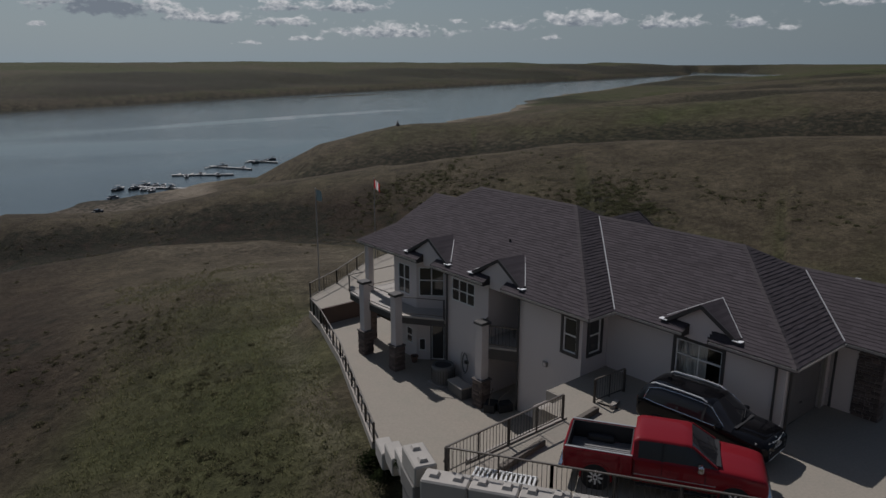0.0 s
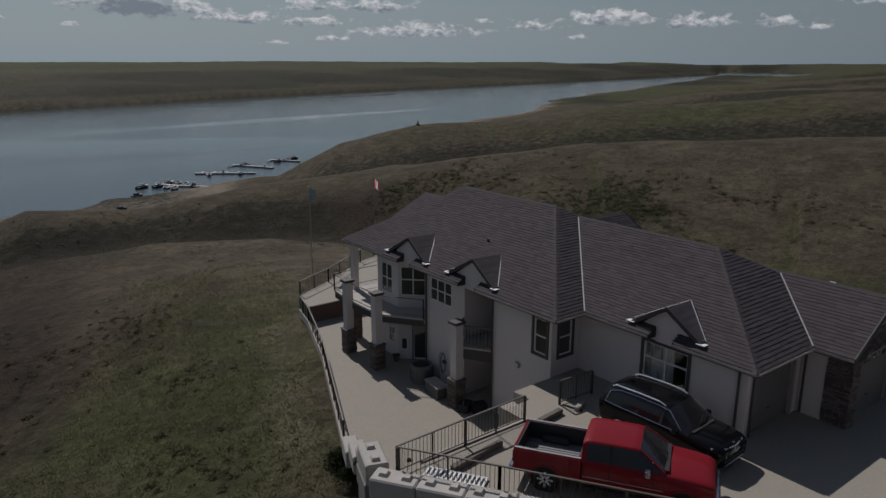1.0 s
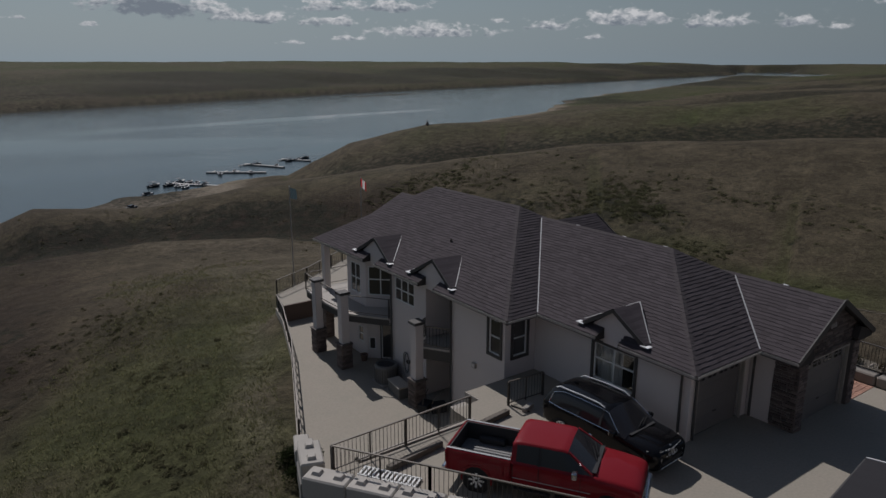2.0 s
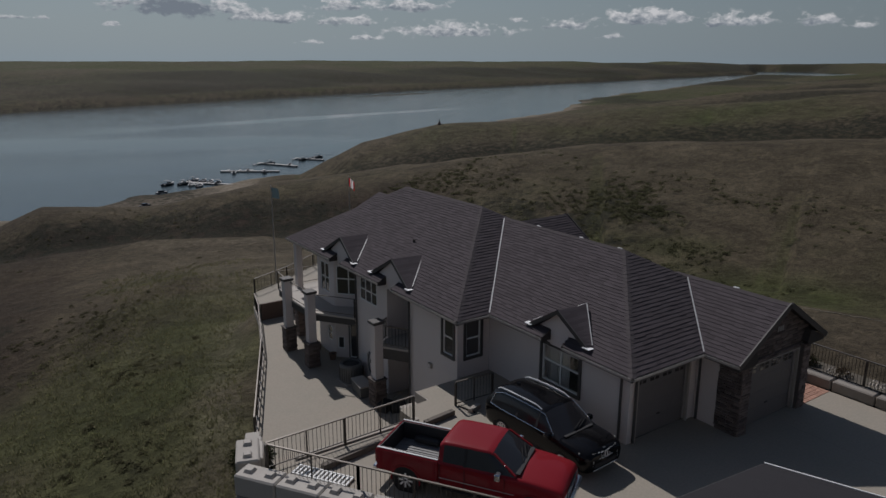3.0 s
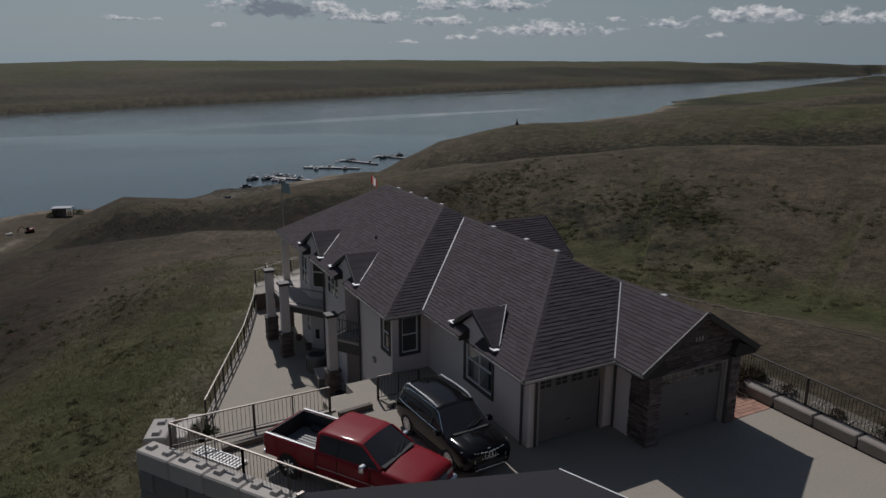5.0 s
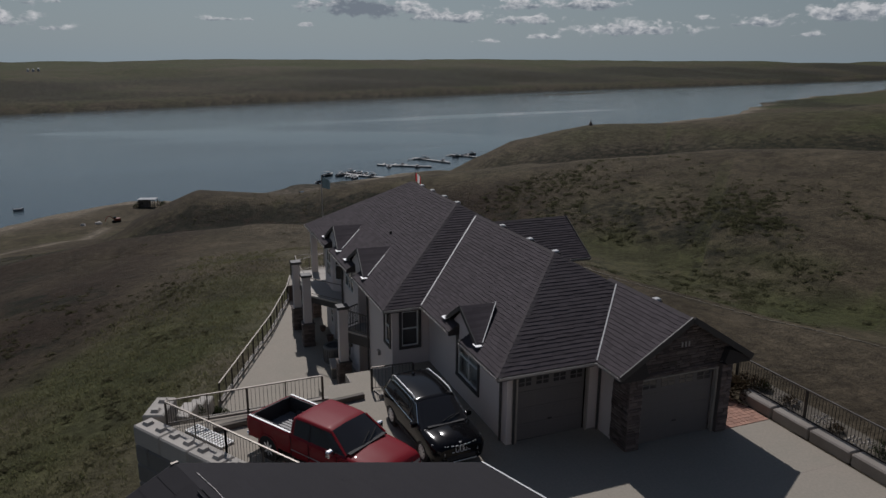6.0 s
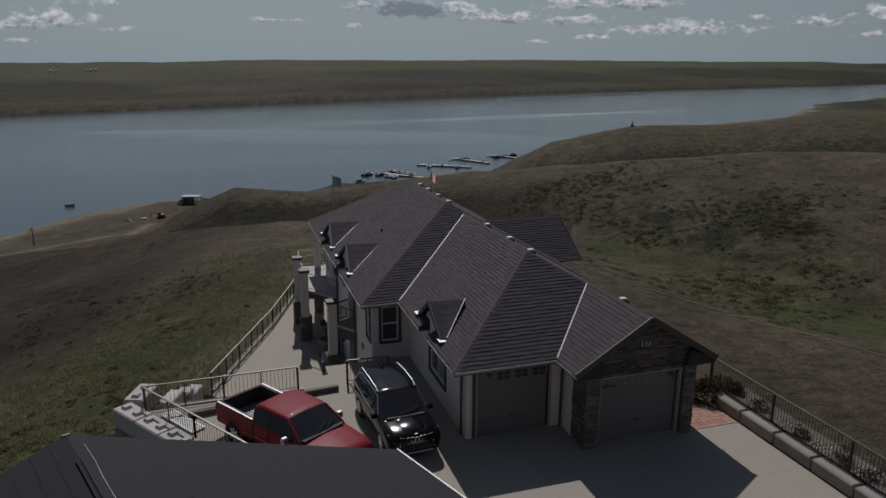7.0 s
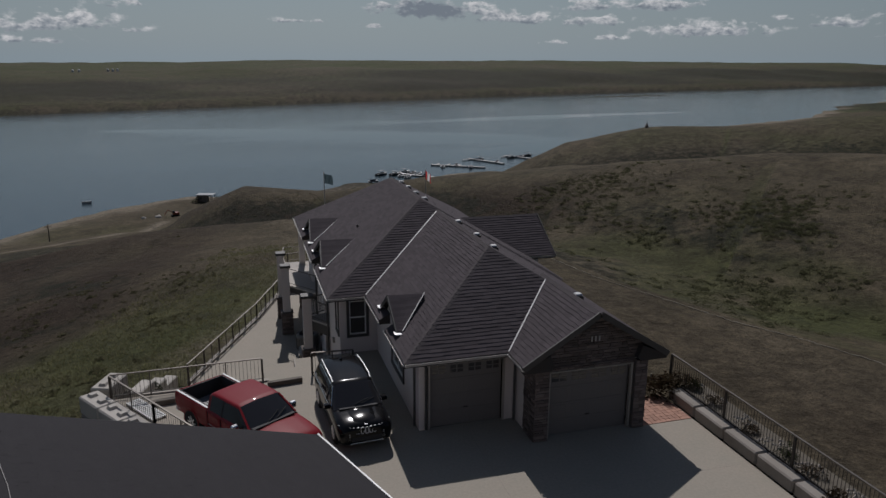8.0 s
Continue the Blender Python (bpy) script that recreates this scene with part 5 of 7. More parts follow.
for sx in (-0.22, 0.22):
    for sy in (-0.22, 0.22):
        part("leg", box(sx - 0.02, sy - 0.02, 0, sx + 0.02, sy + 0.02, 0.4), IRON, bench)


# ---- fences ----


def fence(name, label, line, z, height, spacing, posts_every, picket=True, bottom=0.1, heavy=2):
    """A metal fence along a line: posts, rails and upright bars, each a part."""
    f = thing(name, label, "fence")
    mesh = None
    for (ax, ay), (bx, by) in zip(line, line[1:]):
        a, b = Vector((ax, ay, z)), Vector((bx, by, z))
        L = (b - a).length
        n = max(1, round(L / posts_every))
        for i in range(n + 1):
            p = a.lerp(b, i / n)
            w = 0.04 if i % heavy == 0 else 0.022
            part("post", box(p.x - w, p.y - w, z - 0.02, p.x + w, p.y + w, z + height - 0.02, 0.004), IRON, f)
        part("top_rail", beam(a + Vector((0, 0, height)), b + Vector((0, 0, height)), 0.06, 0.04), RAIL, f)
        part("bottom_rail", beam(a + Vector((0, 0, bottom)), b + Vector((0, 0, bottom)), 0.03, 0.03), IRON, f)
        if picket:
            k = int(L / spacing)
            for i in range(1, k):
                p = a.lerp(b, i / k)
                if mesh is None:
                    ob = part("picket", box(-0.0065, -0.0065, bottom, 0.0065, 0.0065, height - 0.02), IRON, f)
                    mesh = ob.data
                else:
                    ob = new("picket", mesh)
                    ob.parent = f
                ob.location = (p.x, p.y, z)
    return f


fence("drive_fence", "dark bronze picket fence at the edge of the driveway", ((13.12, 15.12), (18.68, 15.24)), 0.06, 0.96, 0.145, 1.39)
fence("wall_fence", "dark bronze picket fence behind the concrete blocks", ((13.12, 15.05), (14.9, 12.35), (17.9, 7.75), (20.6, 3.7)), 0.0, 1.02, 0.145, 1.62)
fence("garden_fence", "dark bronze picket fence above the planter blocks", ((34.1, 10.35), (34.1, 0.5), (34.1, -9.4)), 0.35, 1.15, 0.13, 3.3, heavy=1)
fence("patio_fence", "pale-railed post fence along the edge of the patio", ((15.28, 22.45), (18.85, 30.95), (20.65, 36.15), (21.25, 38.5)), -2.85, 0.92, 1.0, 0.95, picket=False)
fence("terrace_fence", "dark picket fence round the far terrace", ((21.35, 38.6), (24.2, 40.1), (28.5, 43.1), (33.0, 44.9)), -1.95, 0.95, 0.3, 1.6)

# ---- concrete blocks ----


def block(x, y, z, turn, label, length=1.5, width=0.75, height=0.72, knobs=2, group="retaining blocks", mat=BLOCK):
    b = thing("concrete_block", label, "concrete block", group, at=(x, y, z), turn=turn)
    part("body", box(-length / 2 + 0.014, -width / 2, 0, length / 2 - 0.014, width / 2, height - 0.008, 0.05), mat, b)
    for i in range(knobs):
        u = (-0.25 + 0.5 * i) * length if knobs > 1 else 0
        bm = bmesh.new()
        w, h = 0.15, 0.09
        lo = [bm.verts.new((u + sx * w, sy * w, height - 0.005)) for sx, sy in ((-1, -1), (1, -1), (1, 1), (-1, 1))]
        hi = [bm.verts.new((u + sx * w * 0.7, sy * w * 0.7, height + h)) for sx, sy in ((-1, -1), (1, -1), (1, 1), (-1, 1))]
        bm.faces.new(hi)
        for j in range(4):
            bm.faces.new((lo[j], lo[(j + 1) % 4], hi[(j + 1) % 4], hi[j]))
        part("knob", bm, BLOCK, b)
    return b


EX, EY = 0.56, -0.83
ANG = math.degrees(math.atan2(EY, EX))
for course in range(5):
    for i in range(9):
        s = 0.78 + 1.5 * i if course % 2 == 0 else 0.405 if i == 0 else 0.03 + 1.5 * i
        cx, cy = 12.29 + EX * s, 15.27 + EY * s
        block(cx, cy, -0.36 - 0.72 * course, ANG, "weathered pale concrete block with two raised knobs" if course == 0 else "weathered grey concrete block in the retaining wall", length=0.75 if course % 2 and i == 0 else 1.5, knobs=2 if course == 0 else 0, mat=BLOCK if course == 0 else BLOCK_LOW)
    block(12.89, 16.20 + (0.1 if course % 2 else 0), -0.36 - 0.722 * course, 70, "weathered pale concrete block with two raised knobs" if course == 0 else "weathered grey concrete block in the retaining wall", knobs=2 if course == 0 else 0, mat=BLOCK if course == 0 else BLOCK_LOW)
for i in range(3):
    block(13.75 + 0.35 * i, 18.05 + 1.15 * i, -1.55 - 0.45 * i, 68, "mossy pale concrete block beside the shrubs", length=1.3, width=0.6, knobs=0)
for i in range(12):
    block(33.84, 8.85 - 1.64 * i, -0.02, 90, "long pale concrete planter block beside the driveway", length=1.62, width=0.5, height=0.47, knobs=0, group="planter blocks", mat=PLANTER_BLOCK)


# ---- vehicles ----
def paint(name, color, rough=0.25, metal=0.2, coat=1.0):
    m = material(name, color, rough, metal=metal, vary=0.04, scale=6, fine=60, coat=coat)
    m.node_tree.nodes["Principled BSDF"].inputs["Coat Roughness"].default_value = 0.03
    bsdf = m.node_tree.nodes["Principled BSDF"]
    bsdf.inputs["Specular IOR Level"].default_value = 0.5
    m.node_tree.links.remove(bsdf.inputs["Roughness"].links[0])
    bsdf.inputs["Roughness"].default_value = rough
    return m


RED = paint("red_paint", (0.205, 0.012, 0.018), 0.45, metal=0.0, coat=0.35)
RED.node_tree.nodes["Principled BSDF"].inputs["Specular IOR Level"].default_value = 0.06
BLACK = paint("black_paint", (0.006, 0.006, 0.007), 0.13, metal=0.0, coat=0.0)
BLACK.node_tree.nodes["Principled BSDF"].inputs["Specular IOR Level"].default_value = 0.24
CHROME = material("chrome", (0.75, 0.75, 0.76), 0.2, metal=1.0, vary=0.02)
BRIGHT = material("bright_trim", (0.72, 0.72, 0.72), 0.35, metal=0.35, vary=0.02)
SILVER = material("silver_rail", (0.86, 0.86, 0.85), 0.32, metal=0.35, vary=0.03)
RUBBER = material("rubber", (0.026, 0.026, 0.027), 0.8, vary=0.1, spec=0.15)
CLAD = material("black_plastic", (0.034, 0.034, 0.036), 0.7, vary=0.08, spec=0.2)
CAR_GLASS = glass_material("car_glass", (0.026, 0.026, 0.029), 0.06)
CAR_GLASS.node_tree.nodes["Principled BSDF"].inputs["Specular IOR Level"].default_value = 0.45
LAMP_GLASS = glass_material("lamp_lens", (0.35, 0.35, 0.34), 0.08)
TAIL = glass_material("tail_lens", (0.25, 0.01, 0.01), 0.1)
RAILCAP = material("bed_rail_metal", (0.40, 0.40, 0.40), 0.5, metal=0.4, vary=0.2, fine=6)
BED_FLOOR = material("bed_floor_metal", (0.24, 0.235, 0.23), 0.6, vary=0.15, fine=10)
LINER = material("bed_liner", (0.028, 0.028, 0.030), 0.7, vary=0.12, fine=20)


def spline(p, q, r, t, k):
    """A point between q[0] and q[1] on a curve through p, q[0], q[1], r; k from 0 (straight) to 1 (round)."""
    a, b = q
    m0, m1 = k * (b - p) / 2 + (1 - k) * (b - a), k * (r - a) / 2 + (1 - k) * (b - a)
    return (2 * t ** 3 - 3 * t ** 2 + 1) * a + (t ** 3 - 2 * t ** 2 + t) * m0 + (3 * t ** 2 - 2 * t ** 3) * b + (t ** 3 - t ** 2) * m1


def loft(stations, mats, glass_at, parent, name="body", smooth=True, fine=3, round_off=0.75):
    """A car body through cross sections (x, [(y, z)...]) given for one half, rounded between them; glass_at(i, j) picks the glazed strips."""
    grid = np.array([[(x, y, z) for y, z in pts] for x, pts in stations])
    for axis in (0, 1):
        n = grid.shape[axis]
        rows = []
        for i in range(n - 1):
            p, a, b, r = [np.take(grid, min(max(k, 0), n - 1), axis) for k in (i - 1, i, i + 1, i + 2)]
            rows += [spline(p, (a, b), r, k / fine, round_off) for k in range(fine)]
        rows.append(np.take(grid, n - 1, axis))
        grid = np.stack(rows, axis)
    grid[:, :, 1] = np.maximum(grid[:, :, 1], 0)
    grid[:, 0, 1] = grid[:, -1, 1] = 0
    bm = bmesh.new()
    k = grid.shape[1]
    rows = []
    for line in grid:
        rows.append([bm.verts.new((x, -y, z)) for x, y, z in line] + [bm.verts.new((x, y, z)) for x, y, z in line[-2:0:-1]])
    n = len(rows[0])
    for i, (a, b) in enumerate(zip(rows, rows[1:])):
        for j in range(n):
            jj = (j + 1) % n
            f = bm.faces.new((a[j], b[j], b[jj], a[jj]))
            strip = j if j < k - 1 else n - 1 - j
            f.material_index = glass_at(i // fine, strip // fine)
            f.smooth = smooth
    bm.faces.new(rows[0]), bm.faces.new(rows[-1][::-1])
    bmesh.ops.recalc_face_normals(bm, faces=bm.faces)
    for e in bm.edges:
        if len(e.link_faces) == 2 and (e.link_faces[0].material_index != e.link_faces[1].material_index or e.calc_face_angle(0) > 0.7):
            e.smooth = False
    return part(name, bm, mats, parent)


def wheel(parent, x, y, r, width, spokes, side):
    w = new("wheel")
    w.parent = parent
    w.location = (x, y, r)
    h = width / 2
    part("tyre", lathe(((r * 0.66, -h * 0.9), (r * 0.93, -h), (r, -h * 0.7), (r, h * 0.7), (r * 0.93, h), (r * 0.66, h * 0.9), (r * 0.62, 0.0)), 28, "y"), RUBBER, w, smooth=True)
    part("barrel", lathe(((r * 0.64, -h * 0.8), (r * 0.67, 0), (r * 0.64, h * 0.8)), 24, "y"), CLAD, w)
    bm = lathe(((r * 0.66, side * h * 0.86), (r * 0.66, side * h * 0.96), (r * 0.59, side * h * 0.96), (r * 0.59, side * h * 0.86)), 28, "y")
    for i in range(spokes):
        a = 2 * math.pi * i / spokes
        c, s = math.cos(a), math.sin(a)
        beam((c * 0.04, side * h * 0.9, s * 0.04), (c * r * 0.61, side * h * 0.92, s * r * 0.61), r * 0.15, 0.03, bm, up=(0, 1, 0))
    lathe(((0.075, side * h * 0.85), (0.07, side * h * 1.0)), 14, "y", bm=bm)
    part("rim", bm, SILVER, w, "silver alloy rim")


def arch(parent, x, y, r, w, mat, side):
    """A wheel arch: dark opening and a lip round it."""
    bm = bmesh.new()
    n = 14
    for rad0, rad1, yy0, yy1 in ((r * 1.10, r * 1.24, y, y + side * 0.016),):
        for i in range(n):
            a, b = math.pi * (i / n * 1.1 - 0.05), math.pi * ((i + 1) / n * 1.1 - 0.05)
            P = lambda q, rr, yv: (x + rr * math.cos(q), yv, r + rr * math.sin(q))
            quad(bm, P(a, rad0, yy1), P(b, rad0, yy1), P(b, rad1, yy1), P(a, rad1, yy1))
            quad(bm, P(a, rad1, yy1), P(b, rad1, yy1), P(b, rad1, yy0), P(a, rad1, yy0))
            quad(bm, P(a, rad0, yy0 - side * 0.2), P(b, rad0, yy0 - side * 0.2), P(b, rad0, yy1), P(a, rad0, yy1))
    part("arch_lip", bm, mat, parent)
    bm = lathe(((r * 1.12, y - side * 0.22), (r * 1.12, y + side * 0.012)), 24, "y", at=(x, 0, r))
    part("wheel_well", bm, RUBBER, parent)


def suv(x, y, turn):
    c = thing("suv", "glossy black compact SUV parked on the concrete driveway", "car", at=(x, y, 0), turn=turn)
    S = [
        (-2.33, [(0, .50), (.62, .50), (.72, .60), (.74, .80), (.72, .96), (.58, 1.03), (0, 1.06)]),
        (-2.24, [(0, .36), (.76, .36), (.87, .50), (.89, .82), (.87, 1.04), (.68, 1.20), (0, 1.24)]),
        (-1.98, [(0, .30), (.80, .30), (.91, .44), (.93, .84), (.90, 1.08), (.66, 1.56), (0, 1.61)]),
        (-1.55, [(0, .28), (.80, .28), (.92, .44), (.945, .84), (.91, 1.07), (.685, 1.63), (0, 1.68)]),
        (-0.70, [(0, .28), (.80, .28), (.91, .42), (.93, .80), (.905, 1.05), (.70, 1.655), (0, 1.705)]),
        (0.10, [(0, .28), (.80, .28), (.91, .42), (.925, .80), (.90, 1.03), (.69, 1.635), (0, 1.685)]),
        (0.40, [(0, .28), (.80, .28), (.91, .42), (.925, .80), (.895, 1.02), (.665, 1.585), (0, 1.64)]),
        (1.20, [(0, .28), (.80, .28), (.92, .42), (.94, .80), (.88, 1.00), (.74, 1.075), (0, 1.115)]),
        (1.32, [(0, .28), (.80, .28), (.92, .42), (.94, .80), (.88, .99), (.72, 1.05), (0, 1.085)]),
        (1.75, [(0, .28), (.80, .28), (.92, .42), (.94, .80), (.87, .965), (.68, 1.03), (0, 1.065)]),
        (2.06, [(0, .28), (.76, .28), (.90, .42), (.925, .78), (.85, .91), (.66, .985), (0, 1.02)]),
        (2.25, [(0, .29), (.70, .29), (.82, .42), (.86, .72), (.80, .86), (.62, .925), (0, .96)]),
        (2.36, [(0, .34), (.58, .34), (.70, .46), (.74, .68), (.70, .79), (.54, .83), (0, .85)]),
    ]
    side_glass = {(2, 4), (3, 4), (4, 4), (5, 4), (6, 5), (6, 4), (1, 5)}
    loft(S, [BLACK, CAR_GLASS], lambda i, j: 1 if (i, j) in side_glass else 0, c)
    # raised middle of the bonnet
    bm = bmesh.new()
    lines = [[bm.verts.new((x, u * w, z - 0.055 * u * u)) for u in (-1, -0.8, 0, 0.8, 1)] for x, w, z in ((1.27, 0.46, 1.095), (1.34, 0.47, 1.112), (1.75, 0.46, 1.092), (2.04, 0.42, 1.052), (2.16, 0.38, 1.005))]
    for p, q in zip(lines, lines[1:]):
        for i in range(4):
            bm.faces.new((p[i], q[i], q[i + 1], p[i + 1])).smooth = True
    part("bonnet_bulge", bm, BLACK, c)
    for xw in (-1.36, 1.36):
        for s in (-1, 1):
            arch(c, xw, s * 0.915, 0.36, 0.2, CLAD, s)
            wheel(c, xw, s * 0.83, 0.36, 0.23, 10, s)
    for s in (-1, 1):
        part("roof_rail", tube(((-1.85, s * .66, 1.62), (-1.7, s * .67, 1.70), (-0.8, s * .69, 1.735), (0.0, s * .68, 1.72), (0.22, s * .67, 1.64)), 0.022, 6), SILVER, c, "bright silver roof rail")
        part("window_trim", tube(((-1.97, s * .905, 1.10), (-1.55, s * .932, 1.08), (-0.7, s * .93, 1.065), (0.1, s * .922, 1.045), (0.95, s * .91, 1.02)), 0.016, 5), CHROME, c, "thin chrome window trim")
        part("window_trim", tube(((-1.97, s * .905, 1.10), (-1.85, s * .77, 1.48), (-1.45, s * .735, 1.60), (-0.7, s * .745, 1.625), (0.1, s * .735, 1.605), (0.42, s * .715, 1.55), (0.95, s * .88, 1.10)), 0.014, 5), CHROME, c, "thin chrome window trim")
        for px in (-0.72, 0.20):
            part("door_pillar", beam((px, s * .915, 1.05), (px + 0.02, s * .71, 1.62), 0.09, 0.02), CLAD, c)
        part("sill", box(-1.0, s * .90 - 0.03, 0.30, 1.0, s * .90 + 0.04, 0.42, 0.01), CLAD, c)
        for px in (-0.95, 0.05):
            part("door_handle", box(px - 0.1, s * .925 - 0.01, 0.90, px + 0.1, s * .925 + 0.03, 0.93, 0.008), BLACK, c)
        mir = part("side_mirror", box(0.72, s * 1.0 - 0.11, 0.99, 0.92, s * 1.0 + 0.11, 1.15, 0.03), BLACK, c)
        part("mirror_glass", box(0.712, s * 1.0 - 0.09, 1.01, 0.719, s * 1.0 + 0.09, 1.13), CHROME, mir)
        part("headlight", beam((2.28, s * .50, 0.885), (1.98, s * .86, 0.905), 0.07, 0.055), LAMP_GLASS, c, "slim clear headlight")
        part("bumper_lamp", beam((2.345, s * .55, 0.66), (2.18, s * .86, 0.66), 0.06, 0.10), LAMP_GLASS, c, "clear lamp in the bumper")
        part("fog_lamp", lathe(((0.06, 0), (0.055, 0.03)), 14, "x", at=(2.33, s * .58, 0.50)), LAMP_GLASS, c)
        part("tail_light", box(-2.27, s * .76 - 0.1, 0.92, -2.14, s * .76 + 0.06, 1.05, 0.02), TAIL, c)
    for i in range(7):
        u = (i - 3) * 0.142
        lean = 0.02 * abs(i - 3)
        bm = bmesh.new()
        tube([(2.392 - 0.04 * (z - 0.70) / 0.2 - lean, u + y, z) for y, z in ((-0.05, 0.72), (-0.03, 0.69), (0.03, 0.69), (0.05, 0.72), (0.05, 0.87), (0.03, 0.89), (-0.03, 0.89), (-0.05, 0.87), (-0.05, 0.72))], 0.013, 5, bm)
        g = part("grille_slot", bm, BRIGHT, c, "chrome-edged grille slot")
        part("slot", beam((2.384 - lean, u, 0.705), (2.352 - lean, u, 0.875), 0.085, 0.015, up=(1, 0, 0)), RUBBER, g)
    part("lower_grille", box(2.28, -0.50, 0.42, 2.375, 0.50, 0.56, 0.01), CLAD, c)
    part("skid_strip", box(2.2, -0.56, 0.345, 2.37, 0.56, 0.37, 0.008), SILVER, c)
    part("hood_badge", box(2.24, -0.05, 0.945, 2.29, 0.05, 0.965, 0.004), CHROME, c, "small plain chrome badge")
    part("antenna", box(-1.6, -0.04, 1.67, -1.45, 0.04, 1.75, 0.02), BLACK, c)
    part("cowl", beam((1.235, -0.66, 1.085), (1.235, 0.66, 1.085), 0.10, 0.03), CLAD, c, "dark cowl below the windscreen")
    for s in (-1, 1):
        part("wiper", beam((1.17, s * 0.1, 1.155), (0.99, s * 0.1 + 0.5, 1.235), 0.02, 0.02), RUBBER, c)
    return c


def pickup(x, y, turn):
    c = thing("pickup_truck", "red extended-cab pickup truck with an empty bed, parked on the driveway", "truck", at=(x, y, 0), turn=turn)
    lower = [
        (-0.86, [(0, .45), (.80, .45), (.95, .50), (.985, .80), (.96, 1.20), (.80, 1.24), (0, 1.25)]),
        (1.20, [(0, .45), (.80, .45), (.95, .50), (.985, .80), (.96, 1.20), (.80, 1.24), (0, 1.25)]),
        (1.55, [(0, .45), (.80, .45), (.95, .50), (.985, .80), (.96, 1.15), (.84, 1.25), (0, 1.30)]),
        (2.10, [(0, .45), (.80, .45), (.95, .50), (.985, .80), (.955, 1.11), (.82, 1.21), (0, 1.265)]),
        (2.62, [(0, .45), (.78, .45), (.93, .50), (.965, .78), (.93, 1.04), (.79, 1.14), (0, 1.20)]),
        (2.80, [(0, .46), (.77, .46), (.91, .52), (.94, .77), (.90, .98), (.76, 1.06), (0, 1.11)]),
        (2.86, [(0, .50), (.74, .50), (.87, .56), (.90, .76), (.86, .90), (.72, .96), (0, 1.00)]),
    ]
    loft(lower, [RED], lambda i, j: 0, c, "cab_lower", round_off=0.6)
    cab = [
        (-0.88, [(0, 1.20), (.94, 1.20), (.94, 1.26), (.82, 1.67), (.66, 1.755), (0, 1.785)]),
        (-0.74, [(0, 1.20), (.95, 1.20), (.945, 1.27), (.805, 1.745), (.67, 1.825), (0, 1.855)]),
        (-0.30, [(0, 1.20), (.95, 1.20), (.945, 1.27), (.80, 1.765), (.68, 1.838), (0, 1.872)]),
        (0.42, [(0, 1.20), (.95, 1.20), (.945, 1.27), (.795, 1.765), (.675, 1.835), (0, 1.87)]),
        (0.74, [(0, 1.20), (.95, 1.20), (.94, 1.27), (.785, 1.735), (.665, 1.80), (0, 1.835)]),
        (1.48, [(0, 1.20), (.93, 1.20), (.91, 1.26), (.85, 1.285), (.76, 1.295), (0, 1.335)]),
    ]
    loft(cab, [RED, CAR_GLASS], lambda i, j: 1 if (j == 2 and i in (1, 2, 3, 4)) or (i == 4 and j in (3, 4)) else 0, c, "cab_upper", round_off=0.6)
    part("cowl", beam((1.50, -0.80, 1.315), (1.50, 0.80, 1.315), 0.13, 0.03), CLAD, c, "dark cowl below the windscreen")
    part("rear_window", box(-0.88, -0.62, 1.32, -0.852, 0.62, 1.66, 0.01), CAR_GLASS, c)
    for s in (-1, 1):
        part("door_pillar", beam((-0.05, s * .952, 1.25), (-0.05, s * .80, 1.75), 0.08, 0.02), CLAD, c)
        part("windscreen_pillar", beam((1.46, s * .885, 1.29), (0.76, s * .745, 1.78), 0.06, 0.045), RED, c)
        for u in (-0.83, -0.05, 1.16):
            part("door_seam", box(u - 0.006, s * .985 - 0.012, 0.55, u + 0.006, s * .985 + 0.004, 1.2), RUBBER, c)
        part("door_handle", box(-0.0, s * .97 - 0.01, 1.05, 0.18, s * .97 + 0.035, 1.09, 0.01), RED, c)
        part("body_moulding", box(-0.84, s * .985 - 0.01, 0.74, 1.45, s * .985 + 0.016, 0.765, 0.005), RAILCAP, c, "bright side moulding")
        part("running_board", box(-0.8, s * .93 - 0.05, 0.37, 1.35, s * .93 + 0.08, 0.41, 0.015), CLAD, c, "dark running board")
        mir = part("side_mirror", box(0.93, s * 1.12 - 0.12, 1.20, 1.09, s * 1.12 + 0.1, 1.42, 0.03), CHROME, c, "chrome towing mirror")
        part("mirror_arm", beam((1.02, s * .92, 1.24), (1.02, s * 1.05, 1.28), 0.05, 0.05), CLAD, c)
        # bed sides
        bm = box(-2.92, min(s * .985, s * .83), 0.55, -0.88, max(s * .985, s * .83), 1.27, 0.03)
        bed = part("bed_side", bm, RED, c)
        part("rail_cap", box(-2.90, s * .91 - 0.04, 1.272, -0.90, s * .91 + 0.04, 1.288, 0.006), RAILCAP, bed, "bright bed rail cap")
        part("bed_liner", box(-2.86, min(s * .832, s * .80), 0.68, -0.95, max(s * .832, s * .80), 1.268), LINER, c)
        part("wheel_tub", box(-2.40, min(s * .83, s * .6), 0.70, -1.5, max(s * .83, s * .6), 0.93, 0.06), LINER, c)
        part("tail_light", box(-2.945, s * .93 - 0.06, 0.80, -2.90, s * .93 + 0.06, 1.18, 0.01), TAIL, c)
        part("headlight", box(2.74, s * .70 - 0.17, 0.78, 2.87, s * .70 + 0.17, 0.92, 0.02), LAMP_GLASS, c, "clear headlight")
        for xw in (-1.93, 2.0):
            arch(c, xw, s * 0.985, 0.40, 0.2, RED, s)
            wheel(c, xw, s * 0.865, 0.40, 0.26, 8, s)
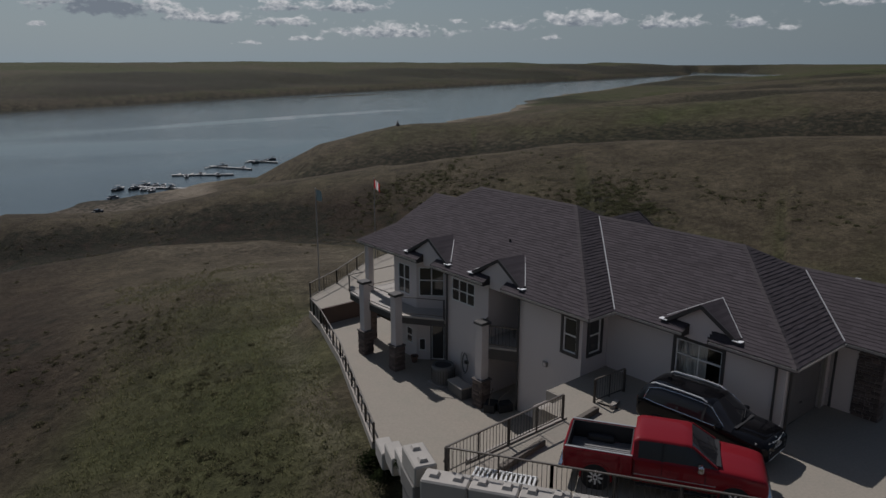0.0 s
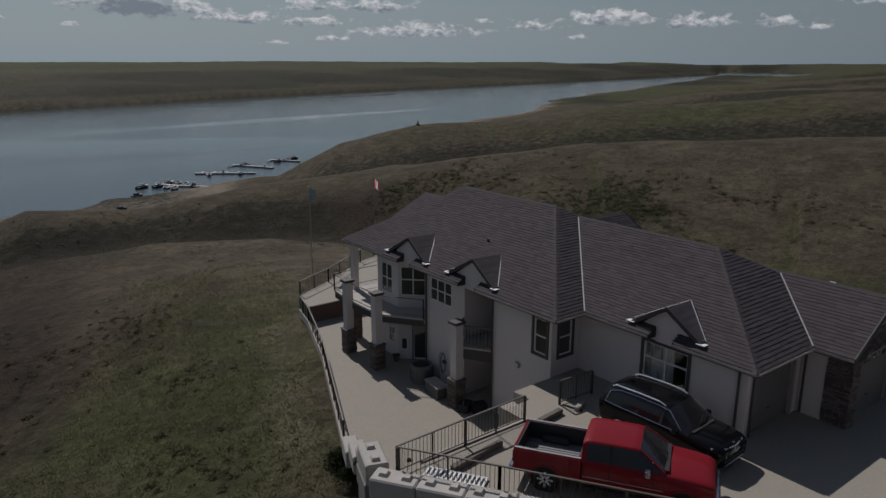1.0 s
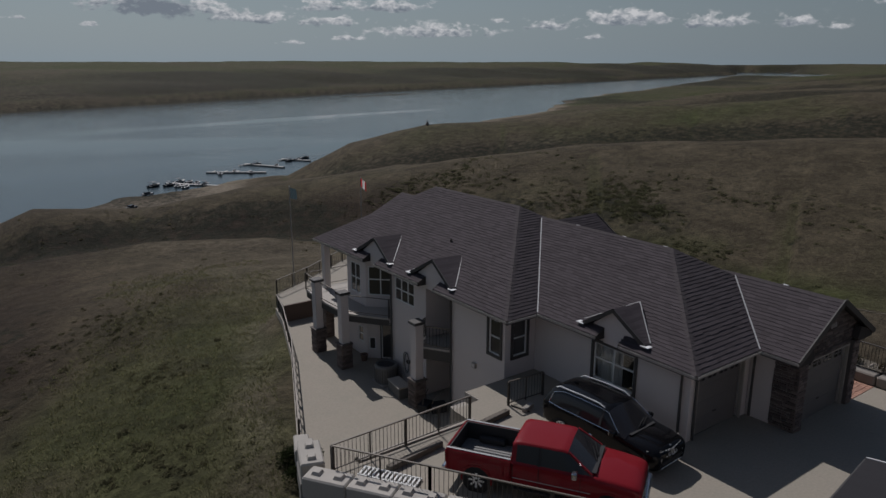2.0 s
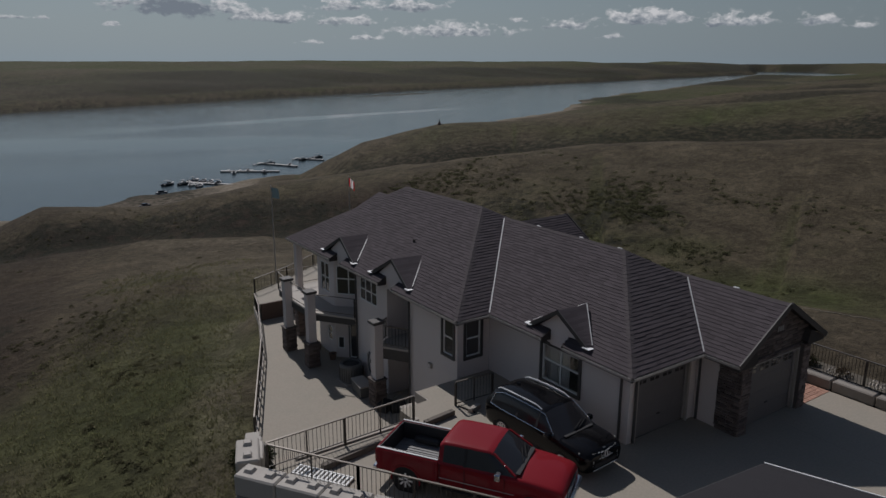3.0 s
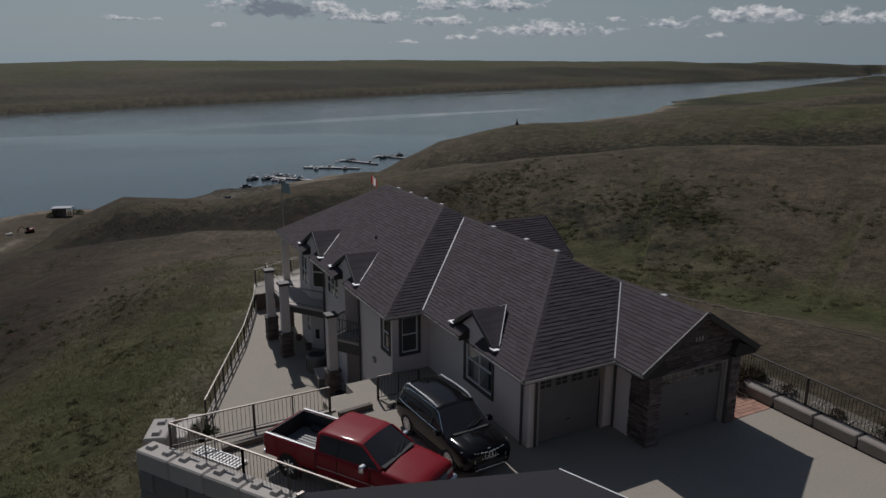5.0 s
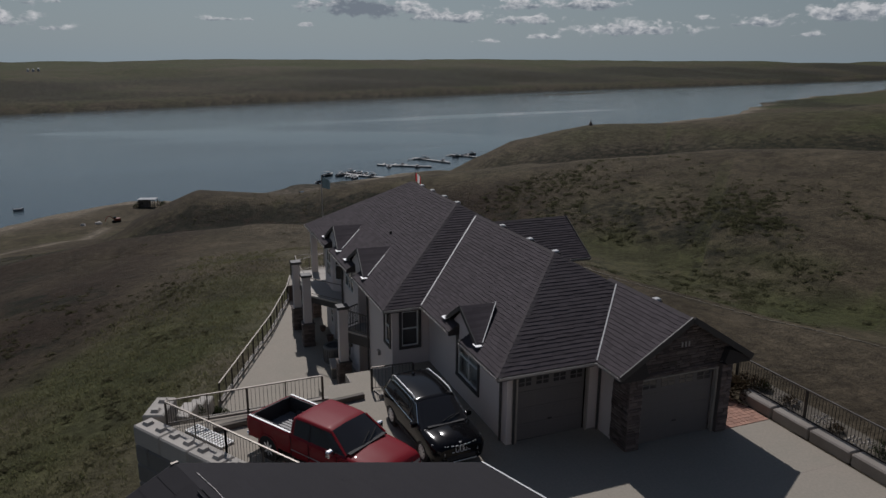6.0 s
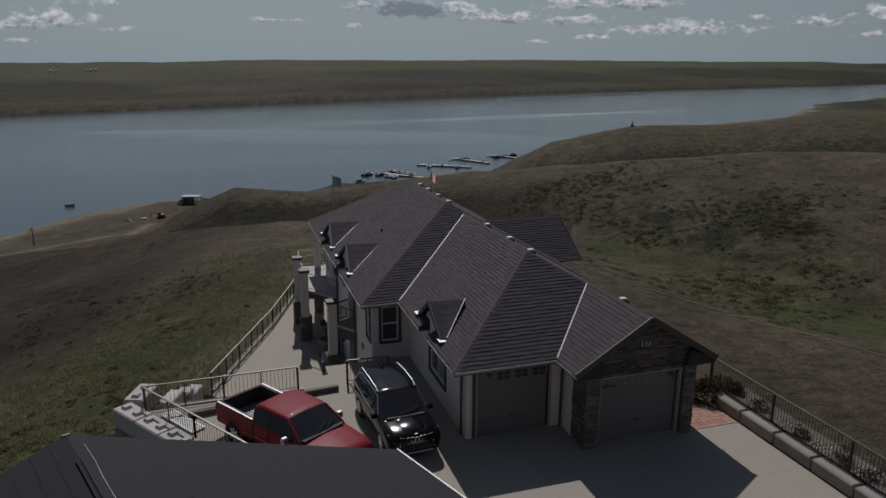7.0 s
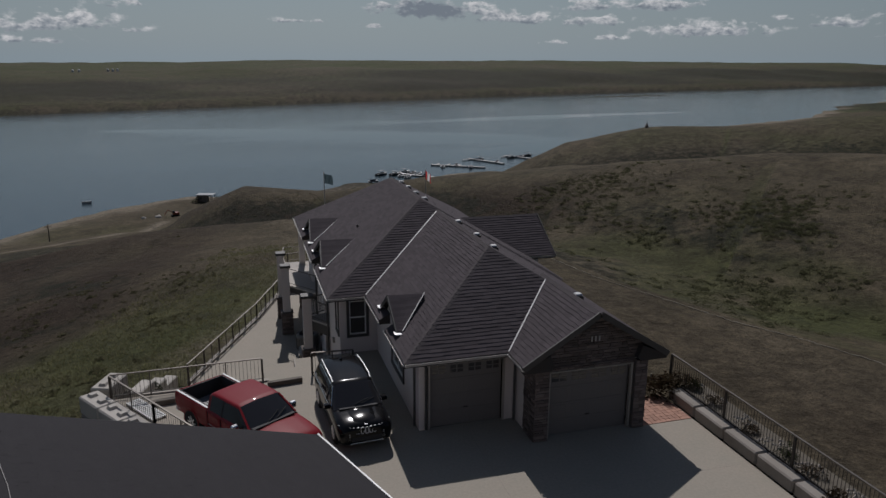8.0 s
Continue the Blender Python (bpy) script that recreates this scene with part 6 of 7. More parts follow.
        part("fuel_flap", box(-1.6, s * .985 - 0.01, 0.95, -1.43, s * .985 + 0.006, 1.12, 0.004), RED, c) if s > 0 else None
    bm = box(-2.88, -0.83, 0.62, -0.90, 0.83, 0.68)
    for i in range(12):
        u = -0.76 + i * 0.138
        part("floor_rib", box(-2.86, u - 0.035, 0.681, -0.92, u + 0.035, 0.70), BED_FLOOR, c)
    part("bed_floor", bm, BED_FLOOR, c, "ribbed grey bed floor")
    part("bed_front", box(-0.94, -0.83, 0.68, -0.875, 0.83, 1.27, 0.01), RED, c)
    part("bed_liner", box(-0.975, -0.8, 0.68, -0.943, 0.8, 1.262), LINER, c)
    part("bed_liner", box(-2.872, -0.8, 0.68, -2.84, 0.8, 1.25), LINER, c)
    gate = part("tailgate", box(-2.95, -0.82, 0.62, -2.875, 0.82, 1.26, 0.02), RED, c)
    part("gate_handle", box(-2.965, -0.12, 1.08, -2.945, 0.12, 1.15, 0.008), CLAD, gate)
    part("rear_bumper", box(-3.08, -0.93, 0.45, -2.93, 0.93, 0.62, 0.03), CHROME, c, "chrome rear bumper")
    part("front_bumper", box(2.78, -0.96, 0.42, 3.0, 0.96, 0.66, 0.05), CHROME, c, "chrome front bumper")
    part("number_plate", box(-3.09, -0.15, 0.48, -3.082, 0.15, 0.6), WHITE, c)
    g = part("grille", box(2.80, -0.52, 0.70, 2.885, 0.52, 0.98, 0.02), CLAD, c)
    for zz in (0.76, 0.84, 0.92):
        part("grille_bar", box(2.87, -0.5, zz - 0.014, 2.895, 0.5, zz + 0.014, 0.004), CHROME, g)
    for s in (-1, 1):
        part("wiper", beam((1.47, s * 0.15, 1.36), (1.27, s * 0.15 + 0.5, 1.50), 0.025, 0.02), RUBBER, c)
    part("chassis", box(-2.7, -0.5, 0.32, 2.6, 0.5, 0.5), RUBBER, c)
    return c


suv(21.60, 11.28, -86.0)
pickup(18.03, 10.63, -57.5)


# ---- the roof beside the drive ----
near = thing("neighbour_house", "low house with a plain dark grey shingle roof", "house")
NA, ALONG, ACROSS = Vector((19.56, 2.69, 4.32)), Vector((0.356, -0.934, 0)), Vector((-0.934, -0.356, 0))
N_RISE, N_HALF, N_LONG = 0.375, 6.25, 23.0
N_RIDGE = NA + ACROSS * N_HALF - ALONG * 0.4 + Vector((0, 0, N_RISE * N_HALF))
N_WEST = N_RIDGE + ACROSS * 6.0 - Vector((0, 0, 2.15))
bm = bmesh.new()
courses(bm, NA + ALONG * N_LONG, NA, N_RIDGE + ALONG * N_LONG, N_RIDGE, 0.16, 0.008)
courses(bm, N_WEST, N_WEST + ALONG * N_LONG, N_RIDGE, N_RIDGE + ALONG * N_LONG, 0.30, 0.008)
tagged(part("shingles", bm, ROOF_NEAR, near), kind="stuff")
bm = bmesh.new()
for p, q in ((NA, N_RIDGE), (N_RIDGE, N_WEST)):
    quad(bm, *[k - Vector((0, 0, 0.05)) for k in (p, p + ALONG * N_LONG, q + ALONG * N_LONG, q)])
part("sheathing", bm, ROOF_NEAR, near)
part("eave_edge", beam(NA + Vector((0.02, 0, 0.0)), NA + ALONG * N_LONG + Vector((0.02, 0, 0.0)), 0.035, 0.045), WHITE, near, "thin white metal drip edge")
part("eave_edge", beam(N_WEST, N_WEST + ALONG * N_LONG, 0.05, 0.06), TRIM, near)
for p, q in ((NA, N_RIDGE), (N_WEST, N_RIDGE)):
    part("rake_trim", beam(p - ALONG * 0.02 - Vector((0, 0, 0.09)), q - ALONG * 0.02 - Vector((0, 0, 0.09)), 0.03, 0.14), TRIM, near)
for drop in (-0.02, 0.05):
    part("ridge_seam", beam(N_RIDGE + ACROSS * drop + ALONG * 0.95 + Vector((0, 0, 0.012)), N_RIDGE + ACROSS * drop + ALONG * N_LONG + Vector((0, 0, 0.012)), 0.022, 0.012), RUBBER, near, "thin black seam along the ridge")
part("ridge_end_cap", box(-0.06, -0.03, -0.02, 0.06, 0.03, 0.010, 0.004, m=Matrix.Translation(N_RIDGE) @ Matrix.Rotation(math.atan2(ACROSS.y, ACROSS.x), 4, "Z")), RAIL, near, "small dull cap at the ridge end")
part("ridge_wire", tube([N_RIDGE - ACROSS * (0.18 + 0.015 * math.sin(k * 1.9)) + ALONG * (0.4 + k * 0.6) - Vector((0, 0, 0.055)) for k in range(26)], 0.006, 6), GUTTER, near, "thin pale wire beside the ridge")
corners = [NA + ACROSS * 0.5 + ALONG * 0.5, N_WEST - ACROSS * 0.5 + ALONG * 0.5, N_WEST - ACROSS * 0.5 + ALONG * (N_LONG - 0.5), NA + ACROSS * 0.5 + ALONG * (N_LONG - 0.5)]
part("wall", prism([(k.x, k.y) for k in corners], -2.5, 4.2), STUCCO, near)
bm = bmesh.new()
for u in (0.5, N_LONG - 0.5):
    quad(bm, *[k + ALONG * u for k in (NA + ACROSS * 0.5 - Vector((0, 0, 0.1)), N_RIDGE - Vector((0, 0, 0.1)), N_WEST - ACROSS * 0.5 - Vector((0, 0, 0.1)))])
part("gable", bm, STUCCO, near)

# ---- on the patio ----
ac = thing("air_conditioner", "round grey air conditioner standing on the shaded patio", "air conditioner", at=(21.35, 25.3, -2.95))
part("casing", lathe(((0.56, 0.05), (0.58, 0.10), (0.58, 0.86), (0.54, 0.96), (0.44, 0.96), (0.44, 0.86)), 28), material("ac_grey", (0.12, 0.12, 0.12), 0.5, vary=0.06), ac, smooth=False)
for i in range(28):
    a = 2 * math.pi * i / 28
    part("louvre", box(-0.012, 0.578, 0.14, 0.012, 0.594, 0.82, m=Matrix.Rotation(a, 4, "Z")), IRON, ac)
part("fan_grille", lathe(((0.44, 0.88), (0.05, 0.92), (0.0, 0.92)), 20), DARK, ac)
part("foot", box(-0.55, -0.55, 0.0, 0.55, 0.55, 0.05), KERB, ac)
chest = thing("storage_box", "grey plastic storage box with a pale lid on the patio", "storage box", at=(21.1, 23.75, -2.95), turn=82)
part("body", box(-0.62, -0.3, 0, 0.62, 0.3, 0.52, 0.02), material("box_grey", (0.09, 0.09, 0.09), 0.6), chest)
part("lid", box(-0.66, -0.33, 0.52, 0.66, 0.33, 0.60, 0.03), KERB, chest, "pale lid")
for i in range(5):
    part("rib", box(-0.52 + i * 0.25, -0.315, 0.05, -0.46 + i * 0.25, -0.298, 0.5), material("box_rib", (0.14, 0.14, 0.14), 0.6), chest)
reel = thing("hose_reel", "coiled garden hose on a wall bracket", "garden hose", at=(21.98, 24.3, -1.75))
bm = bmesh.new()
for i in range(4):
    r = 0.34 + 0.02 * i
    tube([(-0.03 * (i % 2) - 0.05, 0.5 * r * math.cos(a), 1.35 * r * math.sin(a)) for a in np.linspace(0, 2 * math.pi, 25)], 0.014, 6, bm)
part("hose", bm, material("hose_grey", (0.16, 0.155, 0.15), 0.5), reel)
part("drain_pipe", tube(((-0.04, 0.32, -1.15), (-0.04, 0.32, 0.35), (0.05, 0.30, 0.45)), 0.03, 8), KERB, reel)
part("bracket", box(-0.05, -0.1, -0.05, 0.09, 0.1, 0.1, 0.01), IRON, reel)
pot_mat = material("clay_pot", (0.16, 0.10, 0.075), 0.8)


def planter(x, y, z, r, h, label):
    p = thing("plant_pot", label, "plant pot", "pots on the patio", at=(x, y, z))
    part("pot", lathe(((r * 0.7, 0), (r, h * 0.9), (r * 1.08, h * 0.92), (r * 1.08, h), (r * 0.9, h), (r * 0.88, h * 0.85)), 18), pot_mat, p)
    part("soil", lathe(((r * 0.88, h * 0.84), (0.02, h * 0.86)), 14), DARK, p)
    return p


planter(21.75, 28.2, -2.95, 0.2, 0.36, "dark clay pot beside the patio door")
planter(21.7, 29.9, -2.95, 0.18, 0.3, "dark clay pot under the deck")
for x, y, t in ((21.15, 21.6, 30), (21.6, 21.2, -20)):
    b = thing("tool_crate", "dark crate of garden tools beside the stone pillar", "crate", at=(x, y, -2.95), turn=t)
    part("side", box(-0.35, -0.25, 0, 0.35, 0.25, 0.4, 0.02), CLAD, b)
    part("handle", tube(((-0.3, 0, 0.4), (-0.2, 0, 0.7), (0.3, 0, 0.95)), 0.02, 6), TIMBER, b)

# ---- on the driveway ----
for (x0, y0), (x1, y1) in (((14.6, 14.22), (16.9, 14.52)), ((18.85, 14.75), (20.2, 14.9))):
    d = Vector((x1 - x0, y1 - y0, 0))
    t = thing("parking_timber", "weathered dark timber laid as a wheel stop", "timber", "wheel stops", at=((x0 + x1) / 2, (y0 + y1) / 2, 0), turn=math.degrees(math.atan2(d.y, d.x)))
    part("log", box(-d.length / 2, -0.11, 0, d.length / 2, 0.11, 0.2, 0.02), TIMBER, t)
    for u in (-0.4, 0.4):
        part("spike", lathe(((0.03, 0.195), (0.03, 0.215)), 10, at=(u * d.length, 0, 0)), IRON, t)
ladder = thing("ladder", "white ladder lying flat beside the fence", "ladder", at=(14.44, 13.87, 0.01), turn=-57.0)
for s in (-1, 1):
    part("rail", box(-1.0, s * 0.24 - 0.03, 0.0, 1.0, s * 0.24 + 0.03, 0.08, 0.008), WHITE, ladder)
for i in range(14):
    part("rung", box(-0.95 + i * 0.146 - 0.035, -0.21, 0.02, -0.95 + i * 0.146 + 0.035, 0.21, 0.075, 0.006), WHITE, ladder)
fence("entry_fence", "short dark picket railing beside the entry", ((20.66, 15.40), (22.33, 15.30)), 0.0, 0.97, 0.13, 0.84)
# added dark bar that draws the railing's shadow line on the ground
part("shadow_bar", beam((20.72, 15.30, 0.03), (20.92, 14.5, 0.03), 0.05, 0.05), IRON, thing("railing_shadow_line", "dark bar on the concrete standing in for the railing's shadow", "metal rail"))
stone = thing("paving_block", "loose concrete block beside the handrail", "concrete block", at=(21.05, 14.75, 0.0), turn=20)
part("body", box(-0.3, -0.1, 0, 0.3, 0.1, 0.15, 0.01), KERB, stone)
lampst = thing("path_light", "small dark path light on a thin stake", "garden light", at=(15.7, 18.25, -2.95))
part("stake", tube(((0, 0, 0), (0, 0, 1.0)), 0.014, 6), IRON, lampst)
part("head", lathe(((0.02, 0.98), (0.1, 1.0), (0.08, 1.08), (0.02, 1.14)), 12), IRON, lampst)
meter = thing("wall_box", "small grey utility box on the stucco wall", "utility box", at=(22.03, 19.2, -0.1))
part("case", box(-0.05, -0.12, -0.1, 0.068, 0.12, 0.12, 0.01), KERB, meter)
part("cover", box(-0.06, -0.08, -0.06, -0.05, 0.08, 0.08), STUCCO, meter)
pad = thing("paver_pad", "square of worn red pavers beside the garage", "paving", kind="structure")


def pavers():
    rng = random.Random(3)
    mesh = None
    for i in range(10):
        for j in range(10):
            x, y = 31.62 + i * 0.2, 8.12 + j * 0.2
            if mesh is None:
                o = part("paver", box(-0.096, -0.096, -0.06, 0.096, 0.096, 0.016, 0.006), PAVER, pad)
                mesh = o.data
            else:
                o = new("paver", mesh)
                o.parent = pad
            o.location = (x, y, rng.uniform(-0.003, 0.003))


pavers()

# ---- flags ----
def flagpole(x, y, z0, z1, colors, droop, label, turn, fly=1.15):
    f = thing("flagpole", label, "flagpole", "flagpoles", at=(x, y, z0))
    h = z1 - z0
    part("pole", tube(((0, 0, -0.3), (0, 0, h)), 0.04, 8, radii=[0.05, 0.028]), GUTTER, f)
    part("finial", lathe(((0.02, h), (0.05, h + 0.05), (0.02, h + 0.1)), 10), GUTTER, f)
    bm = bmesh.new()
    nu, nv = 14, 6
    ca, sa = math.cos(radians(turn)), math.sin(radians(turn))
    grid = [[bm.verts.new((ca * (u * fly / nu) * (1 - droop * 0.25) + 0.07 * math.sin(u * 0.9 + v * 0.4) * sa, sa * (u * fly / nu) * (1 - droop * 0.25) - 0.07 * math.sin(u * 0.9 + v * 0.4) * ca,
                           h - 0.05 - v * 0.75 / nv - droop * (u / nu) ** 1.3 * 0.5)) for v in range(nv + 1)] for u in range(nu + 1)]
    for u in range(nu):
        for v in range(nv):
            q = bm.faces.new((grid[u][v], grid[u + 1][v], grid[u + 1][v + 1], grid[u][v + 1]))
            q.material_index = colors[1](u / nu, v / nv)
            q.smooth = True
    part("flag", bm, colors[0], f)
    return f


F_RED = leaf_material("flag_red", (0.60, 0.05, 0.05), (0.55, 0.04, 0.04))
F_WHITE = leaf_material("flag_white", (0.78, 0.77, 0.75), (0.74, 0.73, 0.71))
F_BLUE = leaf_material("flag_blue", (0.07, 0.10, 0.115), (0.06, 0.09, 0.10))
flagpole(35.0, 51.5, -8.0, 2.7, ([F_RED, F_WHITE], lambda u, v: 1 if 0.27 < u < 0.73 else 0), 0.9, "tall flagpole with a red and white flag behind the house", -25, 0.62)
flagpole(24.7, 43.4, -5.0, 4.0, ([F_BLUE], lambda u, v: 0), 0.5, "tall flagpole with a dark slate-blue flag beside the terrace", 35, 1.0)


# ---- lakeside ----
ALU = material("dock_grey", (0.28, 0.275, 0.265), 0.6, vary=0.1, fine=3)
HULLS = [material("hull_white", (0.34, 0.34, 0.34), 0.35, vary=0.04), material("hull_dark", (0.03, 0.035, 0.045), 0.35, vary=0.04), material("hull_grey", (0.2, 0.2, 0.21), 0.4, vary=0.04)]


def dock(a, b, fingers, label):
    d = thing("floating_dock", label, "dock", "docks")
    a, b = Vector((*a, LAKE_LEVEL + 0.45)), Vector((*b, LAKE_LEVEL + 0.45))
    L = (b - a).length
    n = max(2, int(L / 4.5))
    for i in range(n):
        p, q = a.lerp(b, i / n + 0.004), a.lerp(b, (i + 1) / n - 0.004)
        part("deck_section", beam(p, q, 1.9, 0.35), ALU, d)
        part("float", beam(p - Vector((0, 0, 0.35)), q - Vector((0, 0, 0.35)), 1.3, 0.5), HULLS[1], d)
    side = (b - a).normalized().cross(Vector((0, 0, 1)))
    for u, length, s in fingers:
        p = a.lerp(b, u)
        part("finger", beam(p, p + side * s * length, 1.0, 0.3), ALU, d)
    return d


def boat(x, y, turn, length, hull, canopy, label):
    b = thing("motor_boat", label, "boat", "boats at the docks", at=(x, y, LAKE_LEVEL), turn=turn)
    bm = bmesh.new()
    w = length * 0.2
    rows = []
    for u, k, sheer in ((-0.5, 0.85, 0.75), (-0.2, 1.0, 0.78), (0.15, 0.95, 0.86), (0.38, 0.55, 0.98), (0.5, 0.06, 1.1)):
        rows.append([bm.verts.new((u * length, s * w * k * f, z)) for s, f, z in ((-1, 1, sheer), (-1, 0.7, 0.0), (0, 0, -0.25), (1, 0.7, 0.0), (1, 1, sheer))])
    for p, q in zip(rows, rows[1:]):
        for i in range(4):
            bm.faces.new((p[i], q[i], q[i + 1], p[i + 1]))
        bm.faces.new((p[4], q[4], q[0], p[0]))
    bm.faces.new(rows[0])
    bmesh.ops.recalc_face_normals(bm, faces=bm.faces)
    part("hull", bm, hull, b)
    part("windscreen", box(length * 0.08, -w * 0.7, 0.85, length * 0.1, w * 0.7, 1.25), GLASS, b)
    part("seat", box(-length * 0.3, -w * 0.6, 0.8, -length * 0.15, w * 0.6, 1.05, 0.03), HULLS[2], b)
    part("engine", box(-length * 0.56, -0.22, 0.2, -length * 0.49, 0.22, 1.15, 0.04), HULLS[1], b)
    if canopy:
        part("canopy", box(-length * 0.25, -w * 0.85, 2.0, length * 0.12, w * 0.85, 2.1, 0.03), HULLS[1], b)
        for sx in (-0.24, 0.11):
            for sy in (-0.8, 0.8):
                part("canopy_post", beam((sx * length, sy * w, 0.8), (sx * length, sy * w, 2.0), 0.05, 0.05), ALU, b)
    return b


dock((107, 301), (90, 321), ((0.35, 6, 1), (0.6, 6, -1), (0.85, 6, 1)), "pale floating dock with boats near the sandy landing")
dock((139, 327), (115, 343), ((0.3, 5, 1), (0.5, 5, 1), (0.7, 5, 1), (0.9, 5, 1)), "long pale floating dock with short fingers")
dock((153, 338), (141, 361), ((0.9, 7, -1),), "pale floating dock running out from the shore")
dock((175, 353), (165, 368), ((0.5, 6, 1), (0.9, 6, -1)), "small pale floating dock below the hill")
for k, (x, y, turn, length, hull, can, label) in enumerate((
        (84, 318, 40, 7.5, 1, True, "dark pontoon boat with a canopy at the dock"), (96, 322, 30, 6.5, 2, True, "grey boat with a canopy at the dock"),
        (92, 311, 60, 6.0, 0, False, "white open motor boat at the dock"), (101, 314, 50, 6.0, 2, False, "grey open motor boat at the dock"),
        (119, 335, 70, 6.0, 0, False, "white open motor boat at the dock"), (127, 338, 70, 5.5, 2, False, "grey open motor boat at the dock"),
        (146, 357, 20, 6.5, 1, True, "dark boat with a canopy at the dock"), (152, 345, 60, 5.5, 0, False, "white open motor boat at the dock"),
        (166, 360, 30, 6.0, 1, True, "dark boat with a canopy at the dock"), (172, 362, 30, 6.0, 2, False, "grey open motor boat at the dock"),
        (90, 316, 35, 6.5, 1, True, "dark boat with a canopy at the dock"), (99, 318, 45, 6.0, 1, False, "dark open motor boat at the dock"), (103, 309, 55, 6.0, 1, True, "dark boat with a canopy at the dock"),
        (94, 306, 50, 5.5, 2, False, "grey open motor boat at the dock"), (132, 329, 65, 5.5, 1, False, "dark open motor boat at the dock"), (178, 366, 20, 6.5, 1, True, "dark boat with a canopy at the dock"),
        (-35.8, 276, 5, 3.2, 0, False, "white motor boat moored alone on the lake"))):
    boat(x, y, turn, length, HULLS[hull], can, label)


def ground_z(x, y):
    return float(land(np.array([float(x)]), np.array([float(y)]))[0])


def small_car(x, y, turn, mat, label):
    c = thing("parked_car", label, "car", "cars by the lake", at=(x, y, ground_z(x, y)), turn=turn)
    part("body", box(-2.3, -0.9, 0.35, 2.3, 0.9, 1.0, 0.15), mat, c)
    part("cabin", box(-1.5, -0.78, 1.0, 1.0, 0.78, 1.6, 0.2), CAR_GLASS, c)
    for xw in (-1.4, 1.4):
        for s in (-1, 1):
            part("wheel", lathe(((0.34, s * 0.9 - 0.1), (0.34, s * 0.9 + 0.1)), 12, "y", at=(xw, 0, 0.34)), RUBBER, c)


small_car(76, 297, 15, HULLS[2], "grey truck parked on the sandy landing")
small_car(63, 268, 40, HULLS[1], "dark car parked on the sandy landing")

cabin = thing("lake_cabin", "small flat-roofed shore cabin with a white roof", "cabin", at=(7.0, 259, ground_z(7, 259)), turn=-16)
part("roof", box(-3.1, -2.0, 2.6, 3.1, 2.0, 2.85, 0.05), HULLS[0], cabin, "white flat roof")
part("wall", box(-2.7, -1.6, -0.5, 0.6, 1.6, 2.6), TIMBER, cabin)
for sx in (1.2, 2.8):
    for sy in (-1.7, 1.7):
        part("post", box(sx - 0.1, sy - 0.1, -0.5, sx + 0.1, sy + 0.1, 2.6), TIMBER, cabin)
part("window", box(-2.0, -1.66, 1.0, -1.0, -1.59, 2.0), GLASS, cabin)
digger = thing("excavator", "orange digger parked on the shore", "digger", at=(-2.2, 236.6, ground_z(-2.2, 236.6)), turn=200)
digger.scale = (0.62, 0.62, 0.62)
ORANGE = material("machine_orange", (0.26, 0.07, 0.04), 0.5, vary=0.06)
part("tracks", box(-2.0, -1.2, 0.0, 2.0, 1.2, 0.8, 0.1), RUBBER, digger)
part("body", box(-1.9, -1.2, 0.9, 1.2, 1.2, 2.0, 0.1), ORANGE, digger)
part("cab", box(0.2, 0.1, 2.0, 1.4, 1.1, 3.0, 0.08), CAR_GLASS, digger)
part("boom", tube(((1.0, -0.3, 1.6), (3.2, -0.3, 3.6), (5.0, -0.3, 2.2), (5.2, -0.3, 0.8)), 0.22, 6), ORANGE, digger)
for k in range(2):
    r = thing("boulder", "pale boulder on the shore beside the digger", "boulder", "boulders on the shore", at=(-11.5 + 4.2 * k, 232.6 + 2 * k, ground_z(-11.5 + 4.2 * k, 232.6 + 2 * k)))
    bm = bmesh.new()
    bmesh.ops.create_icosphere(bm, subdivisions=2, radius=0.9 + 0.25 * (k % 3))
    for v in bm.verts:
        v.co *= 1 + 0.35 * noise.noise(v.co * 1.3 + Vector((k * 3.1, 0, 0)))
        v.co.z *= 0.7
    part("stone", bm, BLOCK, r)
cairn = thing("cairn", "dark stone cairn on the crest above the lake", "cairn", at=(187, 259, ground_z(187, 259)))
for k, (r, z) in enumerate(((1.0, 0.2), (0.85, 0.7), (0.6, 1.2), (0.45, 1.8), (0.35, 2.4), (0.22, 2.9))):
    bm = bmesh.new()
    bmesh.ops.create_icosphere(bm, subdivisions=1, radius=r)
    for v in bm.verts:
        v.co.z = v.co.z * 0.5 + z
        v.co.x += 0.1 * noise.noise(v.co * 2)
    part("stone", bm, STONE, cairn)


def utility_pole(x, y, h):
    p = thing("utility_pole", "wooden utility pole with one crossarm in the grass", "utility pole", "utility poles", at=(x, y, ground_z(x, y)))
    part("pole", tube(((0, 0, -0.5), (0, 0, h)), 0.14, 8, radii=[0.17, 0.11]), TIMBER, p)
    part("crossarm", box(-0.9, -0.06, h - 0.9, 0.9, 0.06, h - 0.75), TIMBER, p)
    for u in (-0.8, 0.0, 0.8):
        part("insulator", lathe(((0.05, h - 0.75), (0.06, h - 0.6), (0.02, h - 0.55)), 8, at=(u, 0, 0)), GUTTER, p)


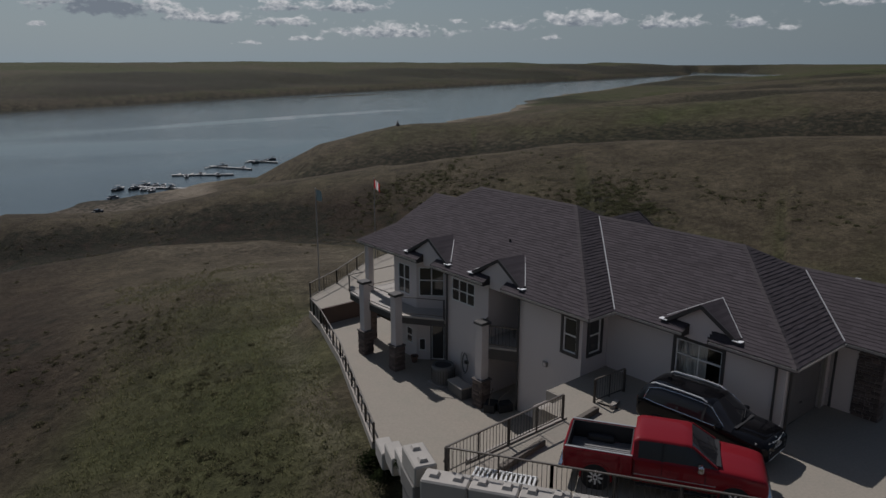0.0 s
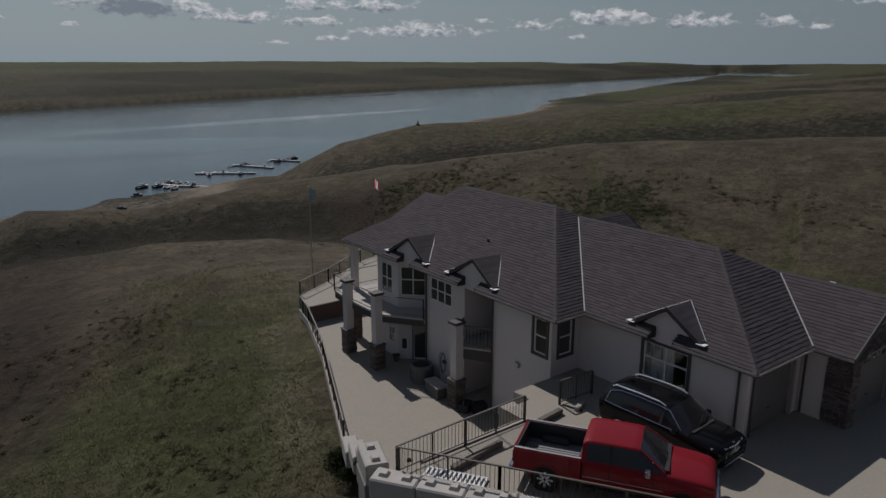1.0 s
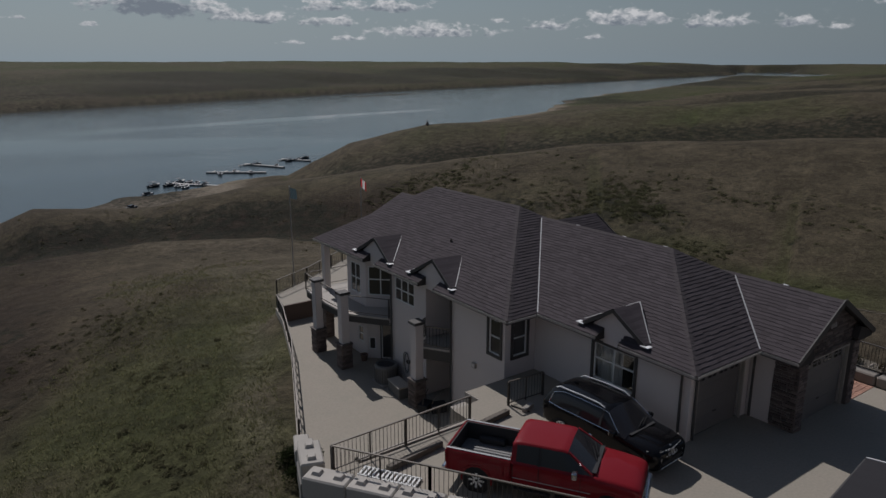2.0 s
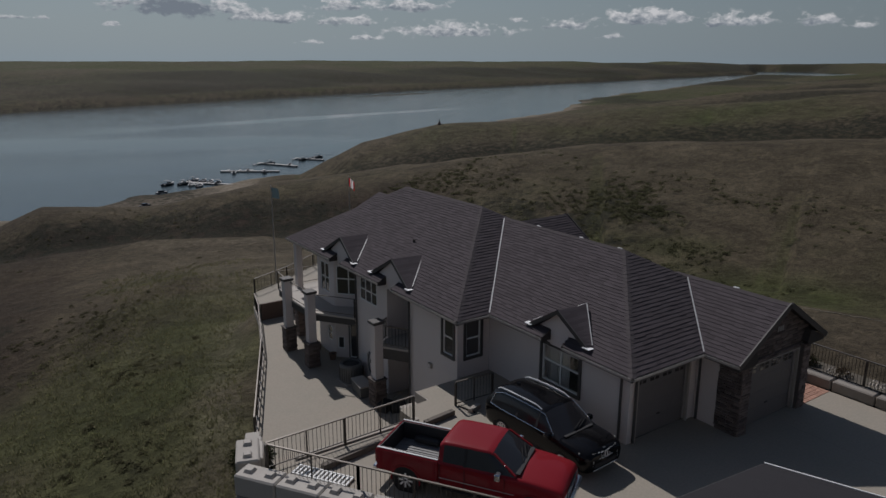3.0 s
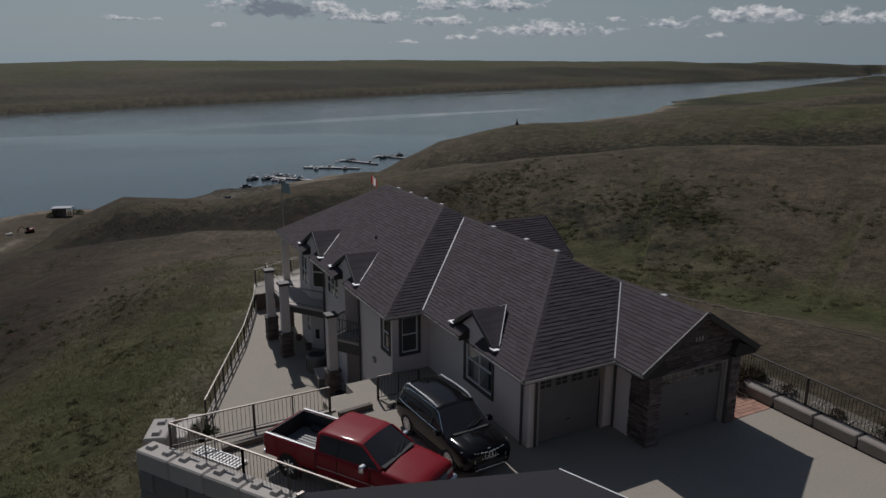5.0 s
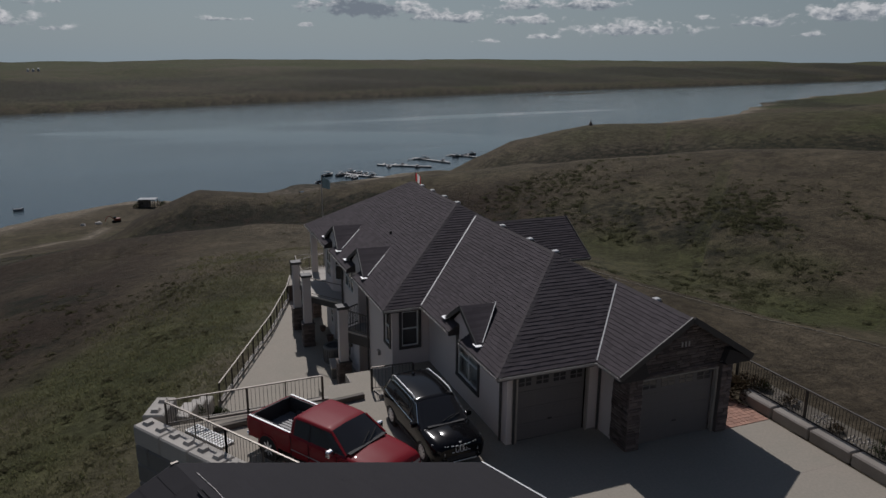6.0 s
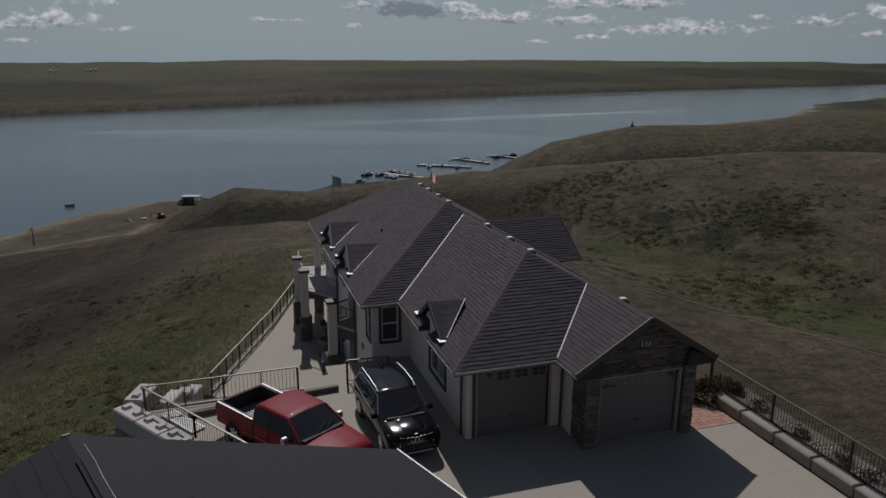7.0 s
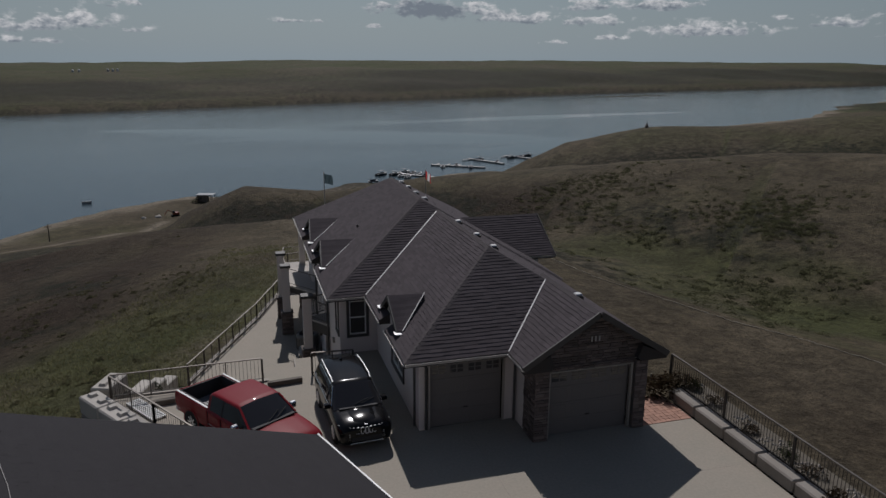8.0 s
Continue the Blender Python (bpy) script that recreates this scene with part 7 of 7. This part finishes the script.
utility_pole(-30.8, 195, 5.2)
for k, (x, y) in enumerate(((-240, 1380), (-231, 1385), (-186, 1392), (-178, 1390), (-171, 1396))):
    g = thing("grain_bin", "bright metal grain bin on the far plain", "grain bin", "grain bins", at=(x, y, ground_z(x, y) - 1))
    part("drum", lathe(((2.0, 0), (2.0, 4.4)), 16), FLASHING, g)
    part("roof", lathe(((2.1, 4.4), (0.4, 5.6), (0.2, 5.7)), 16), FLASHING, g)


# ---- planting ----
LEAF_DARK = leaf_material("sage_leaf", (0.105, 0.098, 0.058), (0.16, 0.150, 0.092))
LEAF_GREEN = leaf_material("shrub_leaf", (0.118, 0.120, 0.068), (0.175, 0.172, 0.10))
GARDEN_LEAF = leaf_material("garden_leaf", (0.026, 0.036, 0.016), (0.060, 0.072, 0.034))
RUST_LEAF = leaf_material("rust_leaf", (0.065, 0.040, 0.028), (0.075, 0.068, 0.036))
BLADE = leaf_material("grass_blade", (0.24, 0.215, 0.13), (0.165, 0.190, 0.075), 0.55)


def clump(verts, faces, rng, x, y, z, r, h, n, leaf):
    """One bush: leaf-sized triangles spread over an uneven dome."""
    lumps = [(rng.uniform(-0.5, 0.5) * r, rng.uniform(-0.5, 0.5) * r, rng.uniform(0.5, 1.0)) for _ in range(3)]
    for _ in range(n):
        lx, ly, lh = lumps[rng.randrange(3)]
        a, e, q = rng.uniform(0, 2 * math.pi), rng.uniform(0.0, 1.45), rng.uniform(0.55, 1.0) * 0.75
        cx = x + lx + q * r * math.cos(a) * math.cos(e)
        cy = y + ly + q * r * math.sin(a) * math.cos(e)
        cz = z + h * lh * q * math.sin(e) * 1.25
        k = len(verts)
        for _v in range(3):
            verts.append((cx + rng.uniform(-1, 1) * leaf, cy + rng.uniform(-1, 1) * leaf, cz + rng.uniform(-0.45, 0.45) * leaf))
        faces.append((k, k + 1, k + 2))


def mesh_of(name, verts, faces, mat):
    me = bpy.data.meshes.new(name)
    me.from_pydata(verts, [], faces)
    me.materials.append(mat)
    return new(name, me)


def scatter(name, label, count, seed, where, size, leaf, tris, mat):
    """Bushes over the land where where(x, y) says how likely they are."""
    rng = random.Random(seed)
    verts, faces = [], []
    done = tries = 0
    boxes = where[1]
    while done < count and tries < count * 60:
        tries += 1
        x0, y0, x1, y1 = boxes[rng.randrange(len(boxes))]
        x, y = rng.uniform(x0, x1), rng.uniform(y0, y1)
        if rng.random() > where[0](x, y):
            continue
        r = size * rng.uniform(0.5, 1.5)
        clump(verts, faces, rng, x, y, ground_z(x, y) - 0.05, r, r * rng.uniform(0.4, 0.75), int(tris * rng.uniform(0.7, 1.3)), leaf * r)
        done += 1
    return tagged(mesh_of(name, verts, faces, mat), label, "shrubs", kind="stuff")


def patchy(x, y, size, seed, low):
    return max(0.0, float(wave(np.array([x]), np.array([y]), size, seed)[0]) + 0.5 - low) / (1 - low)


def ravine(x, y):
    near = 0.0
    for cx, cy, rx, ry, k in ((85, 62, 9, 9, 1.0), (76, 83, 8, 7, 0.9), (75, 74, 7, 7, 0.8), (67, 87, 7, 7, 0.7), (84, 56, 7, 7, 0.7), (80, 47, 5, 5, 0.5), (70, 80, 5, 4, 0.5), (67, 52, 5, 5, 0.45), (68, 44, 5, 6, 0.4), (75, 99, 9, 5, 0.55)):
        near = max(near, k * math.exp(-((x - cx) / rx) ** 2 - ((y - cy) / ry) ** 2))
    return (near + 0.06) * patchy(x, y, 6, 31, 0.2) * 1.4


def hillside(x, y):
    d, _h, _s, before = along(np.array([x]), np.array([y]), MID_RIDGE)
    return (math.exp(-((d[0] - 20) / 18) ** 2) if before[0] else 0.1 * math.exp(-d[0] / 12)) * patchy(x, y, 14, 33, 0.12) * 1.2


scatter("ravine_bushes", "dense dark green bushes in the ravine behind the house", 1500, 5, (ravine, ((56, 30, 100, 105),)), 0.54, 0.22, 70, LEAF_GREEN)
scatter("hillside_sage", "low dark sagebrush on the slope beyond the house", 900, 6, (hillside, ((0, 90, 90, 140), (60, 60, 120, 115), (-20, 110, 40, 140))), 0.34, 0.26, 48, LEAF_DARK)


def sage_beds(x, y):
    best = 0.0
    for cx, cy, rx, ry in ((8.7, 22.5, 2.0, 1.0), (4, 52, 1.6, 2.2), (13.5, 49, 1.4, 2.0), (14.2, 36, 1.2, 1.4), (10.3, 25.5, 1.8, 1.2), (9.3, 48.5, 2.0, 1.6), (-6, 38, 3.0, 1.4), (0, 46, 2.4, 1.2), (-14, 48, 4.0, 1.6)):
        best = max(best, math.exp(-((x - cx) / (1.9 * rx)) ** 2 - ((y - cy) / (1.9 * ry)) ** 2))
    return best * patchy(x, y, 2.2, 37, 0.2) * 1.3 + 0.02


scatter("sage_beds", "dense dark sagebrush beds on the grassy bank", 900, 12, (sage_beds, ((-20, 18, 18, 58),)), 0.24, 0.34, 44, LEAF_DARK)
scatter("bank_sage", "scattered grey-green sagebrush on the grassy bank", 170, 7, (lambda x, y: patchy(x, y, 9, 35, 0.45) * (1.0 if x < 13.5 + max(0, y - 24) * 0.3 or y > 48 else 0), ((-35, 12, 14, 70), (-30, 60, 45, 95), (-25, -5, 9, 20))), 0.34, 0.30, 60, LEAF_DARK)


def shrub(x, y, z, r, label, mat=GARDEN_LEAF, seed=1, tris=420):
    s = thing("shrub", label, "shrub", "shrubs round the drive", at=(x, y, z))
    rng = random.Random(seed)
    verts, faces = [], []
    clump(verts, faces, rng, 0, 0, 0.05, r, r * 1.1, tris, 0.08 * r + 0.02)
    crown = mesh_of("crown", verts, faces, mat)
    crown.parent = s
    part("stem", tube(((0, 0, -0.1), (0.02, 0.01, r * 0.7)), 0.03, 6), TIMBER, s)
    return s


shrub(14.85, 20.95, -3.05, 0.92, "rounded dark green shrub at the corner of the patio", seed=3, tris=2600)
shrub(13.95, 18.5, -1.45, 0.5, "dark creeping shrub over the concrete blocks", seed=4, tris=1600)
shrub(14.1, 19.9, -3.0, 0.6, "dark creeping shrub over the concrete blocks", seed=5, tris=1600)
shrub(3.6, 258.5, ground_z(3.6, 258.5), 2.3, "round dark tree beside the shore cabin", seed=41, tris=900)
shrub(11.5, 262.0, ground_z(11.5, 262.0), 2.2, "round dark tree beside the shore cabin", seed=42, tris=900)
EDGE_WOOD = material("edging_wood", (0.17, 0.150, 0.115), 0.9, vary=0.25, fine=6, piece=0.5)
lawn_edge = thing("lawn_edging", "thin weathered timber edging where the yard drops to the ravine", "edging", kind="structure")
for (ax, ay), (bx, by) in zip(EDGING, EDGING[1:]):
    n = max(1, int(math.hypot(bx - ax, by - ay) / 0.45))
    for i in range(n):
        p, q = [(ax + (bx - ax) * u, ay + (by - ay) * u) for u in (i / n, (i + 0.96) / n)]
        part("edging_board", beam((p[0] + 0.05 * math.sin(i * 2.7 + ax), p[1], ground_z(*p) - 0.035 + 0.02 * math.sin(i * 4.1)), (q[0] + 0.05 * math.sin(i * 3.3), q[1], ground_z(*q) - 0.02), 0.06, 0.12), EDGE_WOOD, lawn_edge)
shrub(33.25, 10.4, 0.0, 1.05, "leafy red-brown garden shrub beside the garage wall", RUST_LEAF, seed=9, tris=1400)
shrub(34.4, 9.75, 0.3, 0.65, "leafy red-brown garden shrub beside the garage wall", RUST_LEAF, seed=10, tris=700)
for k in range(12):
    shrub(34.35 + 0.12 * math.sin(k * 2.3), 9.3 - k * 1.55 + 0.35 * math.sin(k * 1.7), 0.38, 0.42 + 0.12 * math.sin(k * 3.1), "small dark plant in the planter bed behind the blocks", RUST_LEAF if k % 3 else GARDEN_LEAF, seed=20 + k, tris=420)
bed = obj("planter_bed", prism(((34.19, 9.7), (35.1, 9.7), (35.1, -11), (34.19, -11)), -0.4, 0.42), material("bed_soil", (0.10, 0.085, 0.065), 0.95, vary=0.3, fine=9, bump=0.01))
tagged(bed, "narrow raised bed of soil and pale pebbles", "planting bed", kind="structure")


def pebbles():
    rng = random.Random(8)
    verts, faces = [], []
    for _ in range(900):
        x, y, r = rng.uniform(34.22, 35.0), rng.uniform(-10, 9.6), rng.uniform(0.03, 0.08)
        if math.sin(y * 4.0) < -0.1:
            continue
        k = len(verts)
        verts.extend(((x - r, y, 0.42), (x, y - r, 0.42), (x + r, y, 0.42), (x, y + r, 0.42), (x, y, 0.42 + r)))
        faces.extend(((k, k + 1, k + 4), (k + 1, k + 2, k + 4), (k + 2, k + 3, k + 4), (k + 3, k, k + 4)))
    tagged(mesh_of("pebbles", verts, faces, KERB), "pale pebbles scattered in the planter bed", "pebbles", kind="stuff")


pebbles()


def grass():
    """Tufts of prairie grass on the bank nearest the camera's way."""
    rng = np.random.default_rng(4)
    n = 60000
    x, y = rng.uniform(-30, 30, n), rng.uniform(2, 66, n)
    r = np.hypot(x - 4, y + 3)
    edge = 14.6 + np.maximum(y - 22.5, -4) * 0.40
    keep = (x < np.where(y < 19, 11.4, edge)) & (r > 10) & (rng.random(n) < np.clip(30 / r, 0.1, 1)) & (wave(x, y, 3.5, 41) + 0.5 * wave(x, y, 11, 42) > -0.18 + 0.7 * (1 - smooth_step(0, 9, x - 0.25 * (y - 30))))
    x, y = x[keep], y[keep]
    z = land(x, y)
    verts, faces = [], []
    for px, py, pz in zip(x, y, z):
        h = rng.uniform(0.05, 0.19)
        for _ in range(5):
            a, lean = rng.uniform(0, 6.283), rng.uniform(0.05, 0.22)
            ox, oy = rng.uniform(-0.14, 0.14, 2)
            c, s = math.cos(a), math.sin(a)
            w = 0.022
            k = len(verts)
            verts.extend(((px + ox - s * w, py + oy + c * w, pz - 0.03), (px + ox + s * w, py + oy - c * w, pz - 0.03), (px + ox + c * lean, py + oy + s * lean, pz + h)))
            faces.append((k, k + 1, k + 2))
    tagged(mesh_of("prairie_grass", verts, faces, BLADE), "dry and green prairie grass tufts on the bank", "grass", kind="stuff")


grass()
